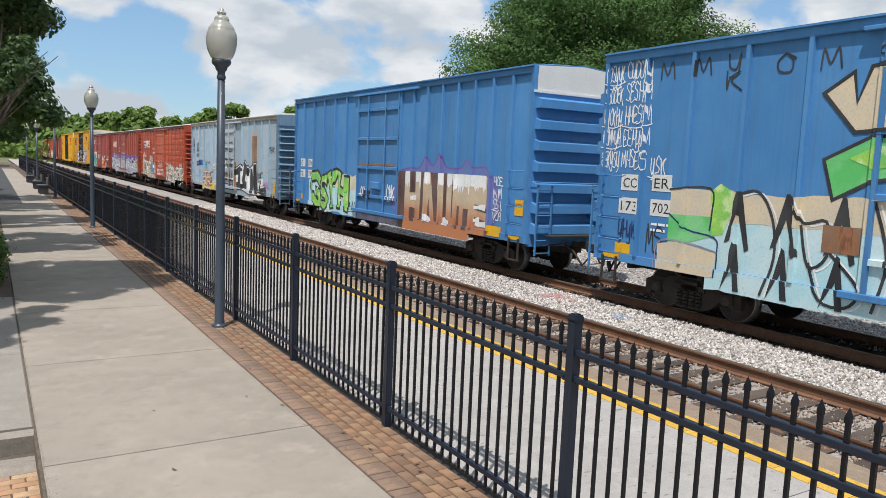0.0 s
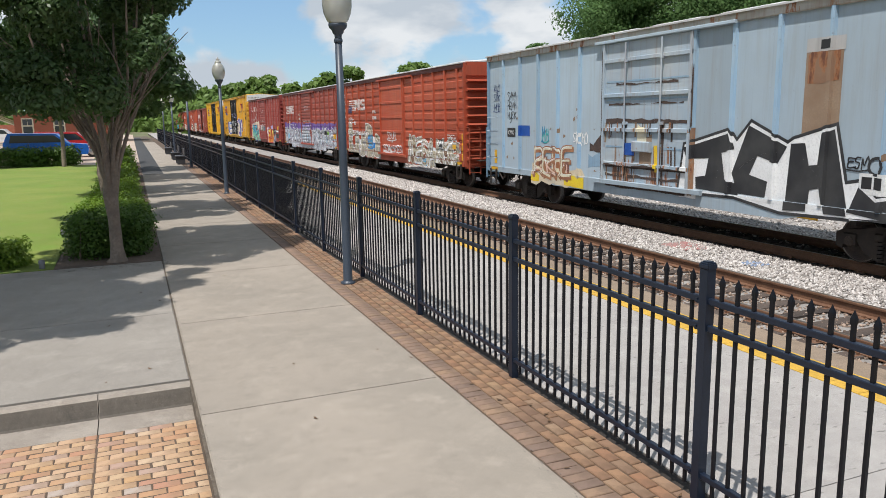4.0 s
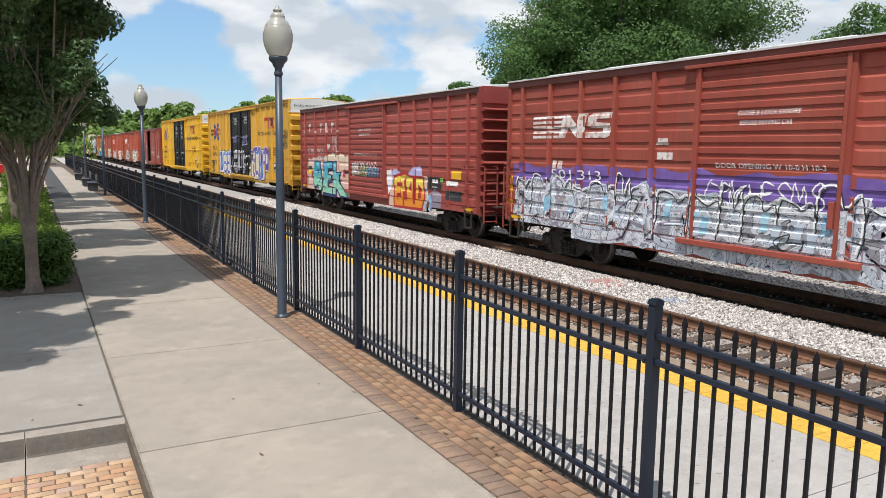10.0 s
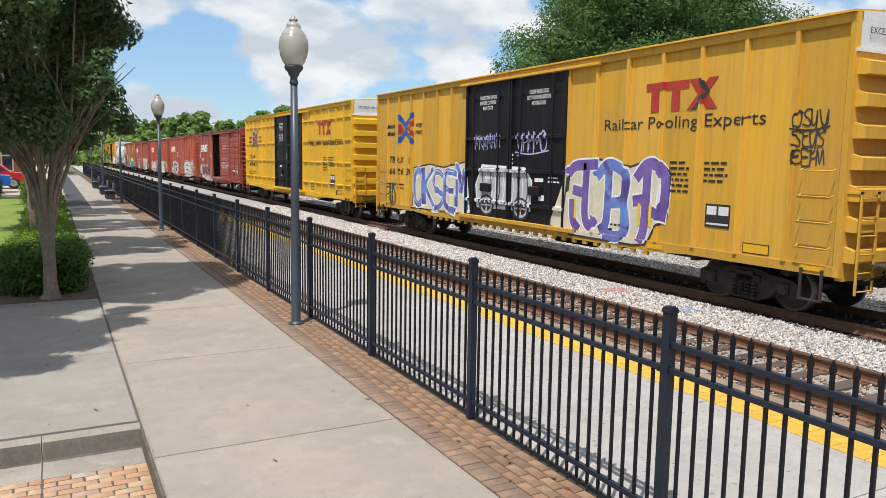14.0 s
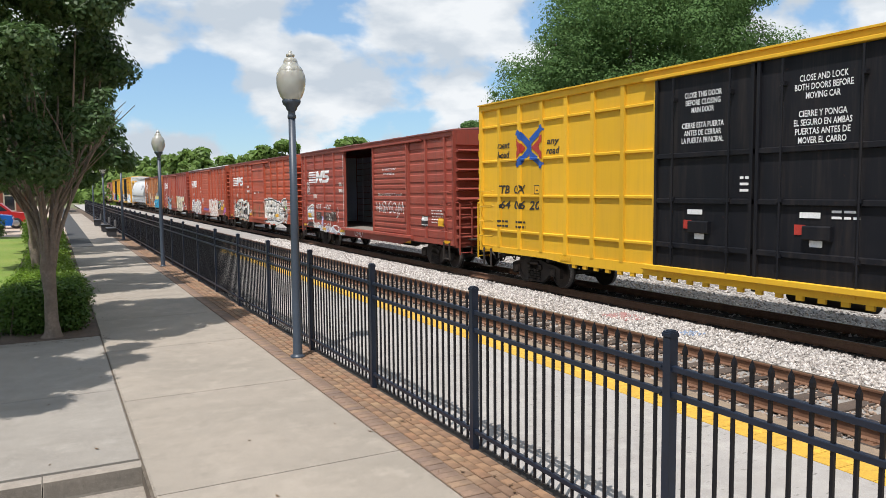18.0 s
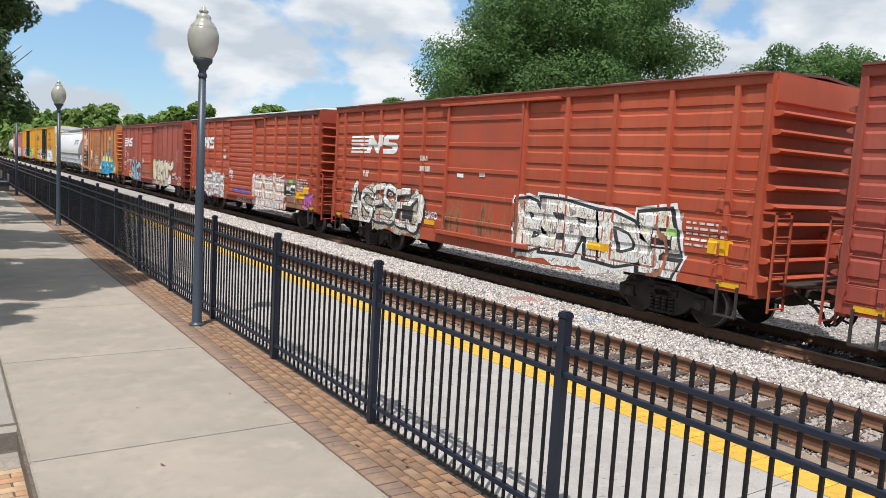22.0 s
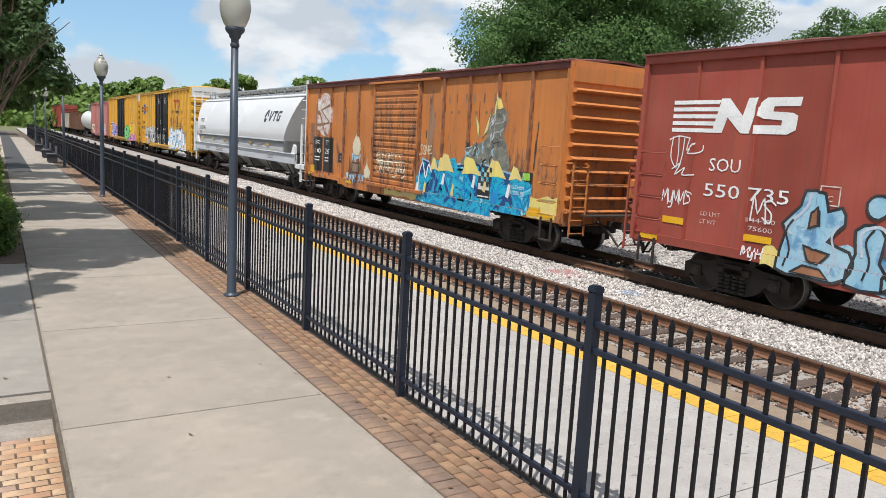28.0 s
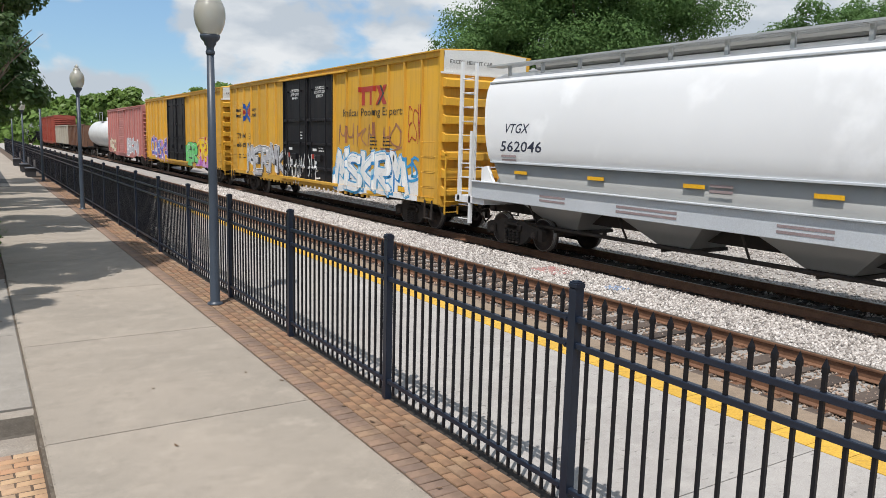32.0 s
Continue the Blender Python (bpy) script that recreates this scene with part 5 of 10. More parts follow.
    def scribble(self, u, z, w, h, mat, seed=0, n=5, width=0.03, layer=3):
        """A quick tag: joined loops and slashes of one line width."""
        rg = random.Random(seed)
        x = u
        for i in range(n):
            cw = w / n * rg.uniform(0.95, 1.35)
            pts = TAG_SHAPES[rg.randrange(len(TAG_SHAPES))]
            self.curve([(x + cw * (a + rg.uniform(-0.08, 0.08)), z + h * (b + rg.uniform(-0.12, 0.12))) for a, b in pts], width, mat, layer, k=3)
            x += w / n
        if rg.random() < 0.4:
            self.curve([(u - 0.05, z - h * 0.1), (u + w * 0.5, z - h * 0.22), (u + w * 1.1, z - h * 0.02)], width, mat, layer)

    def wild(self, u0, u1, z0, z1, fill, line, halo=None, seed=0, n=5, fat=0.3):
        """Interlocking swelling shapes in the manner of letters that cannot be read."""
        rg = random.Random(seed)
        w = (u1 - u0) / n
        t = min(w, z1 - z0) * fat
        for i in range(n):
            sk = WILD_SHAPES[rg.randrange(len(WILD_SHAPES))]
            lean = rg.uniform(-0.15, 0.2)
            up = rg.uniform(-0.1, 0.08)
            base = 2 + 3 * (i % 2)
            for pts in sk:
                q = [(u0 + w * (i - 0.08 + 1.16 * (a + lean * (b - 0.5) + rg.uniform(-0.05, 0.05))), z0 + (z1 - z0) * (up + 0.1 + 0.8 * (b + rg.uniform(-0.06, 0.06)))) for a, b in pts]
                sm = smooth(q, 5)
                wd = t * rg.uniform(0.85, 1.25)
                self.stroke([(a + 0.06, b - 0.05) for a, b in sm], wd + 0.07, line, base)
                if halo:
                    self.stroke(sm, wd + 0.13, halo, base)
                self.stroke(sm, wd + 0.06, line, base + 1)
                self.stroke(sm, wd, fill, base + 2)
                self.stroke([(a - wd * 0.22, b + wd * 0.18) for a, b in sm[1:len(sm) // 2]], 0.022, halo or S_WHITE, base + 3)

    def done(self, car, name, label):
        m = MB()
        for count, (poly, k, layer) in enumerate(self.polys):
            lift = 0.002 + 0.0024 * layer + 0.00015 * (count % 15)
            for strip in cut(poly, 0, self.s.ys):
                for p in cut(strip, 1, self.s.zs):
                    cy, cz = sum(q[0] for q in p) / len(p), sum(q[1] for q in p) / len(p)
                    if cz < self.s.drop + 0.02 or (abs(cy) > self.s.half - 2.9 and cz < 0.89) or abs(cy) > self.s.half - 0.02:
                        continue
                    v = [(-(self.s.out(y + (cy - y) * 0.004, z + (cz - z) * 0.004) + lift), y, z) for y, z in p]
                    m.add(v, [tuple(range(len(p)))], k)
        me = m.mesh(name, *self.mats)
        return part(name, me, None, car, label)


def door_profile(kind, zb, zt, x, out):
    if kind == "louvre":
        return wave_profile(x, zb, zt, 0.20, 0.024, out, 0.6, True)
    if kind == "band":
        return wave_profile(x, zb, zt, 0.60, 0.03, out, 0.16, True)
    if kind == "tall":
        return wave_profile(x, zb, zt - 1.15, 0.85, 0.06, out, 0.11, True) + [(x, zt)]
    return wave_profile(x, zb, zt, 0.82, 0.06, out, 0.11, True)


def boxcar(spec):
    L, H = spec["len"], spec["high"]
    y_mid = spec["right"] + L / 2
    car = thing("boxcar", spec["label"], "boxcar", (TRACK_TRAIN, y_mid, RAIL_Z), "cars of the freight train")
    train_cars.append((car, y_mid))
    paint, endp, doorp, roofp = spec["paint"], spec.get("end", spec["paint"]), spec.get("door_paint", spec["paint"]), spec.get("roof", spec["paint"])
    z0, zc = 1.02, H - 0.16
    half = L / 2
    n = spec.get("bays", 16)
    doors = [(u0 / L, u1 / L, *r) for u0, u1, *r in spec["doors"]]
    cut = [(half - u1 * L, half - u0 * L) for u0, u1, *_ in doors]
    d0, d1 = min(a for a, b in cut), max(b for a, b in cut)
    # ribs split both wings in equal bays
    left = max(2, round((half - d1) / (L / n)))
    right = spec.get("near_bays") or max(2, round((d0 + half) / (L / n)))
    ribs_y = [d1 + (half - d1) * i / left for i in range(left + 1)] + [-half + (d0 + half) * i / right for i in range(right + 1)]
    style = spec["style"]
    if style == "wave":
        # a narrow bay carries the ladder at each end
        e = 0.66
        ribs_y = [d1 + (half - e - d1) * i / (left - 1) for i in range(left)] + [half, -half] + [-half + e + (d0 + half - e) * i / (right - 1) for i in range(right)]
    rib_d = {"post": 0.075, "wave": 0.075, "ridge": 0.06, "seam": 0.045}[style]
    rib = MB()
    rw = {"post": 0.046, "wave": 0.06, "ridge": 0.075, "seam": 0.035}[style]
    rib.extrude_z([(0.0, -rw), (-rib_d, -rw * 0.86), (-rib_d, rw * 0.86), (0.0, rw), (0.03, rw), (0.03, -rw)], z0 + 0.02, zc)
    rib_mesh = recalc(rib.mesh("rib", spec.get("rib_paint", paint)))
    drop = spec.get("sill", 0.70)
    for sx in (-1, 1):
        ordered = sorted(set(ribs_y))
        for a, b in zip(ordered, ordered[1:]):
            m = MB()
            if a >= d0 - 0.01 and b <= d1 + 0.01:
                if spec.get("open") and sx < 0:
                    continue
                side_sheet(m, sx, a, b, z0, zc, "plain")
            else:
                x = sx * (HALF - 0.075)
                side_sheet(m, sx, a, b, z0, zc, style, rw)
            part("side_panel", m, paint, car)
        m = MB()
        m.box(min(sx * (HALF + 0.005), sx * (HALF - 0.14)), max(sx * (HALF + 0.005), sx * (HALF - 0.14)), -half, half, zc - 0.02, H, 0, 0.015)
        part("top_chord", m, spec.get("chord", paint), car)
        m = MB()
        inset = half - 3.4
        yy = [-inset, -inset + 0.9, inset - 0.9, inset]
        m.extrude_x([(-half, z0 + 0.03), (-half, z0 - 0.14), (yy[0], z0 - 0.14), (yy[1], drop), (yy[2], drop), (yy[3], z0 - 0.14), (half, z0 - 0.14), (half, z0 + 0.03)], min(sx * (HALF - 0.03), sx * (HALF - 0.12)), max(sx * (HALF - 0.03), sx * (HALF - 0.12)))
        part("side_sill", m, paint, car)
        for y in ribs_y:
            if abs(abs(y) - half) < 0.01:
                y -= math.copysign(rw, y)
            r = part("rib", rib_mesh, None, car, at=(sx * (HALF - 0.075), y, 0))
            if sx > 0:
                r.rotation_euler = (0, 0, math.pi)
    # ends
    for s in (-1, 1):
        m = MB()
        y = s * half
        if spec.get("cap"):
            prof = box_ribs(y, z0, H - 0.62, 0.50, 0.21, s, 0.135)
        else:
            prof = [(y, z0)]
            k = int((H - 0.5 - z0) / 0.31)
            for i in range(k):
                zc_ = z0 + (H - 0.5 - z0) * (i + 0.5) / k
                prof += [(y + s * 0.19 * math.sin(a), zc_ - 0.058 * math.cos(a)) for a in (0.0, 0.6, 1.1, 1.57, 2.05, 2.55, math.pi)]
            prof += [(y, H - 0.5), (y + s * 0.05, H - 0.46), (y + s * 0.05, H - 0.1), (y, H - 0.1)]
        m.extrude_x(prof + [(y - s * 0.06, prof[-1][1]), (y - s * 0.06, z0)], -HALF + 0.10, HALF - 0.10, 0)
        for sx in (-1, 1):
            m.box(min(sx * HALF, sx * (HALF - 0.12)), max(sx * HALF, sx * (HALF - 0.12)), min(y - s * 0.10, y + s * 0.004), max(y - s * 0.10, y + s * 0.004), z0 - 0.14, H - 0.001, 0, 0.012)
        m.box(-HALF + 0.1, HALF - 0.1, min(y, y - s * 0.12), max(y, y - s * 0.12), z0 - 0.2, z0, 0)
        if not spec.get("cap"):
            m.box(-HALF + 0.1, HALF - 0.1, min(y, y - s * 0.06), max(y, y - s * 0.06), H - 0.1, H + 0.03, 0)
        part("end_wall", m, endp, car)
        if spec.get("cap"):
            m = MB()
            m.extrude_y([(-HALF + 0.1, H - 0.62), (HALF - 0.1, H - 0.62), (HALF - 0.1, H), (0, H + 0.1), (-HALF + 0.1, H)], min(y, y - s * 0.05), max(y, y - s * 0.05))
            m.box(-HALF + 0.02, HALF - 0.02, min(y + s * 0.03, y), max(y + s * 0.03, y), H - 0.64, H - 0.58)
            panel = part("end_panel", m, WHITE, car, "white painted excess-height panel")
            if s < 0 and spec.get("end_text"):
                words = MB()
                tri = glyphs(spec["end_text"], 0.01)
                wide = max(p[0] for f in tri for p in f)
                for f in tri:
                    words.add([(-1.3 + p[0] * 1.5 / wide, y - 0.036, H - 0.34 + p[1] * 0.15) for p in f], [(0, 1, 2)])
                part("lettering", words.mesh("lettering", BLACK), None, panel, "small black warning")
        # crossover platform, ladders, rail and hand brake at the end
        m = MB()
        m.box(-1.2, 1.2, min(y + s * 0.24, y + s * 0.56), max(y + s * 0.24, y + s * 0.56), 1.10, 1.13)
        part("end_platform", m, STEELDARK, car, "steel crossover platform")
        for x0, x1 in ((-1.5, -1.05), (1.05, 1.5)):
            m = MB()
            for x in (x0, x1):
                m.box(x - 0.02, x + 0.02, min(y + s * 0.24, y + s * 0.27), max(y + s * 0.24, y + s * 0.27), 0.62, 2.35)
                m.box(x - 0.02, x + 0.02, min(y, y + s * 0.27), max(y, y + s * 0.27), 2.3, 2.34)
            for i in range(6):
                m.tube([(x0, y + s * 0.26, 0.68 + 0.31 * i), (x1, y + s * 0.26, 0.68 + 0.31 * i)], 0.014, 6)
            part("end_ladder", m, endp, car)
        m = MB()
        m.tube([(-1.45, y + s * 0.05, 2.42), (-1.45, y + s * 0.34, 2.42), (1.45, y + s * 0.34, 2.42), (1.45, y + s * 0.05, 2.42)], 0.016, 6)
        part("hand_rail", m, endp, car)
        if s < 0:
            m = MB()
            m.tube([(0.55 + 0.27 * math.cos(k * math.pi / 8), y + s * 0.42, 1.75 + 0.27 * math.sin(k * math.pi / 8)) for k in range(17)], 0.018, 6)
            for k in range(3):
                m.tube([(0.55, y + s * 0.40, 1.75), (0.55 + 0.27 * math.cos(k * 2.1), y + s * 0.42, 1.75 + 0.27 * math.sin(k * 2.1))], 0.014, 6)
            m.box(0.38, 0.72, min(y, y + s * 0.36), max(y, y + s * 0.36), 1.5, 2.0, 0, 0.04)
            part("hand_brake", m, endp, car, "hand brake wheel on its gear box")
        for k, x in enumerate((-0.5, 0.45)):
            m = MB()
            m.tube([(x, y + s * 0.1, 0.95), (x * 0.9, y + s * 0.5, 0.72), (x * 0.75, y + s * 0.75, 0.42 + 0.1 * k), (x * 0.6, y + s * 0.9, 0.62)], 0.03, 6)
            part("brake_hose", m, STEELDARK, car)
    # roof
    m = MB()
    prof = [(-HALF - 0.06, H - 0.02), (-HALF - 0.06, H + 0.015), (0, H + 0.13), (HALF + 0.06, H + 0.015), (HALF + 0.06, H - 0.02), (0, H + 0.08)]
    m.extrude_y(prof, -half + 0.002, half - 0.002)
    for i in range(int(L / 1.1)):
        y = -half + 0.55 + 1.1 * i
        m.extrude_y([(-HALF + 0.05, H + 0.01), (-HALF + 0.05, H + 0.045), (0, H + 0.16), (HALF - 0.05, H + 0.045), (HALF - 0.05, H + 0.01), (0, H + 0.11)], y - 0.04, y + 0.04)
    for i in range(int(L / 2.2)):
        y = -half + 1.1 + 2.2 * i
        m.add([(-HALF + 0.1, y - 0.9, H + 0.02), (-HALF + 0.1, y + 0.9, H + 0.02), (-0.1, y + 0.9, H + 0.12), (-0.1, y - 0.9, H + 0.12), (-HALF + 0.25, y - 0.75, H + 0.085), (-HALF + 0.25, y + 0.75, H + 0.085), (-0.25, y + 0.75, H + 0.165), (-0.25, y - 0.75, H + 0.165)],
              [(0, 1, 5, 4), (1, 2, 6, 5), (2, 3, 7, 6), (3, 0, 4, 7), (4, 5, 6, 7)])
    part("roof", m, roofp, car, "weathered ribbed roof")
    # floor and centre sill
    m = MB()
    m.box(-HALF + 0.14, HALF - 0.14, -half + 0.07, half - 0.07, 0.92, 1.04)
    m.box(-0.3, 0.3, -half + 0.05, half - 0.05, 0.62, 0.92)
    for i in range(9):
        y = -half + L * (i + 0.5) / 9
        m.box(-HALF + 0.16, HALF - 0.16, y - 0.06, y + 0.06, 0.76, 0.92)
    m.tube([(0.5, -1.2, 0.55), (0.5, 0.6, 0.55)], 0.22, 14)
    part("underframe", m, STEELDARK, car)
    if spec.get("open"):
        for i in range(11):
            lining = MB()
            lining.box(HALF - 0.16, HALF - 0.13, -half + 0.2, half - 0.2, 1.06 + 0.31 * i, 1.35 + 0.31 * i, 0, 0.008)
            part("lining_board", lining, LINING, car)
        for s in (-1, 1):
            lining = MB()
            lining.box(-HALF + 0.15, HALF - 0.17, min(s * (half - 0.1), s * (half - 0.13)), max(s * (half - 0.1), s * (half - 0.13)), 1.05, H - 0.2)
            part("end_lining", lining, LINING, car)
        for y in np.arange(-half + 1.2, half - 1.0, 1.2):
            lining = MB()
            lining.box(HALF - 0.20, HALF - 0.16, y - 0.04, y + 0.04, 1.05, H - 0.2)
            part("lining_post", lining, LINING, car)
        fl = MB()
        fl.box(-HALF + 0.10, HALF - 0.16, -half + 0.14, half - 0.14, 1.04, 1.075)
        part("floor", fl, CARFLOOR, car, "worn grey-brown plank floor")
        for u0, u1, kind, *_ in spec["doors"]:
            if kind == "gap":
                fl = MB()
                fl.box(-HALF + 0.015, -HALF + 0.17, half - u1 + 0.03, half - u0 - 0.03, 1.03, 1.09, 0, 0.006)
                part("threshold", fl, CARFLOOR, car, "bare worn door threshold")
    # doors
    for u0, u1, kind, *extra in doors:
        y0, y1 = half - u1 * L, half - u0 * L
        for sx in (-1, 1):
            if kind == "gap":
                continue
            m = MB()
            x = sx * (HALF - 0.03)
            zt, zb = zc - 0.06, z0 + 0.05
            prof = door_profile(kind, zb, zt, x, sx)
            m.extrude_y(prof + [(x - sx * 0.07, zt), (x - sx * 0.07, zb)], y0 + 0.03, y1 - 0.03)
            for y in (y0 + 0.03, y1 - 0.10):
                m.box(min(x, x + sx * 0.067), max(x, x + sx * 0.067), y, y + 0.07, zb + 0.004, zt - 0.004)
            d = part("door", m, extra[0] if extra else doorp, car)
            m = MB()
            if kind in ("plug", "tall"):
                for k in ((0.22, 0.78) if kind == "tall" else (0.30, 0.70)):
                    y = y0 + (y1 - y0) * k
                    m.tube([(x + sx * 0.085, y, zb + 0.02), (x + sx * 0.085, y, zt - 0.02)], 0.022, 8)
                    for z in (zb + 0.4, zb + 1.4, zt - 0.5):
                        m.box(min(x, x + sx * 0.10), max(x, x + sx * 0.10), y - 0.05, y + 0.05, z, z + 0.07)
                m.box(min(x, x + sx * 0.1), max(x, x + sx * 0.1), y0 + (y1 - y0) * 0.4, y0 + (y1 - y0) * 0.6, zb + 0.75, zb + 1.0, 0, 0.02)
            else:
                y = y0 + 0.12
                m.box(min(x, x + sx * 0.09), max(x, x + sx * 0.09), y, y + 0.10, zb + 0.5, zb + 0.95, 0, 0.01)
            part("lock_rod", m, extra[0] if extra else doorp, d)
    for sx in (-1, 1):
        a, b = min(sx * (HALF - 0.05), sx * (HALF + 0.07)), max(sx * (HALF - 0.05), sx * (HALF + 0.07))
        m = MB()
        m.box(a, b, d0 - 1.2, d1 + 0.3, zc - 0.05, zc + 0.02, 0, 0.01)
        part("upper_door_track", m, doorp, car)
        m = MB()
        m.box(a, b, d0 - 0.4, d1 + 0.3, z0 - 0.06, z0 + 0.05, 0, 0.01)
        part("lower_door_track", m, doorp, car)
    # ladders at both ends of each side, steps below
    lm = grab_mesh(0.62, paint)
    st = MB()
    for x in (-0.2, 0.2):
        st.box(-0.03, 0.01, x - 0.02, x + 0.02, 0.42, 0.98)
    st.box(-0.04, 0.04, -0.22, 0.22, 0.42, 0.45)
    st_mesh = recalc(st.mesh("sill_step", STEELDARK))
    for sx in (-1, 1):
        for s in (-1, 1):
            for mesh_, nm, z in [(st_mesh, "sill_step", 0)] + [(lm, "grab_iron", 1.35 + 0.44 * k) for k in range(4)]:
                o = part(nm, mesh_, None, car, at=(sx * HALF, s * (half - 0.48), z))
                if sx > 0:
                    o.rotation_euler = (0, 0, math.pi)
    if drop > 0.75:
        tab = MB()
        tab.box(-0.03, 0.03, -0.07, 0.07, -0.09, 0.004, 0, 0.01)
        tab_mesh = recalc(tab.mesh("sill_tab", paint))
        for k in range(26):
            part("sill_tab", tab_mesh, None, car, at=(-(HALF - 0.07), -half + 4.6 + (L - 9.2) * k / 25, drop))
    # reflective strips along the sill
    rf = MB()
    rf.box(-0.006, 0, -0.23, 0.23, -0.05, 0.05)
    rf_mesh = recalc(rf.mesh("reflector", REFLECT))
    for i in range(6):
        y = -half + 0.5 + (L - 1.0) * i / 5
        z = 0.99 if abs(y) > half - 3.0 else drop + 0.12
        o = part("reflector", rf_mesh, None, car, at=(-(HALF - 0.022 if z > 0.9 else HALF - 0.055), y, z))
    trucks(car, half - 2.25)
    couplers(car, half + 0.05)
    regions = []
    for u0, u1, kind, *_ in doors:
        if kind != "gap":
            pr = door_profile(kind, z0 + 0.05, zc - 0.06, 0.0, 1)
            regions.append((half - u1 * L, half - u0 * L, HALF - 0.03, pr, 0.0))
    surf = Surface(L, regions, [(y - math.copysign(rw, y) if abs(abs(y) - half) < 0.01 else y) for y in ribs_y], rw, rib_d, sheet_profile(style, z0, zc), style, drop)
    for name, label, fn in spec.get("art", ()):
        c = Canvas(surf)
        fn(c)
        c.done(car, name, label)
    return car


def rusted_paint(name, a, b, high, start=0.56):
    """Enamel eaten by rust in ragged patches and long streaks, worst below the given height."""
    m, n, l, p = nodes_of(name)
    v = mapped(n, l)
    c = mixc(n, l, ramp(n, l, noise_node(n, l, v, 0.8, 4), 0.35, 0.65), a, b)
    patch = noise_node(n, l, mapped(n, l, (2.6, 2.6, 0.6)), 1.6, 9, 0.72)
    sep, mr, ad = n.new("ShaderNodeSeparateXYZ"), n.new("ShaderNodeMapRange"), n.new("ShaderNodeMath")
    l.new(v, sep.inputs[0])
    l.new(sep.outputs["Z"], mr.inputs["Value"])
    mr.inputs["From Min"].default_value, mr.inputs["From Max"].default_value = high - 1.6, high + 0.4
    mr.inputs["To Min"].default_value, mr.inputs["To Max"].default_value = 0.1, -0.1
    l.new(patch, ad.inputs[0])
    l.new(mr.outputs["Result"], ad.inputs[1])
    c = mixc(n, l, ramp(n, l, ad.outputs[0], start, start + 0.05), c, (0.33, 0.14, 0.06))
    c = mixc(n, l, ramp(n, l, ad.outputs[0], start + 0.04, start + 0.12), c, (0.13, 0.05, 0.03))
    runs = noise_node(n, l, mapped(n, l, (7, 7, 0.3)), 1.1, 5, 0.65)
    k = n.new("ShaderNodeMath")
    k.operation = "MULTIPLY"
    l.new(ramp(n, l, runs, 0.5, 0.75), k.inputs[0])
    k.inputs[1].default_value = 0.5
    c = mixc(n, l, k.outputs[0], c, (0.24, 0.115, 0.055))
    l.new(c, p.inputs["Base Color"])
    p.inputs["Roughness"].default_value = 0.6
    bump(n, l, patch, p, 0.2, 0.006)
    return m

P_BLUE = car_paint("blue_enamel", (0.062, 0.215, 0.46), (0.085, 0.25, 0.50), wear=0.1, dirty=0.25)
P_PALE = car_paint("pale_blue_enamel", (0.39, 0.475, 0.54), (0.365, 0.435, 0.485), dirt=(0.28, 0.22, 0.16), wear=0.12, dirty=0.28)
P_RED = car_paint("oxide_red", (0.30, 0.060, 0.042), (0.345, 0.085, 0.058), wear=0.15, dirty=0.4)
P_RED2 = car_paint("dark_oxide_red", (0.30, 0.056, 0.046), (0.345, 0.082, 0.065), wear=0.15, dirty=0.4)
P_RED3 = car_paint("bright_oxide_red", (0.40, 0.072, 0.034), (0.43, 0.10, 0.052), wear=0.15, dirty=0.35)
P_YELLOW = car_paint("golden_yellow", (0.66, 0.36, 0.035), (0.60, 0.34, 0.06), wear=0.1, dirty=0.3)
P_YELLOW2 = car_paint("bright_yellow", (0.71, 0.405, 0.022), (0.68, 0.39, 0.03), wear=0.0, dirty=0.12)
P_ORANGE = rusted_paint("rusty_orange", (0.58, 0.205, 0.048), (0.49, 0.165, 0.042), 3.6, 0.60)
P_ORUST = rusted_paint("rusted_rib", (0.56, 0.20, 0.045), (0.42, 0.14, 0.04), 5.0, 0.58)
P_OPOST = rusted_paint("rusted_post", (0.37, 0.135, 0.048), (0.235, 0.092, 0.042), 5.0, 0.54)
P_PINK = car_paint("faded_red", (0.45, 0.17, 0.15), (0.5, 0.22, 0.2), wear=0.2, dirty=0.3)
P_GREY = car_paint("pale_grey_enamel", (0.76, 0.77, 0.77), (0.8, 0.8, 0.8), wear=0.0, dirty=0.15)
P_BLACKDOOR = car_paint("black_enamel", (0.007, 0.008, 0.011), (0.011, 0.011, 0.014), wear=0.1, dirty=0.2)
P_ROOFRED = car_paint("roof_red", (0.15, 0.04, 0.036), (0.19, 0.07, 0.06), wear=0.4)
P_ROOFGREY = car_paint("galvanised_roof", (0.55, 0.55, 0.54), (0.48, 0.46, 0.44), wear=0.3)

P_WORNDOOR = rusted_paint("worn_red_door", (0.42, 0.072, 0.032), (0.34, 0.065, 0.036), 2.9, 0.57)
P_PALERIB = car_paint("pale_blue_rib", (0.27, 0.41, 0.55), (0.36, 0.48, 0.57), wear=0.3, dirty=0.3)
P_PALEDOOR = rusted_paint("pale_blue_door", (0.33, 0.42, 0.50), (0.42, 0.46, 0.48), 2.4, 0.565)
# Rib blue made darker to put the end wall's shade into its paint.
P_PALESHADE = car_paint("shaded_blue_end", (0.17, 0.29, 0.42), (0.22, 0.33, 0.43), wear=0.25, dirty=0.45)
OLD_RUST = plain("old_dark_rust", (0.105, 0.066, 0.05), (0.055, 0.04, 0.036), 0.85, 0, 5, 40, 0.3)
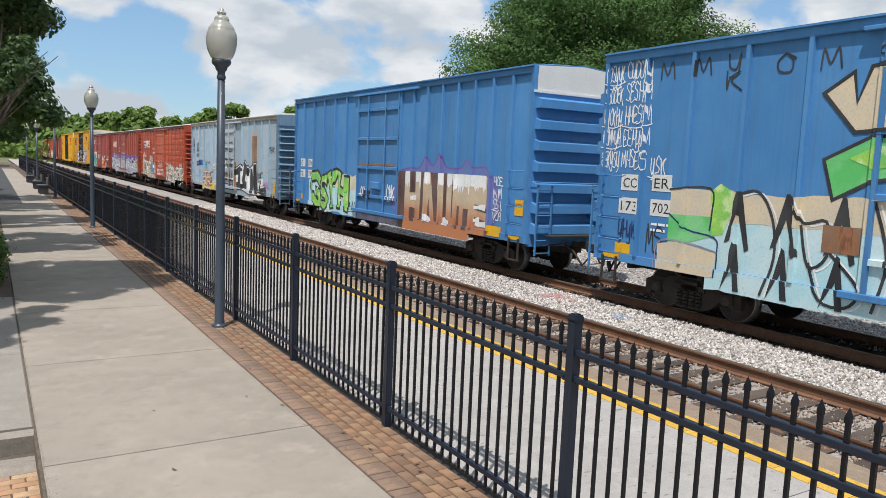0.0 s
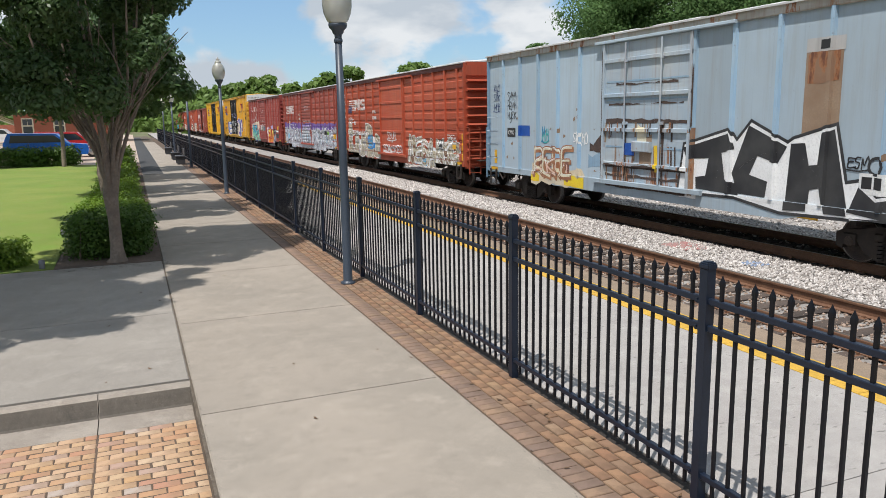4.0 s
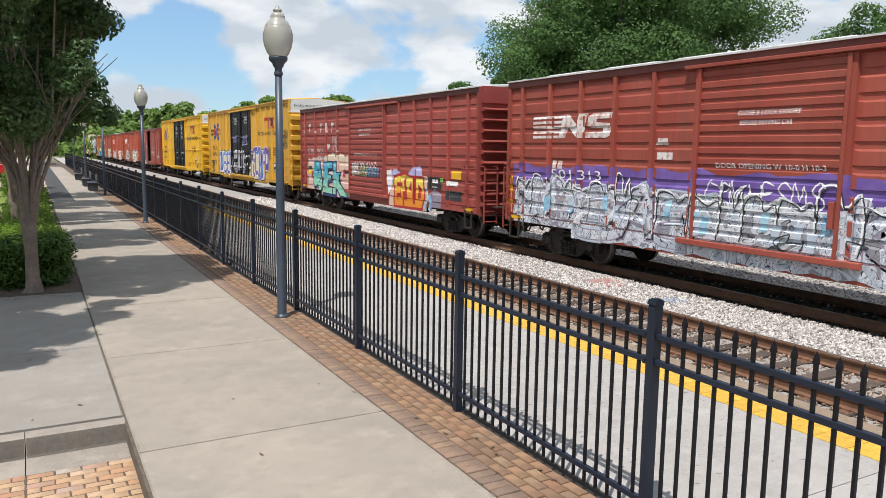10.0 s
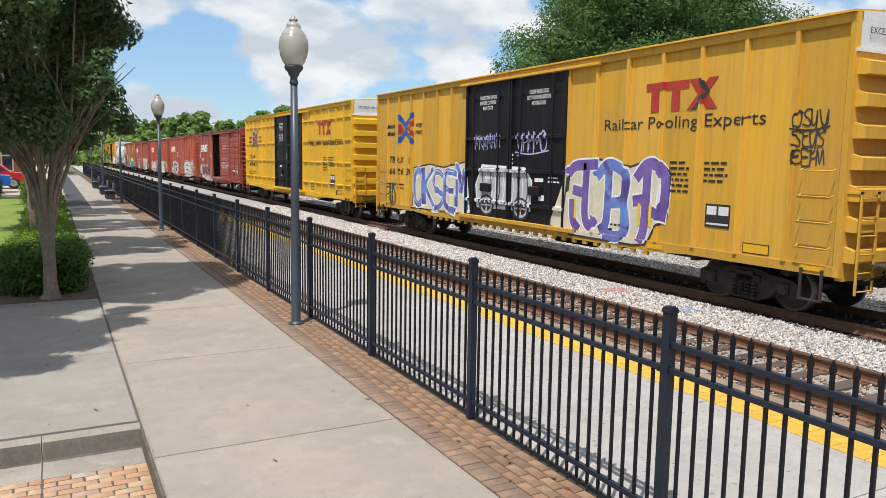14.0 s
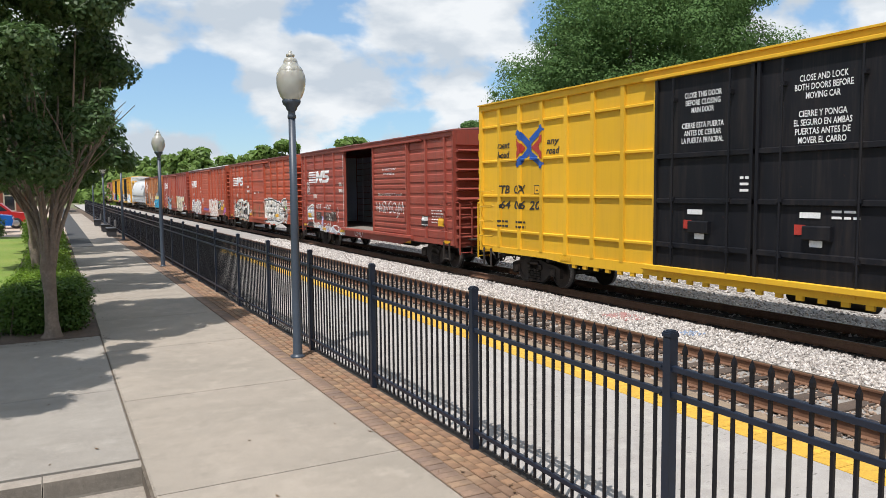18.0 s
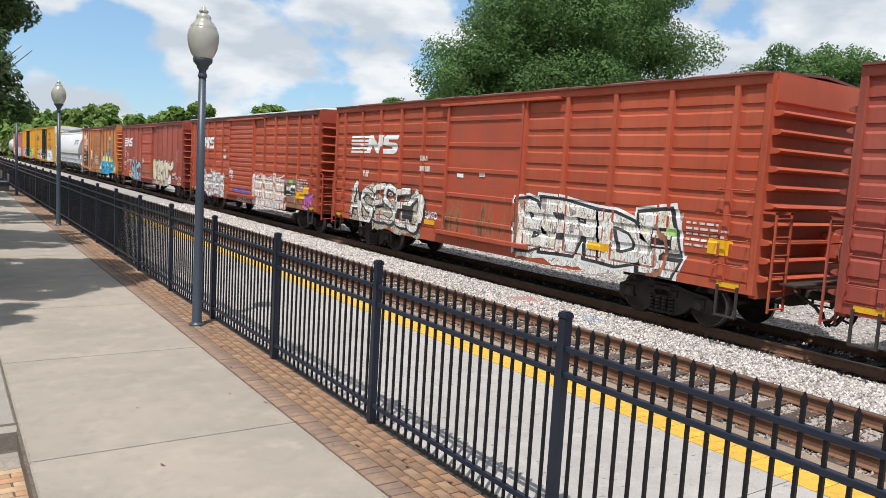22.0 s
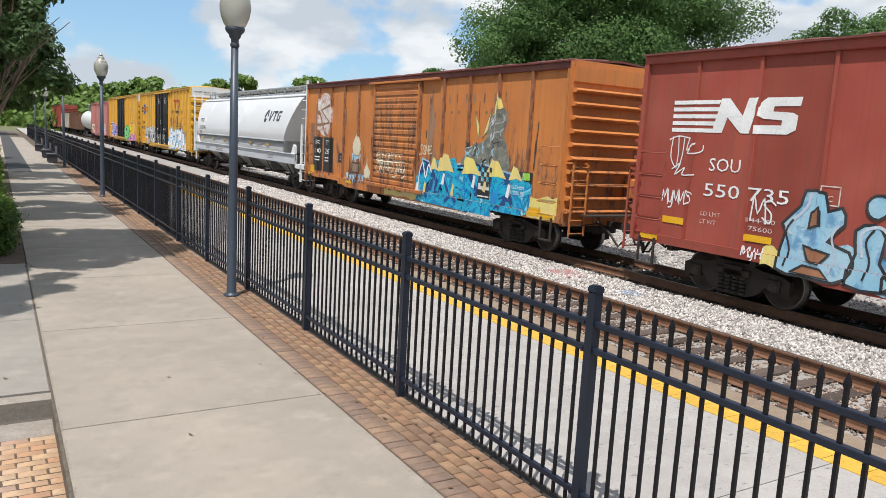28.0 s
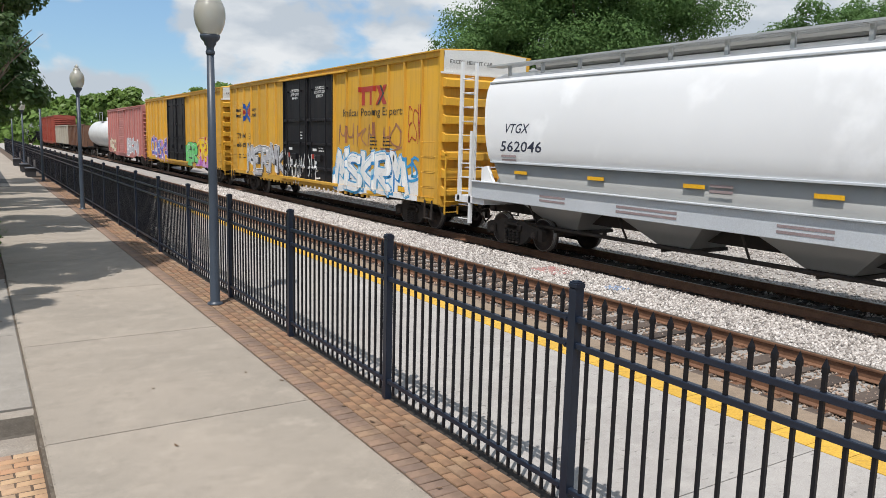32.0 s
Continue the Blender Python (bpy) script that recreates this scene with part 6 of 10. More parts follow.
BROWN_RUST = plain("brown_rust_panel", (0.235, 0.14, 0.085), (0.33, 0.235, 0.16), 0.8, 0, 1.3, 30, 0.2)
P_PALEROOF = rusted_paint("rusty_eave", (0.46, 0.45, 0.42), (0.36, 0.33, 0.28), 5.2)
for mt in (P_BLACKDOOR,):
    mt.node_tree.nodes["Principled BSDF"].inputs["Specular IOR Level"].default_value = 0.2


# ---- paint on the cars ----
def spray(name, a, b, c=None, scale=1.3, low=None, zr=(1.0, 1.9)):
    """Spray paint: two or three colours that fade into each other, or into another one below."""
    m, n, l, p = nodes_of(name)
    v = mapped(n, l)
    col = mixc(n, l, ramp(n, l, noise_node(n, l, v, scale, 3), 0.4, 0.6), a, b)
    if c:
        col = mixc(n, l, ramp(n, l, noise_node(n, l, v, scale * 2.3, 3), 0.52, 0.62), col, c)
    if low:
        sep, ad = n.new("ShaderNodeSeparateXYZ"), n.new("ShaderNodeMath")
        ad.operation = "MULTIPLY_ADD"
        l.new(v, sep.inputs[0])
        l.new(noise_node(n, l, v, 3, 3), ad.inputs[0])
        ad.inputs[1].default_value = 0.5
        l.new(sep.outputs["Z"], ad.inputs[2])
        col = mixc(n, l, ramp(n, l, ad.outputs[0], zr[0] + 0.25, zr[1] + 0.25), low, col)
    col = mixc(n, l, ramp(n, l, noise_node(n, l, v, 24, 4, 0.7), 0.5, 0.95), col, tuple(0.6 * x for x in b))
    l.new(col, p.inputs["Base Color"])
    p.inputs["Roughness"].default_value = 0.55
    return m


S_WHITE = spray("spray_white", (0.84, 0.84, 0.83), (0.74, 0.74, 0.73))
S_BLACK = spray("spray_black", (0.025, 0.025, 0.028), (0.05, 0.05, 0.05))
S_GREEN = spray("spray_green", (0.32, 0.62, 0.10), (0.18, 0.50, 0.12), (0.55, 0.72, 0.30))
S_LEAF = spray("spray_leaf_green", (0.10, 0.50, 0.13), (0.22, 0.58, 0.25))
S_CYAN = spray("spray_pale_cyan", (0.42, 0.66, 0.70), (0.55, 0.70, 0.72))
S_BEIGE = spray("spray_beige", (0.66, 0.55, 0.38), (0.60, 0.52, 0.40))
S_BROWN = spray("spray_brown", (0.30, 0.13, 0.07), (0.42, 0.20, 0.10), (0.20, 0.09, 0.08))
S_PURPLE = spray("spray_purple", (0.13, 0.07, 0.28), (0.20, 0.12, 0.38))
S_SILVER = spray("spray_silver", (0.50, 0.50, 0.53), (0.40, 0.40, 0.43), (0.60, 0.61, 0.64), 2.2)
S_HAUTE = spray("spray_tan_fade", (0.58, 0.47, 0.33), (0.52, 0.41, 0.29), None, 1.3, (0.50, 0.19, 0.08), (1.15, 1.75))
S_SEA = spray("spray_sea_fade", (0.04, 0.34, 0.42), (0.10, 0.46, 0.54), None, 1.6, (0.30, 0.62, 0.42), (1.2, 1.7))
S_FLAME = spray("spray_flame_fade", (0.82, 0.66, 0.12), (0.80, 0.58, 0.08), None, 1.2, (0.78, 0.26, 0.02), (1.15, 1.6))
S_UMBER = spray("spray_umber", (0.10, 0.06, 0.055), (0.15, 0.09, 0.08))
S_HAZE = spray("spray_purple_haze", (0.16, 0.17, 0.42), (0.12, 0.20, 0.44))
S_LILAC = spray("spray_lilac", (0.48, 0.44, 0.66), (0.40, 0.42, 0.70))
S_ICE = spray("spray_ice", (0.55, 0.62, 0.70), (0.46, 0.52, 0.60))
S_DUSKY = spray("spray_dusky", (0.26, 0.22, 0.28), (0.36, 0.33, 0.38))
S_TEAL = spray("spray_teal", (0.05, 0.38, 0.42), (0.10, 0.50, 0.38), (0.02, 0.22, 0.42))
S_PINK = spray("spray_pink", (0.72, 0.44, 0.36), (0.70, 0.52, 0.40))
S_NAVY = spray("spray_navy", (0.01, 0.03, 0.10), (0.02, 0.04, 0.14))
S_RED = spray("spray_red", (0.36, 0.02, 0.03), (0.45, 0.03, 0.03))
S_MAGENTA = spray("spray_magenta", (0.40, 0.08, 0.45), (0.62, 0.35, 0.62))
S_CREAM = spray("spray_cream", (0.70, 0.64, 0.48), (0.62, 0.56, 0.42))
S_SKY = spray("spray_sky", (0.28, 0.52, 0.66), (0.40, 0.60, 0.70), (0.14, 0.32, 0.52))
S_BLUE = spray("spray_blue", (0.03, 0.22, 0.55), (0.05, 0.36, 0.62))
S_AZURE = spray("spray_azure", (0.015, 0.32, 0.54), (0.03, 0.40, 0.60), None, 1.6)
S_YELLOW = spray("spray_yellow", (0.78, 0.66, 0.20), (0.72, 0.58, 0.25))
S_GREYROCK = spray("spray_rock", (0.20, 0.21, 0.17), (0.12, 0.13, 0.12), (0.30, 0.27, 0.22), 3.0)
S_VIOLET = spray("spray_violet", (0.12, 0.13, 0.42), (0.16, 0.30, 0.62), (0.10, 0.06, 0.24), 0.9)
S_LEMON = spray("spray_lemon", (0.8, 0.6, 0.03), (0.75, 0.5, 0.03))


def spray_mix(name, colours, line, scale=1.6, stretch=(1, 1, 1), thick=0.05, rings=7.0):
    """Layered spray paint: hard-edged patches of several colours under a scrawl of thin lines."""
    m, n, l, p = nodes_of(name)
    v = mapped(n, l, stretch)
    t = n.new("ShaderNodeTexNoise")
    t.inputs["Scale"].default_value, t.inputs["Detail"].default_value, t.inputs["Distortion"].default_value = scale, 3, 1.2
    l.new(v, t.inputs["Vector"])
    r = n.new("ShaderNodeValToRGB")
    r.color_ramp.interpolation = "CONSTANT"
    els = r.color_ramp.elements
    els[0].color, els[1].color, els[1].position = (*colours[0], 1), (*colours[-1], 1), 0.64
    for i, c in enumerate(colours[1:-1]):
        els.new(0.36 + 0.28 * (i + 0.5) / (len(colours) - 2)).color = (*c, 1)
    l.new(t.outputs["Fac"], r.inputs["Fac"])
    t2 = n.new("ShaderNodeTexNoise")
    t2.inputs["Scale"].default_value, t2.inputs["Detail"].default_value, t2.inputs["Distortion"].default_value = scale * 0.8, 2, 1.6
    l.new(mapped(n, l, tuple(1.3 * k for k in stretch)), t2.inputs["Vector"])
    last = t2.outputs["Fac"]
    for op, val in (("MULTIPLY", rings), ("FRACT", 0), ("SUBTRACT", 0.5), ("ABSOLUTE", 0), ("LESS_THAN", thick)):
        k = n.new("ShaderNodeMath")
        k.operation = op
        k.inputs[1].default_value = val
        l.new(last, k.inputs[0])
        last = k.outputs[0]
    c = mixc(n, l, last, r.outputs["Color"], line)
    grime = noise_node(n, l, mapped(n, l, (6, 6, 0.8)), 2.2, 6, 0.7)
    c = mixc(n, l, ramp(n, l, grime, 0.52, 0.95), c, (0.16, 0.13, 0.11))
    l.new(c, p.inputs["Base Color"])
    p.inputs["Roughness"].default_value = 0.6
    p.inputs["Specular IOR Level"].default_value = 0.3
    return m


M_SILVER = spray_mix("mixed_silver", [(0.30, 0.30, 0.33), (0.56, 0.57, 0.61), (0.66, 0.68, 0.72), (0.42, 0.47, 0.52), (0.60, 0.60, 0.63), (0.26, 0.25, 0.27)], (0.05, 0.05, 0.055), 1.6, (1, 1, 1.2), 0.05)
M_WHITE = spray_mix("mixed_white", [(0.36, 0.31, 0.28), (0.80, 0.79, 0.75), (0.68, 0.63, 0.52), (0.84, 0.84, 0.82), (0.60, 0.60, 0.60), (0.74, 0.70, 0.60)], (0.16, 0.12, 0.11), 1.7, (1.6, 1.6, 0.9), 0.05)
M_SCRATCH = spray_mix("scratched_white", [(0.42, 0.17, 0.11), (0.80, 0.78, 0.73), (0.66, 0.54, 0.44), (0.82, 0.81, 0.78), (0.48, 0.38, 0.34), (0.76, 0.68, 0.58)], (0.33, 0.12, 0.08), 1.6, (3.2, 3.2, 0.7), 0.06)
M_SAGE = spray_mix("mixed_sage", [(0.22, 0.12, 0.08), (0.42, 0.40, 0.31), (0.54, 0.48, 0.36), (0.32, 0.31, 0.27), (0.66, 0.62, 0.53), (0.38, 0.28, 0.19)], (0.10, 0.06, 0.05), 1.7, (1.2, 1.2, 1), 0.05)
M_AZURE = spray_mix("mixed_azure", [(0.02, 0.07, 0.22), (0.01, 0.33, 0.56), (0.02, 0.42, 0.62), (0.01, 0.24, 0.50), (0.05, 0.50, 0.66), (0.30, 0.62, 0.72)], (0.01, 0.03, 0.10), 1.2, (1, 1, 1), 0.03, 5.0)
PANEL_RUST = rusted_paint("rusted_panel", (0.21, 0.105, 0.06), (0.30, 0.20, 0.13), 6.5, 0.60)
MARK_RED = plain("mark_red", (0.50, 0.045, 0.03), None, 0.5, 0, 1.5, 30, 0)
MARK_BLUE = plain("mark_blue", (0.02, 0.10, 0.42), None, 0.5, 0, 1.5, 30, 0)
FADED = spray("faded_white_mark", (0.62, 0.50, 0.46), (0.70, 0.66, 0.64), (0.45, 0.25, 0.2), 3.0)


def stamp(c, u, z, w, h, mat, n, seed=0):
    """Data lines too small to read: short bars."""
    rg = random.Random(seed)
    for i in range(n):
        zz = z - i * h * 1.7
        x = u
        while x < u + w * rg.uniform(0.75, 1.0):
            k = rg.uniform(0.08, 0.22)
            c.rect(x, min(x + k, u + w), zz, zz + h * 0.7, mat, 3)
            x += k + 0.04


def data_panel(c, u, z, s=0.5):
    c.rect(u, u + s, z, z + s * 0.75, BLACK, 4)
    c.rect(u + s * 0.06, u + s * 0.46, z + s * 0.4, z + s * 0.68, WHITE, 5)
    c.rect(u + s * 0.54, u + s * 0.94, z + s * 0.4, z + s * 0.68, WHITE, 5)
    c.rect(u + s * 0.06, u + s * 0.94, z + s * 0.08, z + s * 0.14, WHITE, 5)


def horse_mark(c, u, z, w, h, mat):
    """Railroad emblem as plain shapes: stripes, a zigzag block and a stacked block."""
    for i in range(5):
        c.poly([(u, z + h * i * 0.21), (u + w * 0.40, z + h * i * 0.21), (u + w * 0.42, z + h * (i * 0.21 + 0.12)), (u, z + h * (i * 0.21 + 0.12))], mat, 2)
    a = u + w * 0.36
    k = w * 0.30
    c.poly([(a, z), (a + k * 0.28, z), (a + k * 0.40, z + h * 0.45), (a + k * 0.78, z), (a + k * 1.0, z), (a + k * 1.2, z + h), (a + k * 0.92, z + h), (a + k * 0.80, z + h * 0.5), (a + k * 0.42, z + h), (a + k * 0.2, z + h)], mat, 3)
    b = u + w * 0.70
    k = w * 0.30
    c.poly([(b, z), (b + k * 0.8, z), (b + k, z + h * 0.12), (b + k * 1.02, z + h * 0.5), (b + k * 0.9, z + h * 0.58), (b + k * 0.42, z + h * 0.62), (b + k * 0.44, z + h * 0.76), (b + k * 1.05, z + h * 0.76),
            (b + k * 1.08, z + h), (b + k * 0.25, z + h), (b + k * 0.1, z + h * 0.86), (b + k * 0.06, z + h * 0.5), (b + k * 0.2, z + h * 0.42), (b + k * 0.66, z + h * 0.38), (b + k * 0.65, z + h * 0.24), (b, z + h * 0.24)], mat, 3)


def cross_mark(c, u, z, w, h):
    """Emblem of four bent arrows, red and blue."""
    at = lambda pts: [(u + a * w, z + b * h) for a, b in pts]
    c.curve(at([(0.04, 0.97), (0.4, 0.66), (0.50, 0.5), (0.4, 0.34), (0.04, 0.03)]), 0.155 * w, MARK_BLUE, 4)
    c.poly(at([(0.0, 0.80), (0.36, 0.5), (0.0, 0.20), (0.0, 0.42), (0.12, 0.5), (0.0, 0.58)]), MARK_RED, 5)
    c.poly(at([(1.0, 0.84), (0.56, 0.5), (1.0, 0.16), (1.0, 0.36), (0.82, 0.5), (1.0, 0.64)]), MARK_RED, 5)
    c.stroke(at([(0.96, 1.0), (0.56, 0.70)]), 0.14 * w, MARK_BLUE, 4)
    c.stroke(at([(0.96, 0.0), (0.56, 0.30)]), 0.14 * w, MARK_BLUE, 4)


def pool_mark(c, u, z, w, h):
    """Emblem of a barred top with two stems and a crossed arrow."""
    c.rect(u, u + w * 0.62, z + h * 0.72, z + h, MARK_RED, 3)
    c.rect(u + w * 0.08, u + w * 0.20, z, z + h * 0.73, MARK_RED, 3)
    c.rect(u + w * 0.38, u + w * 0.50, z, z + h * 0.73, MARK_RED, 3)
    c.poly([(u + w * 0.62, z + h), (u + w * 0.74, z + h), (u + w * 1.0, z), (u + w * 0.86, z)], MARK_RED, 4)
    c.poly([(u + w * 0.88, z + h), (u + w * 1.0, z + h), (u + w * 0.72, z), (u + w * 0.60, z)], MARK_RED, 4)
    c.poly([(u + w * 0.74, z + h), (u + w * 0.80, z + h), (u + w * 0.90, z + h * 0.55), (u + w * 0.72, z), (u + w * 0.66, z), (u + w * 0.84, z + h * 0.55)], S_BLACK, 5)


def art(name, label):
    def keep(fn):
        return (name, label, fn)
    return keep


def number_panel(t, u, z, w):
    @art("number_panel", "black characters on a white square")
    def f(c):
        c.rect(u, u + w, z, z + 0.33, WHITE, 2)
        c.text(t, u + 0.06, z + 0.06, 0.21, BLACK, w - 0.12)
    return f


A1_PANELS = [number_panel(*r) for r in (("CO", 0.61, 2.38, 0.54), ("ER", 1.46, 2.40, 0.50), ("173", 0.58, 1.90, 0.58), ("702", 1.45, 1.91, 0.54))]


@art("small_marks", "yellow plates and small white marks")
def a1_letters(c):
    stamp(c, 1.5, 1.72, 0.45, 0.07, S_WHITE, 2, 3)
    c.rect(0.55, 0.98, 1.06, 1.28, REFLECT, 3)


@art("graffiti", "white tags, pale cyan and beige outlined shapes")
def a1_paint(c):
    for i in range(5):
        c.scribble(0.06, 4.62 - 0.44 * i, 0.44, 0.34, S_WHITE, 100 + i, 5, 0.02)
        c.scribble(0.58, 4.66 - 0.46 * i, 0.70, 0.38, S_WHITE, 110 + i, 6, 0.02)
    c.scribble(1.38, 2.72, 0.40, 0.36, S_WHITE, 121, 3, 0.022)
    c.scribble(0.6, 1.42, 0.5, 0.35, S_NAVY, 122, 4, 0.03)
    c.scribble(1.4, 1.2, 0.42, 0.5, S_BLACK, 123, 2, 0.03)
    for u, z, k in ((1.5, 4.58, 0), (2.35, 4.58, 0), (3.02, 4.62, 4), (3.0, 4.3, 2), (4.0, 4.5, 3), (4.8, 4.5, 0), (5.7, 4.45, 1)):
        c.curve([(u + 0.34 * x, z + 0.32 * y) for x, y in TAG_SHAPES[k]], 0.032, S_BLACK)
    c.blob(1.96, 9.6, 0.68, 2.0, S_CYAN, 1, 0.05)
    c.blob(1.96, 9.6, 1.95, 2.47, S_BEIGE, 2, 0.04, 2)
    c.poly([(1.95, 1.98), (2.96, 2.0), (3.05, 1.66), (2.3, 1.42), (1.95, 1.46)], S_LEAF, 3)
    c.poly([(2.93, 2.02), (2.90, 2.46), (3.10, 2.62), (3.48, 2.42), (3.22, 1.7), (3.0, 1.66)], S_GREEN, 4)
    c.curve([(1.95, 1.99), (2.4, 1.72), (3.05, 1.62), (3.13, 1.35), (3.12, 0.9)], 0.03, S_NAVY, 5)
    c.curve([(1.93, 2.46), (2.88, 2.52), (2.95, 2.05), (2.93, 1.75)], 0.035, S_BLACK, 5)
    c.poly([(1.71, 1.38), (2.2, 1.46), (3.10, 1.34), (3.10, 0.9), (1.74, 0.68)], S_BEIGE, 4)
    c.curve([(1.71, 0.68), (1.70, 1.38), (2.3, 1.48), (3.12, 1.36)], 0.03, S_DUSKY, 5)
    for u in (3.42, 4.35, 5.3):
        c.poly([(u - 0.16, 1.56), (u + 0.07, 2.5), (u + 0.14, 2.5), (u + 0.36, 1.49), (u + 0.28, 1.44), (u + 0.10, 2.08), (u - 0.06, 1.6)], S_BLACK, 5)
        c.poly([(u - 0.14, 0.70), (u + 0.06, 1.60), (u + 0.12, 1.55), (u + 0.26, 0.72), (u + 0.14, 0.72), (u + 0.08, 1.15)], S_BLACK, 5)
    for pts in ([(3.5, 2.45), (3.9, 2.5), (4.2, 2.05), (4.28, 1.4), (4.1, 0.75)], [(4.5, 2.45), (4.75, 2.05), (5.15, 2.1), (5.2, 1.55), (4.9, 1.35), (4.72, 2.0)], [(5.25, 1.6), (5.75, 1.1), (5.6, 0.8), (5.15, 0.85), (4.9, 1.4)],
                [(5.9, 2.45), (6.15, 1.6), (6.0, 0.8)], [(6.2, 2.4), (6.45, 1.7), (6.6, 0.9), (6.95, 1.9), (7.2, 2.3), (7.4, 0.9)], [(7.6, 2.3), (8.4, 2.3), (8.3, 1.8), (7.8, 1.5), (8.5, 1.2), (8.6, 0.9)], [(8.9, 2.4), (8.8, 1.4), (9.3, 0.9)]):
        c.curve(pts, 0.05, S_BLACK, 5)
        c.curve([(a + 0.09, b - 0.03) for a, b in pts], 0.03, S_WHITE, 4)
    c.poly([(6.25, 2.3), (6.65, 1.3), (6.95, 1.95), (7.15, 2.25), (7.3, 1.3), (6.9, 0.9), (6.5, 0.9)], S_SKY, 3)
    arrow = [(4.9, 4.12), (5.36, 4.42), (5.44, 3.95), (5.62, 4.48), (6.9, 4.62), (6.9, 3.62), (5.45, 3.5)]
    c.shape(arrow, S_BEIGE, S_BLACK, 0.06, 2)
    green = [(5.0, 3.08), (5.75, 3.45), (6.9, 3.35), (6.9, 2.95), (5.75, 2.75), (5.2, 2.45)]
    c.shape(green, S_LEAF, S_BLACK, 0.055, 2)
    c.poly([(5.4, 3.1), (5.8, 3.3), (6.8, 3.22), (6.8, 3.05), (5.8, 2.95)], S_GREEN, 5)
    c.rect(5.1, 5.72, 1.62, 2.05, PANEL_RUST, 6)


A2_PANELS = [number_panel(*r) for r in (("CO", 0.62, 2.43, 0.52), ("ER", 1.48, 2.43, 0.50), ("173", 0.60, 1.98, 0.56), ("735", 1.45, 1.98, 0.54))]


@art("small_marks", "yellow plates and small white marks")
def a2_letters(c):
    c.rect(14.55, 15.2, 0.93, 1.2, REFLECT, 4)
    c.rect(15.75, 16.1, 1.55, 1.95, REFLECT, 4)
    c.rect(0.7, 1.1, 1.08, 1.28, REFLECT, 4)
    c.rect(7.0, 7.5, 1.45, 1.75, BLACK, 5)
    stamp(c, 7.05, 1.62, 0.4, 0.05, S_WHITE, 2, 4)


@art("graffiti", "lime green and brown-and-white block letters")
def a2_paint(c):
    c.blob(1.6, 6.35, 0.75, 1.9, S_CYAN, 5, 0.08)
    c.blob(3.5, 6.35, 1.7, 2.2, S_CREAM, 6, 0.06)
    c.piece("GSYH", 1.85, 5.6, 0.85, 2.3, S_GREEN, S_BLACK, None, 3, 0.1, 0.1)
    for i in range(16):
        rg = random.Random(300 + i)
        u, z = rg.uniform(1.9, 5.5), rg.uniform(0.95, 2.1)
        c.stroke([(u, z), (u + 0.06, z + 0.02)], 0.06, (S_LEAF, S_WHITE)[i % 2], 6)
    c.scribble(5.4, 0.95, 0.8, 0.3, S_NAVY, 33, 3, 0.025)
    hill = [(9.55, 2.35), (10.2, 2.6), (10.8, 2.62), (11.2, 2.98), (11.5, 2.72), (11.75, 2.78), (12.02, 3.12), (12.35, 2.7), (12.9, 2.66), (13.2, 2.68), (13.46, 2.9), (13.75, 2.7), (14.6, 2.6), (14.75, 1.2), (9.55, 0.9)]
    c.shape(hill, S_HAZE, S_PURPLE, 0.05, 1, 3)
    c.rect(9.6, 14.6, 0.68, 2.5, S_UMBER, 4)
    c.rect(9.92, 14.5, 0.68, 2.46, S_HAUTE, 5)
    for q in ([(10.38, 2.5), (10.62, 2.5), (10.62, 1.85), (10.38, 1.85)], [(10.38, 1.4), (10.62, 1.35), (10.62, 0.95), (10.36, 0.95)], [(10.95, 2.5), (11.26, 2.5), (11.02, 1.02), (10.9, 1.02)],
              [(11.52, 2.5), (12.0, 2.5), (11.98, 1.05), (11.80, 1.05)], [(11.34, 1.0), (11.44, 1.75), (11.56, 1.0)], [(12.28, 2.5), (12.46, 2.5), (12.46, 1.12), (12.28, 1.12)],
              [(12.74, 2.3), (12.86, 2.3), (12.86, 1.25), (12.74, 1.25)], [(13.05, 1.6), (13.16, 1.6), (13.14, 0.95), (13.0, 0.95)], [(13.36, 1.55), (13.62, 1.55), (13.58, 0.95), (13.36, 0.95)],
              [(13.95, 1.72), (14.5, 1.62), (14.5, 1.5), (13.95, 1.56)], [(13.95, 1.36), (14.5, 1.28), (14.5, 1.16), (13.95, 1.2)]):
        c.poly(q, S_UMBER, 6)
    for u0, u1 in ((9.95, 10.38), (10.62, 10.95), (11.28, 11.5), (12.0, 12.28), (12.48, 12.76), (12.86, 14.46)):
        c.drips(u0, u1, 2.5, 2.08, S_WHITE, int(u0 * 10), 7)
    for u0, u1, z in ((10.45, 10.7, 1.62), (11.15, 11.6, 1.02), (12.3, 12.62, 1.02), (13.9, 14.45, 1.56), (13.9, 14.2, 1.2), (14.0, 14.5, 1.12)):
        c.blob(u0, u1, z, z + 0.15, S_WHITE, int(u0 * 7), 0.06, 7)
    for i in range(4):
        c.scribble(14.8, 1.35 + 0.3 * i, 0.36, 0.24, S_WHITE, 40 + i, 3, 0.025)
    c.scribble(8.7, 1.5, 0.55, 0.5, S_WHITE, 46, 3, 0.05)
    c.scribble(6.7, 1.55, 0.5, 0.3, S_WHITE, 47, 3, 0.03)
    c.rect(6.45, 9.5, 0.72, 0.9, S_DUSKY, 1)
    c.rect(6.2, 9.2, 2.62, 2.7, PANEL_RUST, 3)


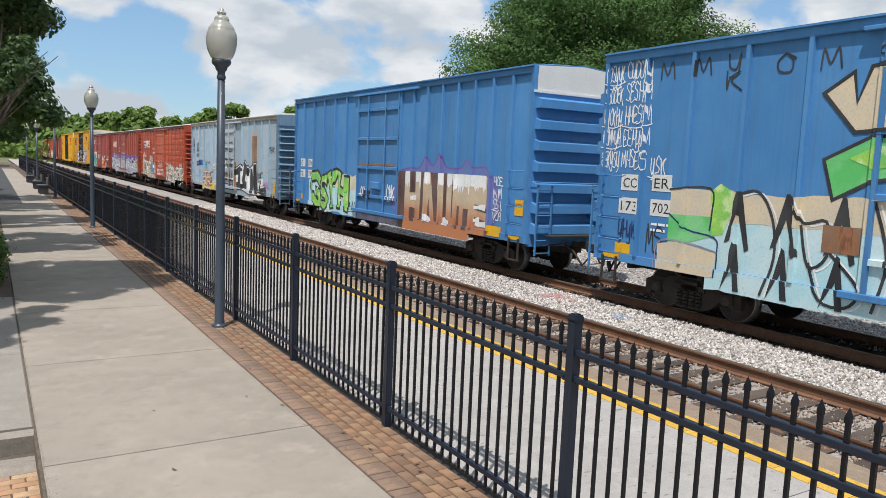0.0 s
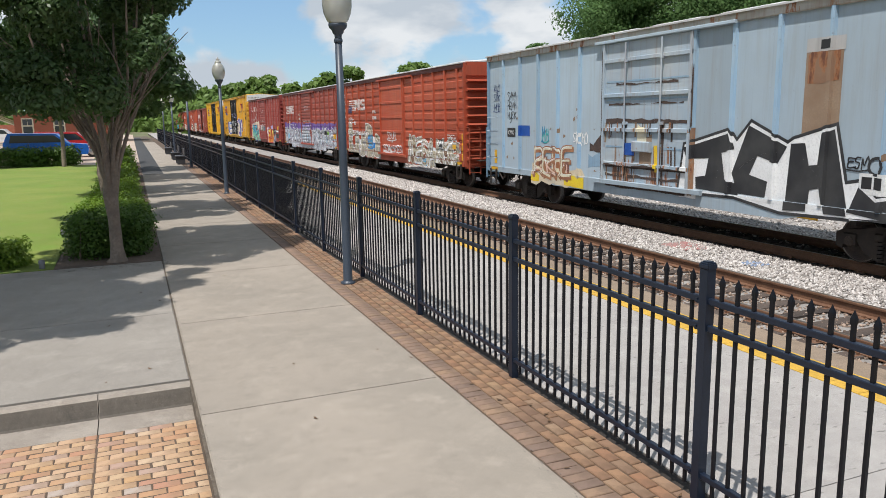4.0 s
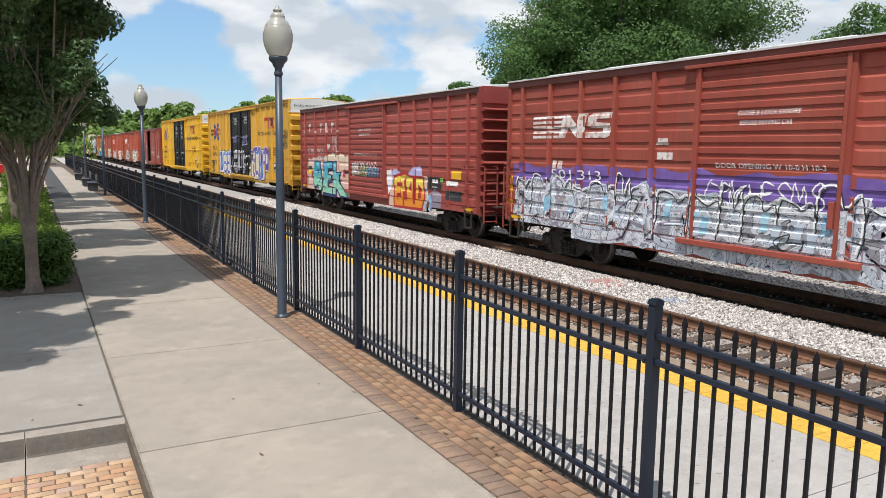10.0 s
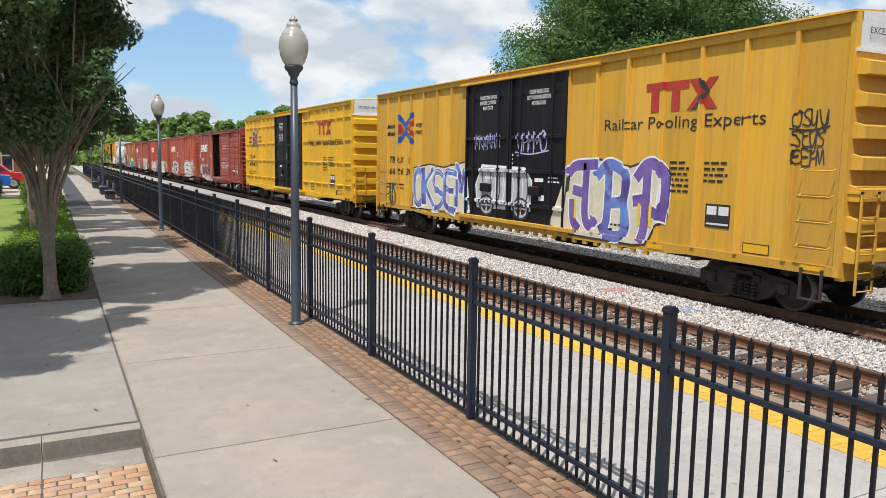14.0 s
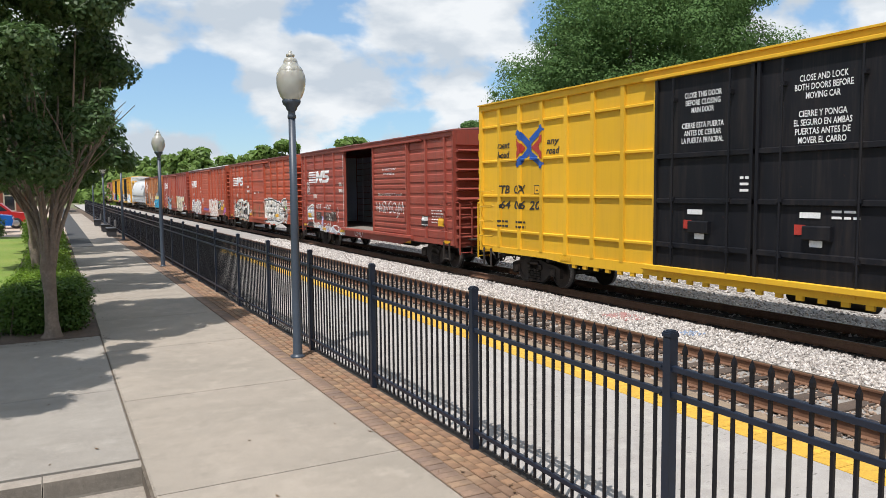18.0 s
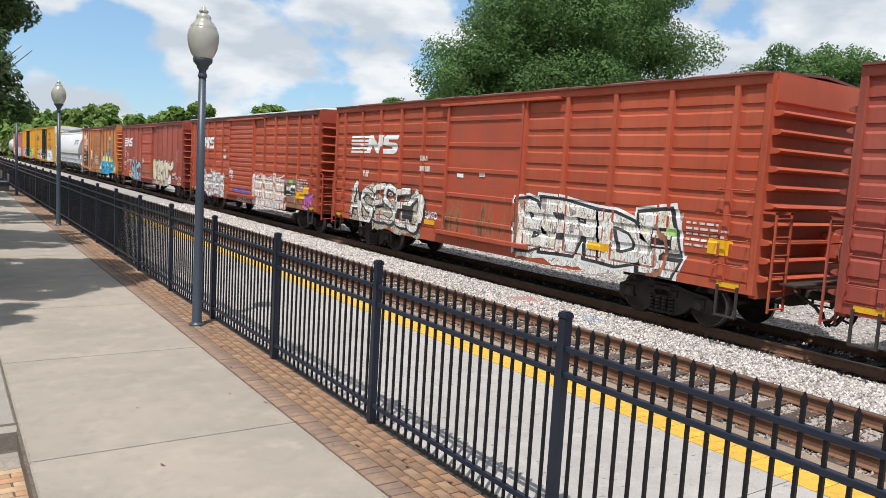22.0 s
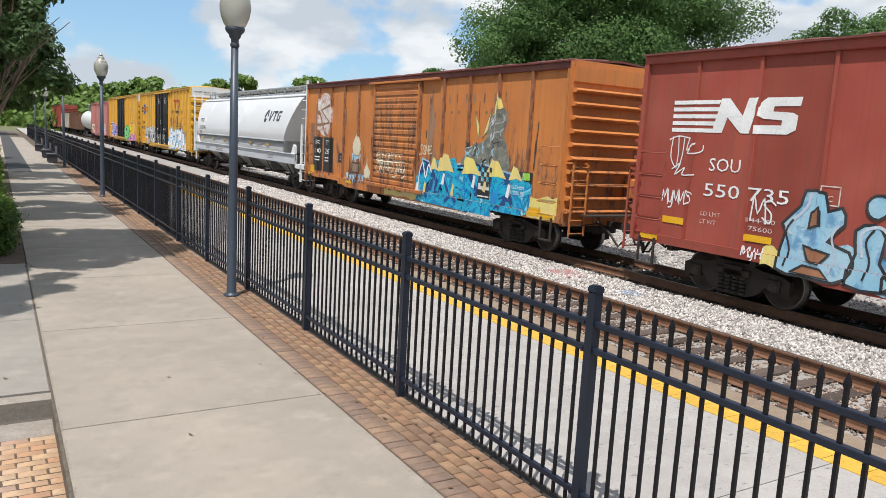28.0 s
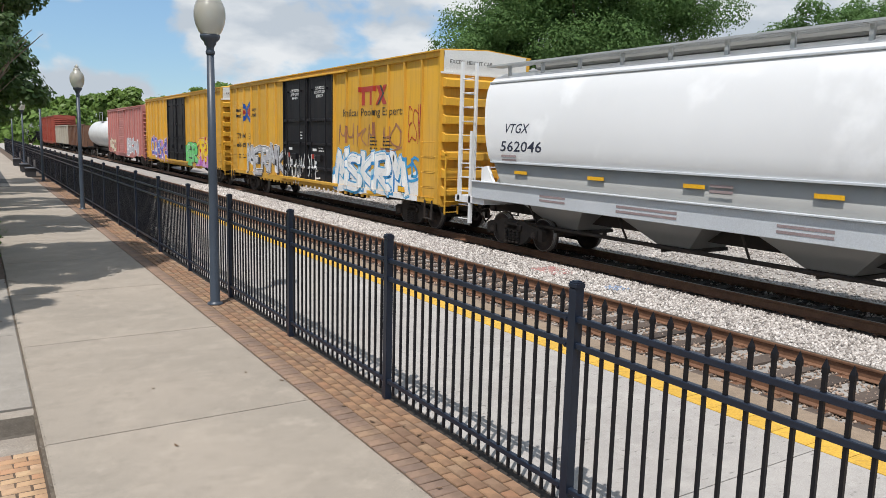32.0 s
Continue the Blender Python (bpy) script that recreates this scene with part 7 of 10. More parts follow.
@art("graffiti", "black block letters with a white halo")
def a3_paint(c):
    letters = ([(9.95, 1.95), (11.15, 2.27), (11.27, 1.96), (10.95, 1.88), (11.06, 1.36), (11.45, 1.28), (11.4, 1.08), (10.3, 1.12), (10.28, 1.36), (10.55, 1.40), (10.62, 1.76), (10.05, 1.72)],
               [(11.72, 2.42), (12.58, 2.05), (12.4, 1.74), (11.95, 1.86), (11.78, 1.5), (12.2, 1.40), (12.16, 1.1), (11.52, 1.12), (11.36, 1.5)],
               [(12.8, 2.1), (13.08, 2.12), (13.18, 1.74), (13.34, 1.76), (13.38, 2.28), (13.62, 2.36), (13.96, 0.95), (13.55, 0.95), (13.45, 1.38), (13.22, 1.32), (13.2, 0.95), (12.74, 0.92)],
               [(14.1, 1.0), (14.25, 1.42), (14.55, 1.2), (15.0, 1.32), (15.28, 1.0), (14.8, 0.92)])
    back = [(9.70, 1.02), (9.86, 2.06), (11.18, 2.40), (11.38, 2.18), (11.74, 2.56), (12.66, 2.16), (12.78, 2.24), (13.70, 2.50), (13.96, 1.50), (14.22, 1.55), (14.55, 1.30), (15.05, 1.42), (15.36, 0.94), (14.1, 0.86), (12.6, 0.82), (11.4, 1.0), (10.2, 0.98)]
    c.shape(back, S_WHITE, S_BLACK, 0.06, 1)
    for pts in letters:
        cu, cz = sum(p[0] for p in pts) / len(pts), sum(p[1] for p in pts) / len(pts)
        c.poly([(cu + (u - cu) * 1.12, cz + (z - cz) * 1.06) for u, z in pts], S_BLACK, 5)
    c.blob(9.75, 10.3, 0.86, 1.5, S_WHITE, 14, 0.05, 1)
    c.blob(3.0, 5.9, 0.74, 1.15, S_BEIGE, 15, 0.15)
    c.wild(3.1, 5.2, 0.95, 1.9, S_CREAM, S_BROWN, None, 16, 4, 0.12)
    c.wild(3.2, 5.0, 0.9, 1.5, S_PINK, S_BROWN, None, 26, 3, 0.1)
    c.blob(3.0, 3.5, 0.74, 0.95, S_LEMON, 25, 0.06, 2)
    c.blob(4.9, 5.9, 0.74, 1.0, S_LEMON, 17, 0.06, 2)
    c.scribble(14.95, 1.32, 0.8, 0.26, S_MAGENTA, 18, 4, 0.04)
    c.scribble(15.8, 2.95, 0.6, 0.3, S_BLACK, 19, 3, 0.022)
    c.scribble(13.95, 1.75, 0.4, 0.2, S_BLACK, 24, 3, 0.025)
    c.curve([(14.5 + 0.14 * math.cos(0.7 * k), 1.80 + 0.14 * math.sin(0.7 * k)) for k in range(10)], 0.05, S_BLACK)
    for i in range(3):
        c.scribble(1.35, 2.62 + 0.3 * i, 0.6, 0.24, S_BLACK, 20 + i, 4, 0.022)
        c.scribble(0.4, 2.9 + 0.3 * i, 0.42, 0.24, S_NAVY, 27 + i, 3, 0.02)
    c.rect(1.35, 1.9, 2.05, 2.34, BLACK, 2)
    c.text("CMO", 1.42, 2.13, 0.14, WHITE, 0.4)
    c.rect(2.14, 2.83, 2.1, 2.42, MARK_BLUE, 2)
    c.scribble(3.6, 2.0, 0.35, 0.35, S_TEAL, 31, 2, 0.04)
    c.scribble(5.3, 1.95, 0.7, 0.3, S_WHITE, 32, 5, 0.035)
    c.rect(12.95, 13.72, 2.0, 3.98, BROWN_RUST, 2)
    c.blob(13.0, 13.66, 3.2, 3.76, PANEL_RUST, 650, 0.12, 3)
    c.rect(12.95, 13.75, 3.76, 4.0, P_ROOFGREY, 3)
    c.rect(13.25, 13.5, 3.80, 3.96, BLACK, 4)
    c.rect(16.25, 16.55, 1.12, 1.58, REFLECT, 3)
    c.rect(0.42, 0.6, 1.15, 1.6, REFLECT, 3)
    c.rect(7.7, 8.1, 1.72, 2.02, MARK_BLUE, 5)
    c.stroke([(8.9, 1.95), (8.95, 1.4)], 0.12, S_LEMON, 5)
    c.rect(14.2, 14.72, 1.32, 1.68, WHITE, 3)
    c.rect(14.25, 14.44, 1.42, 1.62, BLACK, 4)
    c.rect(14.48, 14.67, 1.42, 1.62, BLACK, 4)
    for i in range(30):
        rg = random.Random(500 + i)
        u, z = rg.uniform(1.2, 6.4) if i % 3 else rg.uniform(14.6, 15.6), rg.uniform(1.1, 2.9)
        c.blob(u, u + rg.uniform(0.03, 0.14), z, z + rg.uniform(0.03, 0.12), BROWN_RUST, 600 + i, 0.05, 1)
    c.blob(6.1, 6.6, 1.75, 2.1, OLD_RUST, 640, 0.12, 1)
    c.blob(6.05, 6.6, 1.35, 1.7, P_PALERIB, 641, 0.1, 1)
    # rust and painted gap shade along the frame and the bars of the door
    for u0, u1, z0, z1, mt in ((6.68, 6.80, 0.95, 2.7, OLD_RUST), (6.70, 6.76, 2.7, 4.3, OLD_RUST), (10.02, 10.16, 0.95, 2.4, PANEL_RUST), (10.06, 10.12, 2.4, 3.7, OLD_RUST),
                               (6.9, 9.95, 2.50, 2.60, OLD_RUST), (6.9, 9.95, 1.40, 1.47, OLD_RUST), (6.9, 9.95, 0.90, 1.06, OLD_RUST), (6.9, 9.95, 1.17, 1.24, OLD_RUST),
                               (7.3, 9.6, 3.42, 3.47, OLD_RUST), (7.0, 9.8, 2.94, 2.98, OLD_RUST), (7.7, 7.77, 1.0, 2.5, OLD_RUST), (9.1, 9.17, 1.0, 2.5, OLD_RUST)):
        c.blob(u0, u1, z0, z1, mt, int(u0 * 100 + z0 * 10), 0.03 if u1 - u0 > 1 else 0.10, 2)
    for i in range(48):
        rg = random.Random(700 + i)
        u, z = rg.uniform(6.9, 9.8), rg.choice((2.5, 1.95, 1.4))
        c.stroke([(u, z), (u + rg.uniform(-0.03, 0.03), z - rg.uniform(0.15, 0.5))], rg.uniform(0.025, 0.07), rg.choice((OLD_RUST, PANEL_RUST, BROWN_RUST)), 2)
    c.blob(8.3, 8.75, 1.5, 2.3, BROWN_RUST, 660, 0.1, 3)
    c.blob(8.2, 8.55, 1.95, 2.4, S_CREAM, 661, 0.1, 4)
    for z0, z1 in ((3.50, 3.54), (3.05, 3.09), (1.9, 1.94)):
        c.rect(6.9, 9.98, z0, z1, P_PALERIB, 2)


def ns_lettering(num1, num2, mark=True):
    @art("lettering", "worn white emblem and road number")
    def f(c):
        horse_mark(c, 1.15, 3.12, 3.05, 0.58, FADED if not mark else S_WHITE)
        c.rect(2.02, 2.18, 2.36, 2.56, FADED, 3)
        c.rect(2.24, 2.42, 2.36, 2.56, FADED, 3)
        c.text(num1, 2.2, 1.82, 0.26, S_WHITE, 0.85)
        c.text(num2, 3.56, 1.82, 0.26, S_WHITE, 0.9)
        c.text("LD LMT", 2.25, 1.55, 0.10, FADED, 0.55)
        c.text("LT WT", 2.25, 1.38, 0.10, FADED, 0.48)
        c.text("155200", 3.72, 1.55, 0.10, FADED, 0.55)
        c.text("64800", 3.74, 1.38, 0.10, FADED, 0.5)
        stamp(c, 15.0, 2.0, 0.9, 0.06, FADED, 5, 7)
        c.rect(5.6, 5.95, 2.95, 3.1, FADED, 3)
        c.rect(5.6, 6.1, 2.65, 2.8, FADED, 3)
        data_panel(c, 14.2, 1.45, 0.5)
        c.rect(15.5, 16.0, 1.5, 1.78, REFLECT, 4)
    return f


def door_notes(u):
    @art("door_lettering", "small white door lettering")
    def f(c):
        c.text("CLOSE & LOCK DOORS", u + 1.0, 3.5, 0.09, S_WHITE, 1.3)
        c.text("BEFORE MOVING CAR", u + 1.05, 3.32, 0.09, S_WHITE, 1.1)
        c.text("DOOR OPENING W 10-0 H 10-3", u + 0.55, 2.52, 0.10, S_WHITE, 2.3)
        c.scribble(u + 0.3, 1.85, 2.6, 0.42, S_WHITE, int(u * 7), 8, 0.03)
    return f


@art("graffiti", "beige, grey and white wildstyle along the sill")
def a4_paint(c):
    c.blob(0.75, 6.7, 0.74, 1.35, M_SAGE, 50, 0.14)
    for pts in ([(0.8, 1.0), (0.95, 2.3), (1.5, 2.45), (2.0, 1.9), (1.5, 1.4), (2.2, 1.0), (1.6, 0.78)], [(2.1, 0.8), (2.3, 1.9), (3.0, 1.9), (3.2, 1.2), (2.9, 0.76)], [(3.2, 0.8), (3.3, 1.8), (4.1, 1.75), (4.2, 1.1), (4.0, 0.8)],
                [(4.3, 0.8), (4.2, 2.2), (4.6, 2.45), (5.5, 2.1), (5.6, 1.2), (5.2, 0.8)], [(5.6, 0.9), (5.8, 1.9), (6.5, 1.7), (6.6, 0.85)]):
        c.shape(pts, M_SAGE, S_WHITE, 0.035, 2, 4)
        c.curve([(a * 0.6 + pts[1][0] * 0.4 + 0.1, b * 0.6 + 0.5) for a, b in pts[:4]], 0.035, S_WHITE, 5)
        c.curve([(a * 0.5 + pts[2][0] * 0.5, b * 0.5 + 0.55) for a, b in pts[1:5]], 0.10, S_DUSKY, 4)
    c.text("528", 2.0, 1.82, 0.26, S_WHITE, 0.85, layer=9)
    c.text("663", 3.1, 1.82, 0.26, S_WHITE, 0.9, layer=9)
    c.scribble(4.55, 1.6, 0.9, 0.26, S_BLUE, 52, 4, 0.055, 6)
    c.scribble(4.6, 1.25, 1.0, 0.26, S_BLUE, 59, 4, 0.06, 6)
    c.scribble(7.8, 1.72, 1.2, 0.34, S_WHITE, 53, 4, 0.04)
    c.scribble(7.2, 1.15, 1.3, 0.3, S_WHITE, 54, 4, 0.06)
    c.scribble(8.6, 1.12, 1.5, 0.32, S_WHITE, 55, 5, 0.05)
    c.blob(10.6, 16.2, 0.74, 1.6, M_SAGE, 56, 0.2)
    c.wild(10.7, 16.2, 0.8, 1.95, M_SAGE, S_WHITE, None, 57, 7, 0.2)
    c.scribble(11.6, 0.75, 1.4, 0.3, S_BLUE, 58, 6, 0.05)
    for i in range(4):
        c.curve([(0.32 + 0.24 * x, 3.85 - 0.38 * i + 0.22 * y) for x, y in TAG_SHAPES[(1, 3, 5, 3)[i]]], 0.03, S_WHITE)
    c.scribble(1.0, 3.1, 0.8, 0.28, S_NAVY, 66, 4, 0.05)
    c.scribble(1.0, 2.5, 0.9, 0.24, S_WHITE, 68, 6, 0.025)
    c.rect(16.45, 16.6, 1.1, 2.1, REFLECT, 4)
    c.rect(0.12, 0.24, 1.1, 2.1, REFLECT, 4)


@art("graffiti", "silver and grey wildstyle under a purple haze, full length")
def a5_paint(c):
    c.blob(0.3, 16.5, 1.75, 2.42, S_PURPLE, 70, 0.05)
    c.blob(0.4, 16.5, 0.72, 2.0, M_SILVER, 71, 0.12, 2)
    c.wild(0.5, 6.5, 0.85, 2.05, M_SILVER, S_DUSKY, S_ICE, 72, 7, 0.2)
    c.wild(10.1, 16.3, 0.85, 2.05, M_SILVER, S_DUSKY, S_ICE, 74, 7, 0.2)
    rg = random.Random(75)
    u = 0.45
    while u < 16.2:
        w = rg.uniform(0.5, 0.95)
        top = rg.uniform(1.95, 2.28)
        q = [(u, 1.72), (u + 0.06, top), (u + w * 0.45, top + rg.uniform(-0.12, 0.08)), (u + w * 0.62, rg.uniform(1.75, 1.95)), (u + w * 0.9, top - 0.05), (u + w, 1.6), (u + w * 0.9, 1.2)]
        c.curve(q, 0.036, S_WHITE, 6)
        c.curve([(a + 0.04, b - 0.05) for a, b in q], 0.026, S_BLACK, 7)
        u += w
    for i in range(24):
        rg = random.Random(700 + i)
        u, z = rg.uniform(0.5, 16.0), rg.uniform(0.85, 1.85)
        c.curve([(u, z), (u + rg.uniform(-0.25, 0.25), z + rg.uniform(0.1, 0.3)), (u + rg.uniform(0.0, 0.4), z + rg.uniform(0.0, 0.35)), (u + rg.uniform(0.1, 0.5), z + rg.uniform(-0.2, 0.2))], 0.024, (S_WHITE, S_BLACK, S_DUSKY, S_BLACK)[i % 4], 8, k=3)
    for i in range(22):
        rg = random.Random(860 + i)
        u, z = rg.uniform(0.6, 16.0), rg.uniform(0.95, 1.5)
        c.poly([(u, z), (u + 0.16, z + 0.05), (u + 0.2, z + 0.4), (u + 0.02, z + 0.36)], (S_ICE, S_SKY)[i % 2], 8)
    c.rect(13.5, 14.0, 1.72, 1.94, BLACK, 9)
    c.rect(14.02, 14.45, 1.74, 1.92, S_GREEN, 9)
    data_panel(c, 13.92, 1.36, 0.52)
    c.rect(16.34, 16.5, 1.1, 2.15, REFLECT, 6)
    c.rect(0.12, 0.26, 1.1, 2.1, REFLECT, 6)
    c.text("501", 2.0, 2.12, 0.24, S_WHITE, 0.8, layer=9)
    c.text("313", 3.1, 2.12, 0.24, S_WHITE, 0.8, layer=9)


@art("lettering", "worn white lettering and numbers")
def a6_letters(c):
    for i, u in enumerate((0.45, 1.15, 1.95, 2.75, 3.55, 4.2, 4.85)):
        c.rect(u, u + 0.10, 3.5, 3.92, FADED, 3)
        if i % 2:
            c.rect(u + 0.1, u + 0.3, 3.8, 3.92, FADED, 3)
        else:
            c.rect(u + 0.1, u + 0.26, 3.5, 3.6, FADED, 3)
    c.text("528", 1.0, 2.55, 0.24, FADED, 0.9)
    c.text("805", 2.3, 2.55, 0.24, FADED, 0.9)
    c.scribble(4.3, 2.7, 0.7, 0.7, FADED, 79, 3, 0.03)
    c.rect(3.6, 3.95, 2.75, 3.0, FADED, 3)


@art("graffiti", "teal block letters on pink and a fiery red and yellow piece")
def a6_paint(c):
    c.blob(1.0, 6.4, 0.74, 2.3, S_PINK, 80, 0.08)
    c.blob(4.9, 6.4, 2.1, 2.5, S_CREAM, 81, 0.14)
    c.blob(3.2, 6.2, 2.2, 2.5, S_CREAM, 79, 0.1)
    letters = ([(1.68, 1.55), (2.15, 2.2), (2.62, 2.18), (2.8, 1.7), (3.08, 1.05), (2.72, 0.76), (2.42, 1.12), (2.0, 0.98), (1.76, 1.2)],
               [(3.12, 2.16), (4.28, 2.22), (4.32, 1.92), (3.72, 1.88), (3.70, 1.66), (4.2, 1.62), (4.18, 1.38), (3.72, 1.36), (3.72, 1.12), (4.4, 1.08), (4.36, 0.76), (3.1, 0.8)],
               [(4.42, 2.2), (4.86, 2.24), (4.84, 1.74), (5.25, 1.78), (5.05, 1.4), (6.3, 0.75), (5.35, 0.75), (4.84, 1.12), (4.78, 0.76), (4.42, 0.78)])
    for pts in letters:
        c.shape([(a + 0.07, b - 0.05) for a, b in pts], S_NAVY, S_NAVY, 0.14, 2)
    for pts in letters:
        c.shape(pts, S_SEA, S_NAVY, 0.05, 4)
    c.stroke([(2.2, 1.75), (2.5, 1.78), (2.55, 1.55)], 0.05, S_NAVY, 7)
    for a, b in ((2.3, 2.05), (3.3, 2.05), (3.6, 2.08), (4.55, 2.05), (1.95, 1.7)):
        c.stroke([(a, b), (a + 0.3, b - 0.02)], 0.09, S_SKY, 7)
    for i in range(9):
        rg = random.Random(820 + i)
        u, z = rg.uniform(1.9, 5.6), rg.uniform(0.9, 1.4)
        c.stroke([(u, z), (u + 0.05, z + 0.04)], 0.07, (S_BLACK, S_RED)[i % 2], 8)
    c.curve([(0.95, 0.85), (0.9, 1.7), (1.2, 2.2), (1.8, 2.2), (2.6, 2.4), (3.3, 2.3)], 0.06, S_SILVER, 3)
    c.rect(1.05, 1.55, 1.55, 1.78, S_LEMON, 4)
    c.rect(1.05, 1.6, 1.8, 1.95, S_BLACK, 4)
    c.blob(1.5, 1.7, 1.4, 1.8, S_RED, 83, 0.06, 5)
    c.blob(5.6, 5.9, 1.6, 1.9, S_RED, 84, 0.06, 4)
    c.blob(5.8, 6.2, 1.7, 1.95, S_BLACK, 85, 0.06, 4)
    c.poly([(10.05, 2.0), (10.55, 2.05), (10.6, 1.5), (10.3, 1.1), (10.15, 1.55)], S_WHITE, 3)
    c.blob(10.4, 13.4, 0.75, 1.85, S_PINK, 87, 0.12)
    c.blob(10.6, 13.0, 1.6, 2.0, S_LILAC, 88, 0.12, 1)
    c.shape([(10.75, 1.8), (11.7, 1.95), (12.1, 1.85), (13.1, 1.85), (13.25, 1.2), (13.1, 0.76), (10.85, 0.72)], S_FLAME, S_RED, 0.09, 3)
    for q in ([(11.05, 1.6), (11.5, 1.62), (11.5, 1.48), (11.2, 1.46)], [(11.05, 1.2), (11.4, 1.25), (11.4, 1.1), (11.0, 1.05)], [(11.62, 1.75), (11.78, 1.8), (11.9, 1.0), (11.7, 1.0)], [(12.0, 1.4), (12.2, 1.7), (12.3, 1.3)],
              [(12.42, 1.85), (12.55, 1.85), (12.55, 0.9), (12.42, 0.9)], [(12.75, 1.6), (12.98, 1.5), (12.96, 1.15), (12.75, 1.1)], [(11.55, 1.3), (11.68, 1.3), (11.7, 0.76), (11.58, 0.76)]):
        c.poly(q, S_RED, 6)
    c.curve([(13.2, 0.8), (13.5, 1.2), (13.3, 1.5), (13.7, 1.1), (13.6, 0.8)], 0.12, S_SKY, 5)
    c.blob(13.6, 14.4, 0.76, 1.4, S_DUSKY, 89, 0.1, 1)
    c.rect(13.55, 14.4, 1.5, 1.9, BLACK, 3)
    data_panel(c, 13.72, 1.52, 0.45)
    c.rect(14.3, 14.5, 1.75, 1.88, S_GREEN, 6)
    c.rect(15.05, 15.68, 1.88, 2.14, REFLECT, 4)
    c.rect(14.83, 15.45, 1.66, 1.8, S_WHITE, 4)
    c.rect(14.7, 15.7, 1.2, 1.5, S_BLACK, 3)
    c.scribble(6.72, 2.0, 0.7, 0.2, S_WHITE, 91, 4, 0.035)
    c.scribble(6.72, 1.78, 0.7, 0.2, S_WHITE, 92, 4, 0.035)
    for i in range(13):
        c.curve([(8.35 + 0.095 * i, 1.72), (8.4 + 0.095 * i, 1.9), (8.43 + 0.095 * i, 2.05)], 0.055, (S_NAVY, S_AZURE, S_DUSKY)[i % 3], 4)
    c.scribble(7.5, 1.8, 0.8, 0.3, S_LEAF, 93, 3, 0.03)


def pool_lettering(slogan, num, wide):
    @art("lettering", "emblems, slogan and car number")
    def f(c):
        cross_mark(c, 1.95, 3.38, 1.3, 0.98)
        c.text("next", 1.04, 3.92, 0.19, BLACK, 0.56, 0.025, 0.2)
        c.text("load", 1.04, 3.64, 0.2, BLACK, 0.55, 0.025, 0.2)
        c.text("any", 3.4, 3.92, 0.17, BLACK, 0.55, 0.025, 0.2)
        c.text("road", 3.38, 3.66, 0.19, BLACK, 0.58, 0.025, 0.2)
        c.text("TB", 1.1, 2.62, 0.24, BLACK, 0.5, 0.02, 0.2)
        c.text("OX", 1.82, 2.62, 0.24, BLACK, 0.58, 0.02, 0.2)
        for i in range(3):
            c.text(num[2 * i:2 * i + 2], 1.1 + 0.74 * i, 2.18, 0.24, BLACK, 0.54, 0.02, 0.2)
        c.rect(2.82, 3.06, 2.6, 2.84, BLACK, 2)
        c.rect(2.84, 3.04, 2.62, 2.82, c_paint, 3)
        stamp(c, 2.9, 2.68, 0.1, 0.06, BLACK, 1)
        pool_mark(c, 15.1, 3.85, 2.0, 0.62)
        c.text(slogan, 13.75, 3.36 if wide else 3.5, 0.27, BLACK, 4.9 if wide else 4.5)
        stamp(c, 15.9, 2.75, 0.55, 0.07, BLACK, 6, 8)
        stamp(c, 16.85, 2.75, 0.6, 0.07, BLACK, 4, 9)
        stamp(c, 1.0, 1.78, 0.5, 0.08, BLACK, 2, 10)
        stamp(c, 1.9, 1.78, 0.5, 0.08, BLACK, 2, 11)
        stamp(c, 14.0, 1.28, 0.6, 0.07, BLACK, 2, 12)
        data_panel(c, 16.95, 1.5, 0.62)
        c.rect(17.9, 18.5, 1.08, 1.28, BLACK, 2)
        c.rect(17.92, 18.48, 1.10, 1.26, REFLECT, 3)
    return f


c_paint = REFLECT


def pool_door_notes(u1, u2, spanish):
    @art("door_lettering", "small white warnings on the black doors")
    def f(c):
        for u, lines in ((u1, ("CLOSE THIS DOOR", "BEFORE CLOSING", "MAIN DOOR", "", "CIERRE ESTA PUERTA", "ANTES DE CERRAR", "LA PUERTA PRINCIPAL")),
                         (u2, ("CLOSE AND LOCK", "BOTH DOORS BEFORE", "MOVING CAR", "", "CIERRE Y PONGA", "EL SEGURO EN AMBAS", "PUERTAS ANTES DE", "MOVER EL CARRO"))):
            for i, t in enumerate(lines if spanish else lines[:3]):
                if t:
                    w = min(1.08, 0.064 * len(t))
                    c.text(t, u - w / 2, 4.56 - 0.152 * i, 0.112, S_WHITE, w, 0.015)
        stamp(c, 11.6, 2.3, 0.5, 0.06, S_WHITE, 2, 14)
        stamp(c, 9.7, 2.9, 0.2, 0.07, S_WHITE, 3, 15)
        for u in (8.3, 10.9):
            c.rect(u, u + 0.22, 1.9, 2.08, MARK_RED, 5)
            c.rect(u + 0.1, u + 0.5, 2.2, 2.3, S_WHITE, 5)
            c.rect(u + 0.3, u + 0.55, 1.7, 1.85, S_WHITE, 5)
    return f


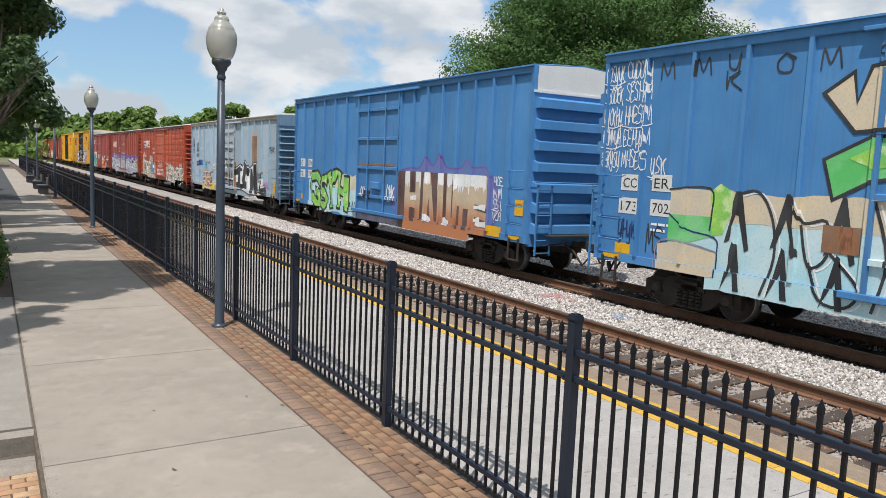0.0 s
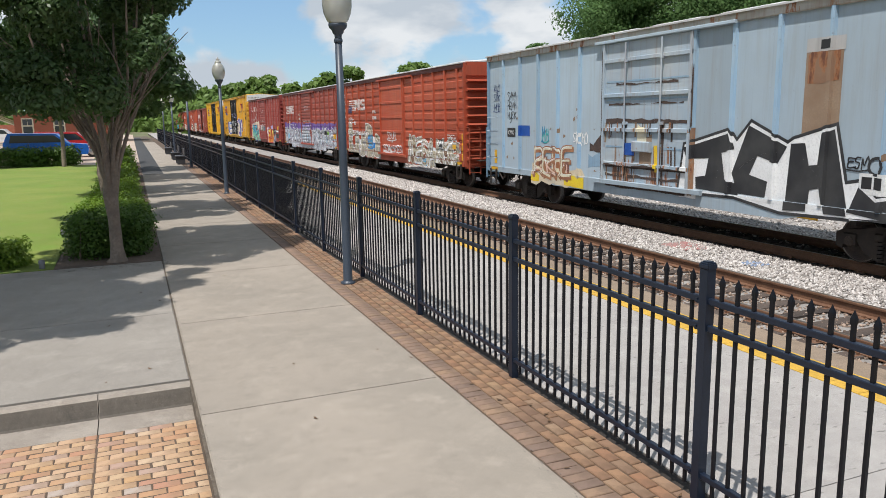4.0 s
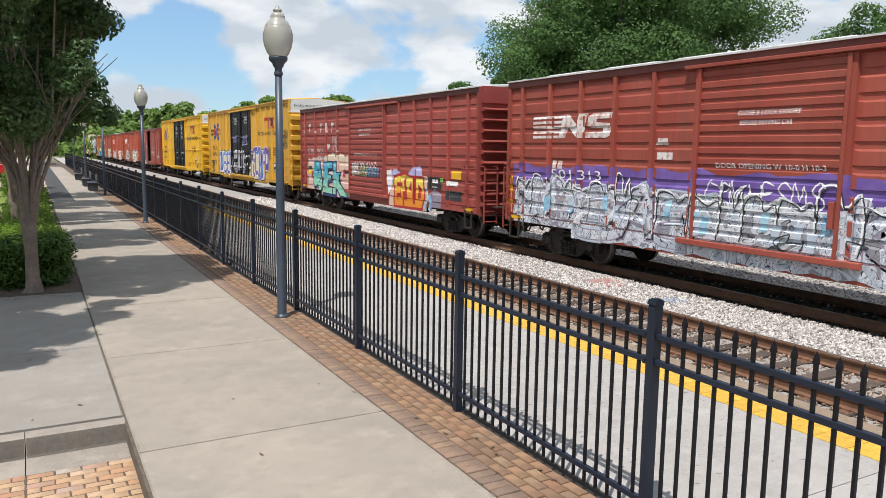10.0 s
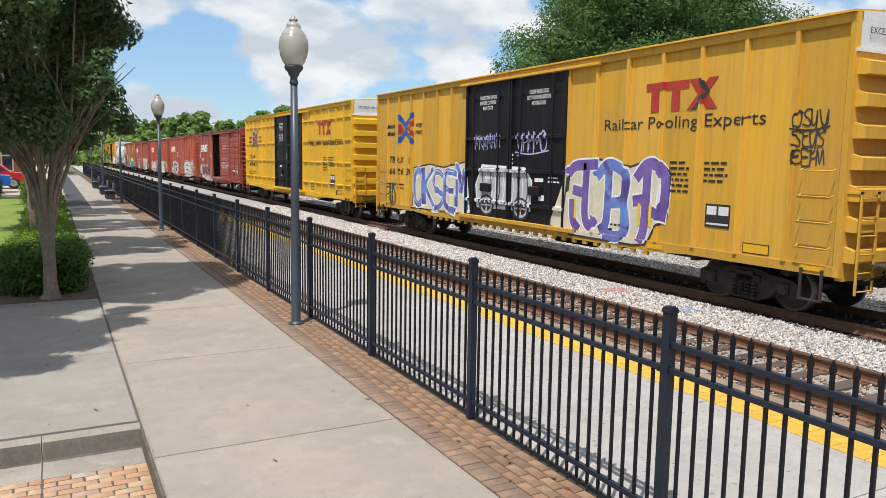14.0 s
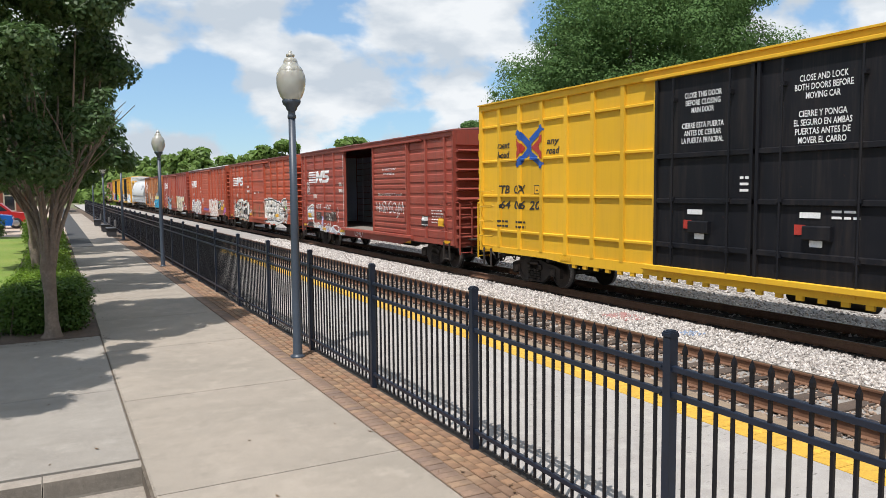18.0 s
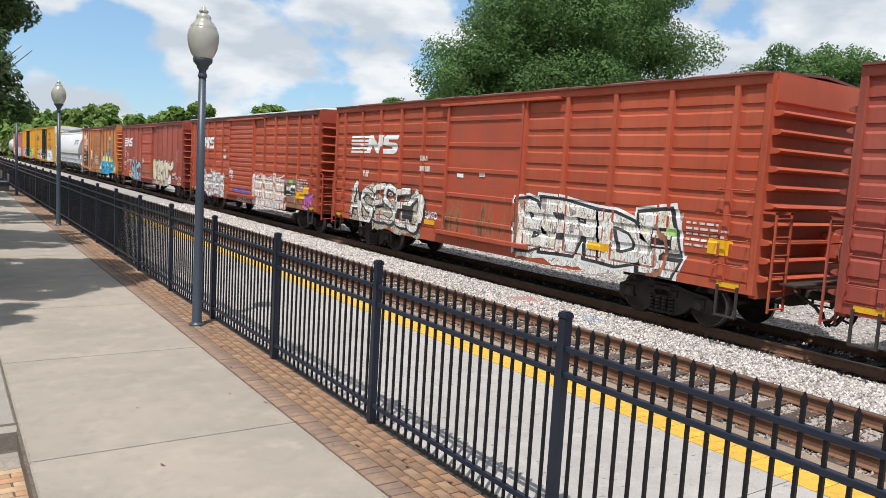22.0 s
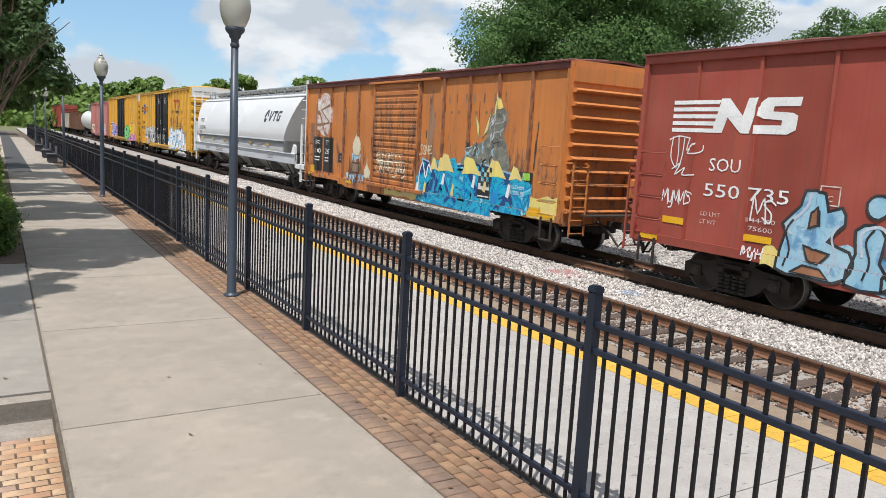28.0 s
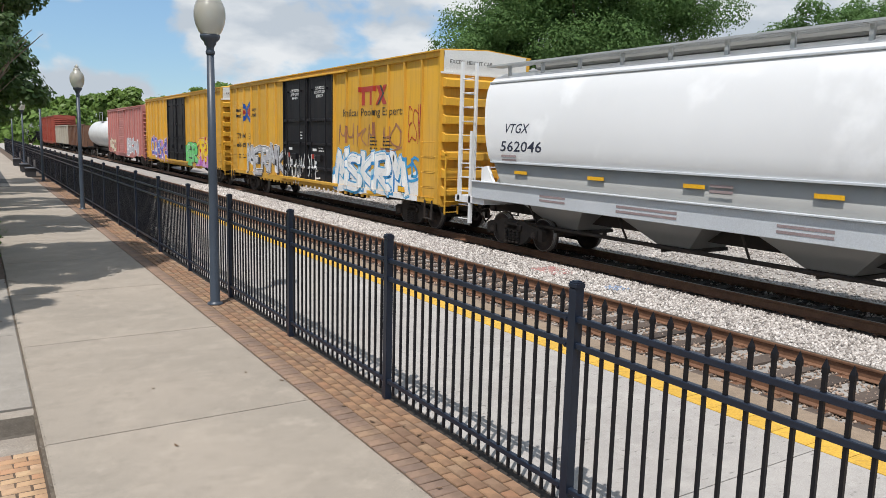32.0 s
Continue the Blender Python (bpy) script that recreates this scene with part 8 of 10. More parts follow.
@art("graffiti", "cream and violet block letters with white door tags")
def a7_paint(c):
    slab = [(12.3, 1.1), (12.5, 2.62), (12.75, 2.76), (13.55, 2.84), (13.9, 2.76), (14.1, 2.8), (14.7, 2.66), (15.5, 2.88), (15.95, 2.55), (15.9, 1.6), (15.5, 1.3), (15.3, 0.95), (14.9, 0.9), (12.6, 0.92)]
    c.shape(slab, S_CREAM, S_BLACK, 0.05, 1)
    c.shape([(11.7, 1.1), (12.4, 2.5), (12.5, 1.0)], S_CREAM, None, 0.05, 1)
    for mat, strokes in ((S_PURPLE, ([(12.5, 2.5), (12.75, 2.66), (13.5, 2.7)], [(13.15, 2.65), (13.12, 1.5), (13.3, 1.2), (13.5, 1.35)], [(12.7, 2.05), (13.05, 2.0)], [(12.62, 1.75), (12.66, 1.3), (12.85, 1.12)])),
                         (S_VIOLET, ([(13.6, 2.45), (13.9, 2.7), (14.25, 2.66), (14.58, 2.42), (14.5, 1.85)], [(13.98, 2.5), (13.94, 1.4), (13.75, 1.15)], [(14.5, 1.85), (14.62, 1.3), (14.4, 1.05), (13.95, 1.05)], [(14.05, 1.8), (14.45, 1.85)])),
                         (S_PURPLE, ([(14.95, 2.45), (15.2, 2.7), (15.5, 2.72), (15.8, 2.45), (15.78, 1.75)], [(15.26, 2.55), (15.22, 1.4), (15.12, 1.05)], [(15.2, 1.72), (15.8, 1.62)], [(14.9, 1.9), (15.2, 1.95)]))):
        for q in strokes:
            c.curve(q, 0.34, S_WHITE, 3)
            c.curve(q, 0.25, mat, 5)
    for u in (12.7, 15.0, 15.35):
        c.rect(u, u + 0.09, 1.35, 1.85, S_LEMON, 7)
    slab = [(3.2, 1.0), (3.3, 2.45), (4.6, 2.6), (5.6, 2.5), (7.1, 2.7), (7.25, 1.05)]
    c.shape(slab, S_CREAM, S_BLACK, 0.05, 1)
    c.wild(3.3, 7.2, 1.05, 2.6, S_VIOLET, S_WHITE, None, 92, 5, 0.24)
    truck = [(7.95, 1.35), (7.85, 2.0), (8.2, 2.6), (10.5, 2.55), (10.85, 2.2), (10.8, 1.4)]
    c.shape(truck, S_SILVER, S_WHITE, 0.07, 2)
    for k in range(11):
        u = 8.2 + 0.24 * k
        c.curve([(u, 2.45), (u + 0.08, 1.9), (u - 0.06, 1.5)], 0.05, (S_BLACK, S_WHITE)[k % 2], 5)
    for u in (8.5, 10.35):
        c.poly([(u + 0.42 * math.cos(k * math.pi / 9), 1.42 + 0.32 * math.sin(k * math.pi / 9)) for k in range(18)], S_BLACK, 6)
        c.curve([(u + 0.3 * math.cos(k * math.pi / 5), 1.42 + 0.22 * math.sin(k * math.pi / 5)) for k in range(11)], 0.07, S_SILVER, 7)
        for k in range(4):
            c.stroke([(u, 1.42), (u + 0.28 * math.cos(k * 1.57), 1.42 + 0.2 * math.sin(k * 1.57))], 0.05, S_WHITE, 7)
    c.scribble(7.75, 3.1, 1.4, 0.42, S_LILAC, 94, 6, 0.035)
    c.scribble(10.05, 3.05, 1.4, 0.5, S_LILAC, 95, 5, 0.04)
    c.scribble(0.9, 1.05, 0.8, 0.8, S_BLACK, 96, 3, 0.09)
    c.scribble(1.0, 1.1, 0.5, 0.6, S_LEMON, 97, 2, 0.04)
    for i in range(3):
        c.scribble(18.85, 2.75 + 0.34 * i, 0.62, 0.3, S_BLACK, 98 + i, 4, 0.028)


@art("graffiti", "white and lilac throw-ups near the sill")
def a9_paint(c):
    c.blob(0.72, 2.0, 1.25, 1.95, M_SILVER, 140, 0.1)
    c.curve([(0.8, 1.0), (0.85, 1.75), (1.5, 2.0), (1.9, 1.95), (1.75, 1.3), (1.9, 0.98)], 0.09, M_WHITE, 3)
    c.curve([(0.95, 1.72), (1.3, 1.82), (1.55, 1.7), (1.5, 1.3)], 0.06, S_WHITE, 4)
    c.rect(0.9, 1.9, 0.92, 1.16, OLD_RUST, 2)
    c.blob(1.9, 4.4, 0.76, 1.08, M_WHITE, 145, 0.1)
    c.blob(2.3, 3.0, 0.8, 1.02, S_ICE, 162, 0.1, 1)
    for k, (u, w) in enumerate(((2.15, 0.5), (2.7, 0.55), (3.3, 0.5), (3.85, 0.45))):
        c.curve([(u, 1.08), (u + 0.08, 0.84), (u + 0.5 * w, 0.8), (u + 0.8 * w, 0.95), (u + 0.6 * w, 1.15)], 0.07, (M_WHITE, S_ICE, M_WHITE, S_LILAC)[k], 3)
        c.curve([(u + 0.12, 1.0), (u + 0.3 * w, 0.86), (u + 0.62 * w, 0.92)], 0.035, S_DUSKY, 4)
    c.blob(3.05, 3.3, 1.0, 1.5, S_LILAC, 161, 0.06, 2)
    c.curve([(4.15, 1.3), (4.3, 1.55), (4.42, 1.2), (4.2, 0.95), (4.5, 0.82)], 0.06, M_WHITE, 3)
    c.blob(4.4, 5.7, 0.76, 1.0, M_SILVER, 163, 0.1)
    c.curve([(4.5, 0.85), (4.75, 1.05), (5.2, 1.1), (5.6, 1.0), (5.5, 0.84), (5.1, 0.88)], 0.06, S_WHITE, 3)
    c.blob(5.75, 6.4, 0.74, 1.04, M_WHITE, 146, 0.08)
    c.scribble(5.8, 0.78, 0.55, 0.28, S_WHITE, 147, 4, 0.04)
    c.rect(2.18, 3.05, 1.3, 1.7, OLD_RUST, 1)
    c.rect(3.58, 4.45, 1.3, 1.7, OLD_RUST, 1)
    c.rect(3.3, 3.8, 0.84, 0.95, REFLECT, 6)
    c.rect(5.8, 6.35, 0.84, 0.96, REFLECT, 6)
    c.rect(6.345, 6.385, 1.1, 4.3, S_WHITE, 5)
    c.rect(0.95, 1.45, 1.38, 1.6, REFLECT, 6)
    for i in range(3):
        c.scribble(0.85, 2.6 + 0.2 * i, 0.4, 0.18, S_WHITE, 142 + i, 3, 0.02)
    c.rect(4.5, 5.2, 1.3, 1.75, OLD_RUST, 5)
    c.text("77 HAYAI", 4.55, 1.62, 0.09, S_WHITE, 0.6, layer=6)
    c.curve([(5.45, 1.95), (5.42, 1.6), (5.52, 1.5), (5.44, 1.25)], 0.045, S_WHITE, 5)
    c.scribble(7.6, 0.76, 0.9, 0.25, S_WHITE, 144, 3, 0.03)


@art("graffiti", "pale sage and cream wildstyle on both sides of the door")
def a10_paint(c):
    c.blob(1.3, 5.8, 0.74, 1.85, M_SAGE, 150, 0.2)
    c.wild(1.3, 5.8, 0.85, 2.15, M_WHITE, S_BLACK, None, 151, 6, 0.24)
    c.blob(10.15, 14.9, 0.74, 2.0, M_WHITE, 152, 0.14)
    c.piece("BEFIDE", 10.2, 14.8, 0.95, 2.15, M_WHITE, S_BLACK, S_WHITE, 153, 0.0, 0.08, 0.07)
    c.curve([(14.3, 1.9), (14.6, 1.5), (14.5, 1.0), (14.2, 0.9)], 0.09, S_BROWN, 9)
    c.rect(14.55, 14.8, 1.72, 1.88, S_GREEN, 10)
    c.rect(12.5, 13.1, 1.22, 1.38, REFLECT, 10)
    c.rect(4.7, 5.3, 1.2, 1.6, S_BLACK, 9)
    c.scribble(5.9, 1.35, 0.65, 0.16, S_WHITE, 154, 5, 0.03)
    c.rect(5.95, 6.5, 1.15, 1.28, REFLECT, 4)
    c.rect(8.5, 8.75, 2.6, 2.7, S_WHITE, 5)
    c.rect(7.5, 7.8, 2.55, 2.65, S_WHITE, 5)


@art("graffiti", "white and cream tags along the sill with a lilac patch")
def a11_paint(c):
    c.blob(0.95, 5.8, 0.74, 1.7, M_WHITE, 161, 0.2)
    c.wild(0.95, 5.8, 0.85, 2.0, M_WHITE, S_DUSKY, None, 160, 7, 0.22)
    c.blob(9.9, 13.8, 0.74, 1.05, S_PINK, 162, 0.1)
    for u0, u1, z in ((10.02, 10.98, 1.98), (11.12, 12.22, 1.95), (12.42, 13.62, 2.02)):
        c.blob(u0, u1, 0.98, z, M_SCRATCH, int(u0 * 10), 0.1, 2)
        q = [(u0, 1.0), (u0 - 0.02, 1.5), (u0 + 0.03, z), (u0 + 0.12, z + 0.12), (u0 + 0.25, z - 0.04), (u1 - 0.3, z + 0.02), (u1 - 0.1, z + 0.1), (u1 + 0.02, z - 0.1), (u1, 1.4), (u1 + 0.05, 1.0)]
        c.curve(q, 0.045, S_WHITE, 5)
        c.curve([(u0 - 0.1, 1.08), (u0 + 0.4, 1.0), (u1 - 0.2, 1.05), (u1 + 0.15, 1.3)], 0.05, S_WHITE, 5)
    c.blob(9.95, 13.9, 0.74, 1.0, M_SCRATCH, 163, 0.08, 3)
    for i in range(9):
        c.blob(10.0 + 0.42 * i, 10.2 + 0.42 * i, 0.74, 0.95, (S_SKY, S_WHITE, S_BROWN)[i % 3], 980 + i, 0.05, 3)
    c.rect(14.1, 14.45, 1.82, 1.98, S_GREEN, 5)
    c.rect(13.6, 14.08, 1.82, 1.98, S_DUSKY, 5)
    data_panel(c, 13.75, 1.32, 0.55)
    c.blob(13.7, 15.4, 0.95, 1.9, PANEL_RUST, 164, 0.15)
    c.curve([(14.75, 2.2), (14.8, 1.6), (14.7, 1.1)], 0.05, S_SILVER, 4)
    c.scribble(15.0, 1.5, 0.5, 0.5, S_DUSKY, 168, 2, 0.04)
    c.scribble(15.6, 1.05, 0.8, 0.5, S_MAGENTA, 165, 3, 0.09)
    c.rect(14.95, 15.6, 1.28, 1.55, REFLECT, 5)
    c.blob(7.2, 9.7, 1.12, 1.35, S_PURPLE, 166, 0.05)
    c.scribble(7.9, 0.78, 1.7, 0.2, S_WHITE, 169, 8, 0.02)
    c.scribble(6.75, 1.7, 0.5, 0.5, S_WHITE, 167, 2, 0.06)


@art("graffiti", "pale blue wildstyle and large cream letters with a long tail")
def a12_paint(c):
    c.blob(3.6, 6.7, 0.78, 1.5, S_SKY, 170, 0.1)
    for q in ([(3.4, 0.85), (3.5, 1.5), (3.42, 1.62), (3.72, 1.95), (3.78, 2.2), (4.12, 2.18), (4.2, 1.9), (4.42, 1.98), (4.5, 1.72), (4.25, 1.42), (4.62, 1.3), (4.7, 1.0), (4.45, 0.78), (3.9, 0.8)],
              [(4.62, 0.8), (4.72, 1.3), (4.68, 1.66), (4.95, 1.78), (5.15, 1.6), (5.1, 1.2), (5.3, 0.95), (5.2, 0.78)],
              [(5.2, 0.8), (5.28, 1.2), (5.45, 1.4), (5.3, 1.62), (5.5, 2.0), (5.95, 2.05), (6.2, 1.85), (5.95, 1.65), (5.75, 1.78), (5.68, 1.62), (6.1, 1.42), (6.15, 1.0), (5.8, 0.78)],
              [(6.1, 0.82), (6.2, 1.3), (6.12, 1.7), (6.4, 2.05), (6.72, 1.9), (6.6, 1.45), (6.75, 1.0), (6.6, 0.8)]):
        c.shape(q, S_SKY, S_BLACK, 0.05, 3, 2)
        c.curve([(a + 0.1, b - 0.03) for a, b in q[1:5]], 0.05, S_ICE, 6)
    c.shape([(4.8, 2.1), (4.92, 2.22), (5.1, 2.2), (5.16, 2.02), (5.0, 1.86), (4.84, 1.92)], S_SKY, S_BLACK, 0.045, 3, 2)
    for q in ([(3.92, 1.85), (4.05, 1.95), (4.08, 1.66), (3.9, 1.6)], [(3.85, 1.3), (4.3, 1.22), (4.15, 1.04), (3.95, 1.06)], [(5.55, 1.25), (5.85, 1.2), (5.7, 1.0)], [(3.7, 0.84), (3.9, 0.98), (4.2, 0.96), (4.35, 0.82)]):
        c.shape(q, S_BROWN, S_BLACK, 0.04, 7)
    for k, u in enumerate((3.55, 4.35, 4.9, 5.42, 6.0, 6.45)):
        c.curve([(u, 0.92), (u + 0.05, 1.2), (u - 0.04, 1.5), (u + 0.06, 1.7)], 0.035, (S_BLACK, S_ICE)[k % 2], 7)
    c.blob(5.15, 6.7, 1.3, 1.58, S_UMBER, 173, 0.05, 9)
    c.blob(3.1, 3.4, 0.82, 1.15, S_YELLOW, 193, 0.12, 1)
    c.scribble(2.78, 1.6, 0.5, 0.4, S_WHITE, 194, 2, 0.03, 6)
    c.scribble(2.7, 0.95, 0.4, 0.18, S_WHITE, 195, 3, 0.025)
    c.blob(10.0, 14.0, 0.74, 1.25, S_CREAM, 172, 0.06)
    for pts in ([(10.05, 1.1), (10.1, 2.2), (10.55, 2.25), (10.7, 1.75), (10.9, 2.2), (11.3, 2.15), (11.1, 1.1)], [(11.15, 1.1), (11.2, 2.0), (11.6, 2.25), (12.05, 2.1), (12.15, 1.1)], [(12.1, 1.0), (12.2, 2.1), (12.6, 2.15), (12.7, 1.0)],
                [(12.65, 1.2), (12.7, 2.0), (13.1, 2.25), (13.5, 2.05), (13.45, 1.2), (13.1, 1.0)], [(13.3, 1.2), (13.4, 2.0), (13.9, 2.2), (14.4, 2.0), (15.0, 2.35), (15.15, 1.95), (14.6, 1.65), (14.0, 1.75), (13.95, 1.3)]):
        c.shape(pts, S_CREAM, S_UMBER, 0.06, 3, 4)
        c.curve([(a, b + 0.045) for a, b in pts[1:4]], 0.04, S_WHITE, 6)
    for u, z in ((11.65, 1.65), (12.45, 1.5), (13.1, 1.75)):
        c.curve([(u, z + 0.16), (u - 0.07, z), (u, z - 0.14), (u + 0.07, z), (u, z + 0.16)], 0.05, S_UMBER, 7)
    c.curve([(11.4, 1.4), (11.7, 1.32), (11.9, 1.4)], 0.05, S_UMBER, 7)
    c.shape([(13.9, 0.85), (14.05, 1.3), (14.4, 1.45), (14.75, 1.2), (14.6, 0.85)], S_WHITE, S_SILVER, 0.05, 4, 4)
    for i in range(12):
        c.stroke([(10.3 + 0.33 * i, 1.0), (10.36 + 0.33 * i, 0.78)], 0.07, S_UMBER, 7)
    c.blob(10.05, 10.2, 1.3, 2.2, S_YELLOW, 179, 0.1, 7)
    c.scribble(6.3, 2.9, 0.5, 0.3, S_WHITE, 178, 3, 0.06)
    for k, q in enumerate(([(0.78, 2.95), (1.0, 3.02), (1.3, 2.98)], [(0.86, 3.0), (0.84, 2.62), (0.98, 2.4)], [(1.0, 3.0), (1.02, 2.7), (1.0, 2.42)], [(1.14, 2.98), (1.12, 2.65), (1.05, 2.4)],
                          [(1.26, 2.96), (1.22, 2.76), (1.4, 2.9), (1.24, 2.7), (1.56, 2.74), (1.6, 2.86)], [(0.9, 2.38), (1.1, 2.5), (0.98, 2.28), (1.2, 2.42), (1.16, 2.28), (1.45, 2.3)])):
        c.curve(q, 0.024, S_WHITE, 3)
    c.scribble(0.72, 1.72, 0.66, 0.26, S_WHITE, 175, 5, 0.022)
    c.scribble(16.2, 1.0, 0.7, 0.4, S_WHITE, 176, 3, 0.05)
    data_panel(c, 14.9, 1.2, 0.55)
    c.rect(15.4, 16.0, 1.5, 1.62, REFLECT, 5)
    c.text("85186", 15.5, 1.25, 0.17, S_WHITE, 0.7)
    c.scribble(15.6, 2.3, 0.7, 0.6, FADED, 177, 2, 0.02)
    c.scribble(6.95, 2.0, 0.5, 0.3, S_WHITE, 191, 4, 0.03)


@art("emblem", "worn white striped emblem")
def a12_emblem(c):
    horse_mark(c, 0.8, 3.1, 2.65, 0.62, S_WHITE)


@art("lettering", "white road number")
def a12_letters(c):
    c.text("SOU", 1.78, 2.4, 0.25, S_WHITE, 0.68)
    c.text("550", 1.72, 1.93, 0.25, S_WHITE, 0.78)
    c.text("735", 2.7, 1.93, 0.25, S_WHITE, 0.78)


@art("load_marks", "faded load lettering and yellow reflectors")
def a12_marks(c):
    c.text("LD LMT", 1.7, 1.56, 0.085, FADED, 0.44)
    c.text("LT WT", 1.7, 1.41, 0.085, FADED, 0.36)
    c.text("144400", 2.72, 1.56, 0.085, FADED, 0.56)
    c.text("75600", 2.76, 1.41, 0.085, FADED, 0.48)
    c.rect(0.78, 1.35, 1.32, 1.45, REFLECT, 4)
    c.rect(2.72, 3.25, 1.22, 1.34, REFLECT, 4)
    for q in ([(4.05, 2.0), (4.05, 2.3), (4.35, 2.3), (4.35, 2.0), (4.05, 2.0)],):
        c.stroke(q, 0.02, FADED, 3)
    c.text("C", 4.15, 2.06, 0.1, FADED, 0.09)


@art("lettering", "white road number on black panels, pale round emblem")
def a13_letters(c):
    for u0, u1, t, num in ((0.75, 1.72, "BK", "150"), (1.86, 2.85, "TY", "267")):
        c.rect(u0, u1, 1.15, 2.52, BLACK, 2)
        c.text(t, u0 + 0.22, 2.22, 0.19, WHITE, 0.5)
        c.text(num, u0 + 0.15, 1.86, 0.22, WHITE, 0.65)
        stamp(c, u0 + 0.15, 1.68, 0.6, 0.07, S_WHITE, 2, int(u0 * 9))
    c.rect(3.4, 3.85, 1.6, 1.95, BLACK, 2)
    c.text("C", 3.56, 1.68, 0.16, WHITE, 0.12)
    ring = [(1.9 + 0.82 * math.cos(a * math.pi / 12), 3.42 + 0.86 * math.sin(a * math.pi / 12)) for a in range(24)]
    c.poly(ring, FADED, 1)
    c.stroke([(1.3, 3.0), (2.4, 3.1), (1.5, 3.6), (2.5, 3.8)], 0.12, PANEL_RUST, 2)
    c.stroke([(1.2, 3.7), (1.9, 2.7), (2.2, 2.6)], 0.1, PANEL_RUST, 2)
    c.rect(15.6, 16.1, 0.95, 1.15, REFLECT, 4)
    c.rect(0.45, 0.9, 1.05, 1.35, REFLECT, 4)


@art("graffiti", "bright blue wildstyle with yellow flames and a grey rock shape")
def a13_paint(c):
    body = [(12.4, 1.9), (12.5, 2.3), (13.0, 2.6), (13.5, 2.75), (13.7, 3.3), (13.95, 3.65), (14.3, 3.6), (14.45, 3.3), (14.35, 2.9), (14.55, 2.5), (14.55, 1.9)]
    c.shape(body, S_GREYROCK, None, 0.05, 1, 3)
    for i in range(46):
        rg = random.Random(1900 + i)
        u, z = rg.uniform(12.55, 14.35), rg.uniform(1.95, 2.55) if i % 3 else rg.uniform(2.6, 3.35)
        if z > 2.5:
            u = rg.uniform(13.6, 14.3)
        c.curve([(u, z), (u + rg.uniform(-0.12, 0.12), z + 0.1), (u + rg.uniform(-0.1, 0.18), z + 0.2)], 0.03, (S_SILVER, S_BLACK, S_SKY)[i % 3], 4)
    for q in ([(13.15, 2.75), (12.95, 3.45), (13.2, 3.1)], [(13.35, 2.8), (13.75, 3.6), (13.6, 3.0)], [(13.85, 3.4), (13.9, 3.85), (14.05, 3.5)], [(14.1, 3.55), (14.0, 4.05), (14.28, 3.6)]):
        c.shape(q, S_YELLOW, S_GREYROCK, 0.025, 3)
    slab = [(9.85, 0.75), (9.9, 1.7), (10.15, 2.0), (10.5, 1.75), (10.9, 2.05), (11.6, 2.1), (12.0, 2.2), (12.2, 1.9), (13.0, 2.05), (13.6, 1.9), (14.0, 1.95), (15.3, 1.85), (15.7, 1.7), (15.6, 0.95), (14.6, 0.7)]
    c.shape(slab, M_AZURE, None, 0.05, 3)
    for u0, w, h in ((10.6, 0.5, 0.15), (11.1, 0.9, 0.3), (12.4, 1.0, 0.25), (13.6, 1.0, 0.25), (14.7, 0.6, 0.12)):
        c.poly([(u0, 1.75), (u0 + w * 0.3, 2.0 + h), (u0 + w * 0.6, 1.95 + h), (u0 + w, 1.75), (u0 + w * 0.6, 1.8)], S_YELLOW, 6)
    c.piece("MUTEK", 10.0, 14.7, 0.9, 1.95, M_AZURE, S_NAVY, S_SKY, 182, 0.0, 0.1, 0.09)
    for k in range(9):
        rg = random.Random(1820 + k)
        u, z = 10.2 + 0.55 * k, rg.uniform(0.95, 1.5)
        c.shape([(u, z), (u + 0.1, z + 0.34), (u + 0.2, z + 0.3), (u + 0.14, z - 0.04)], (S_YELLOW, S_BLUE, S_WHITE)[k % 3], None, 0.03, 6)
    c.curve([(9.9, 0.9), (9.95, 1.6), (10.15, 1.95), (10.35, 1.5), (10.5, 1.9), (10.7, 1.7)], 0.05, S_WHITE, 9)
    for i in range(5):
        for j in range(4):
            if (i + j) % 2:
                c.rect(13.3 + 0.13 * i, 13.43 + 0.13 * i, 1.5 + 0.13 * j, 1.63 + 0.13 * j, S_BLACK, 9)
    c.rect(14.9, 15.7, 1.55, 2.0, S_BLACK, 4)
    c.rect(15.3, 15.6, 1.8, 1.98, S_GREEN, 9)
    c.text("VULCHEM 6", 14.75, 1.55, 0.1, S_WHITE, 0.75, layer=9)
    c.text("10-2015 PRA", 14.75, 1.4, 0.1, S_WHITE, 0.75, layer=9)
    data_panel(c, 13.25, 1.15, 0.62)
    c.blob(15.6, 16.7, 0.9, 1.5, S_YELLOW, 183, 0.08, 2)
    # cream drop over a brown cone with pale blue points
    c.poly([(4.85, 1.95), (5.4, 1.9), (6.0, 0.95), (4.15, 0.95)], P_OPOST, 1)
    drop_ = [(5.12, 3.15), (5.16, 2.85), (5.3, 2.62), (5.46, 2.4), (5.48, 2.15), (5.35, 1.96), (5.1, 1.9), (4.84, 1.98), (4.72, 2.2), (4.8, 2.45), (5.0, 2.68), (5.1, 2.88)]
    c.shape(drop_, S_CREAM, S_BROWN, 0.025, 4)
    for i in range(5):
        u, z = 4.68 + 0.16 * i, 1.95 - 0.12 * (1 - abs(i - 2) / 2)
        c.poly([(u, z + 0.06), (u + 0.17, z + 0.06), (u + 0.07, z - 0.24)], S_SKY, 3)
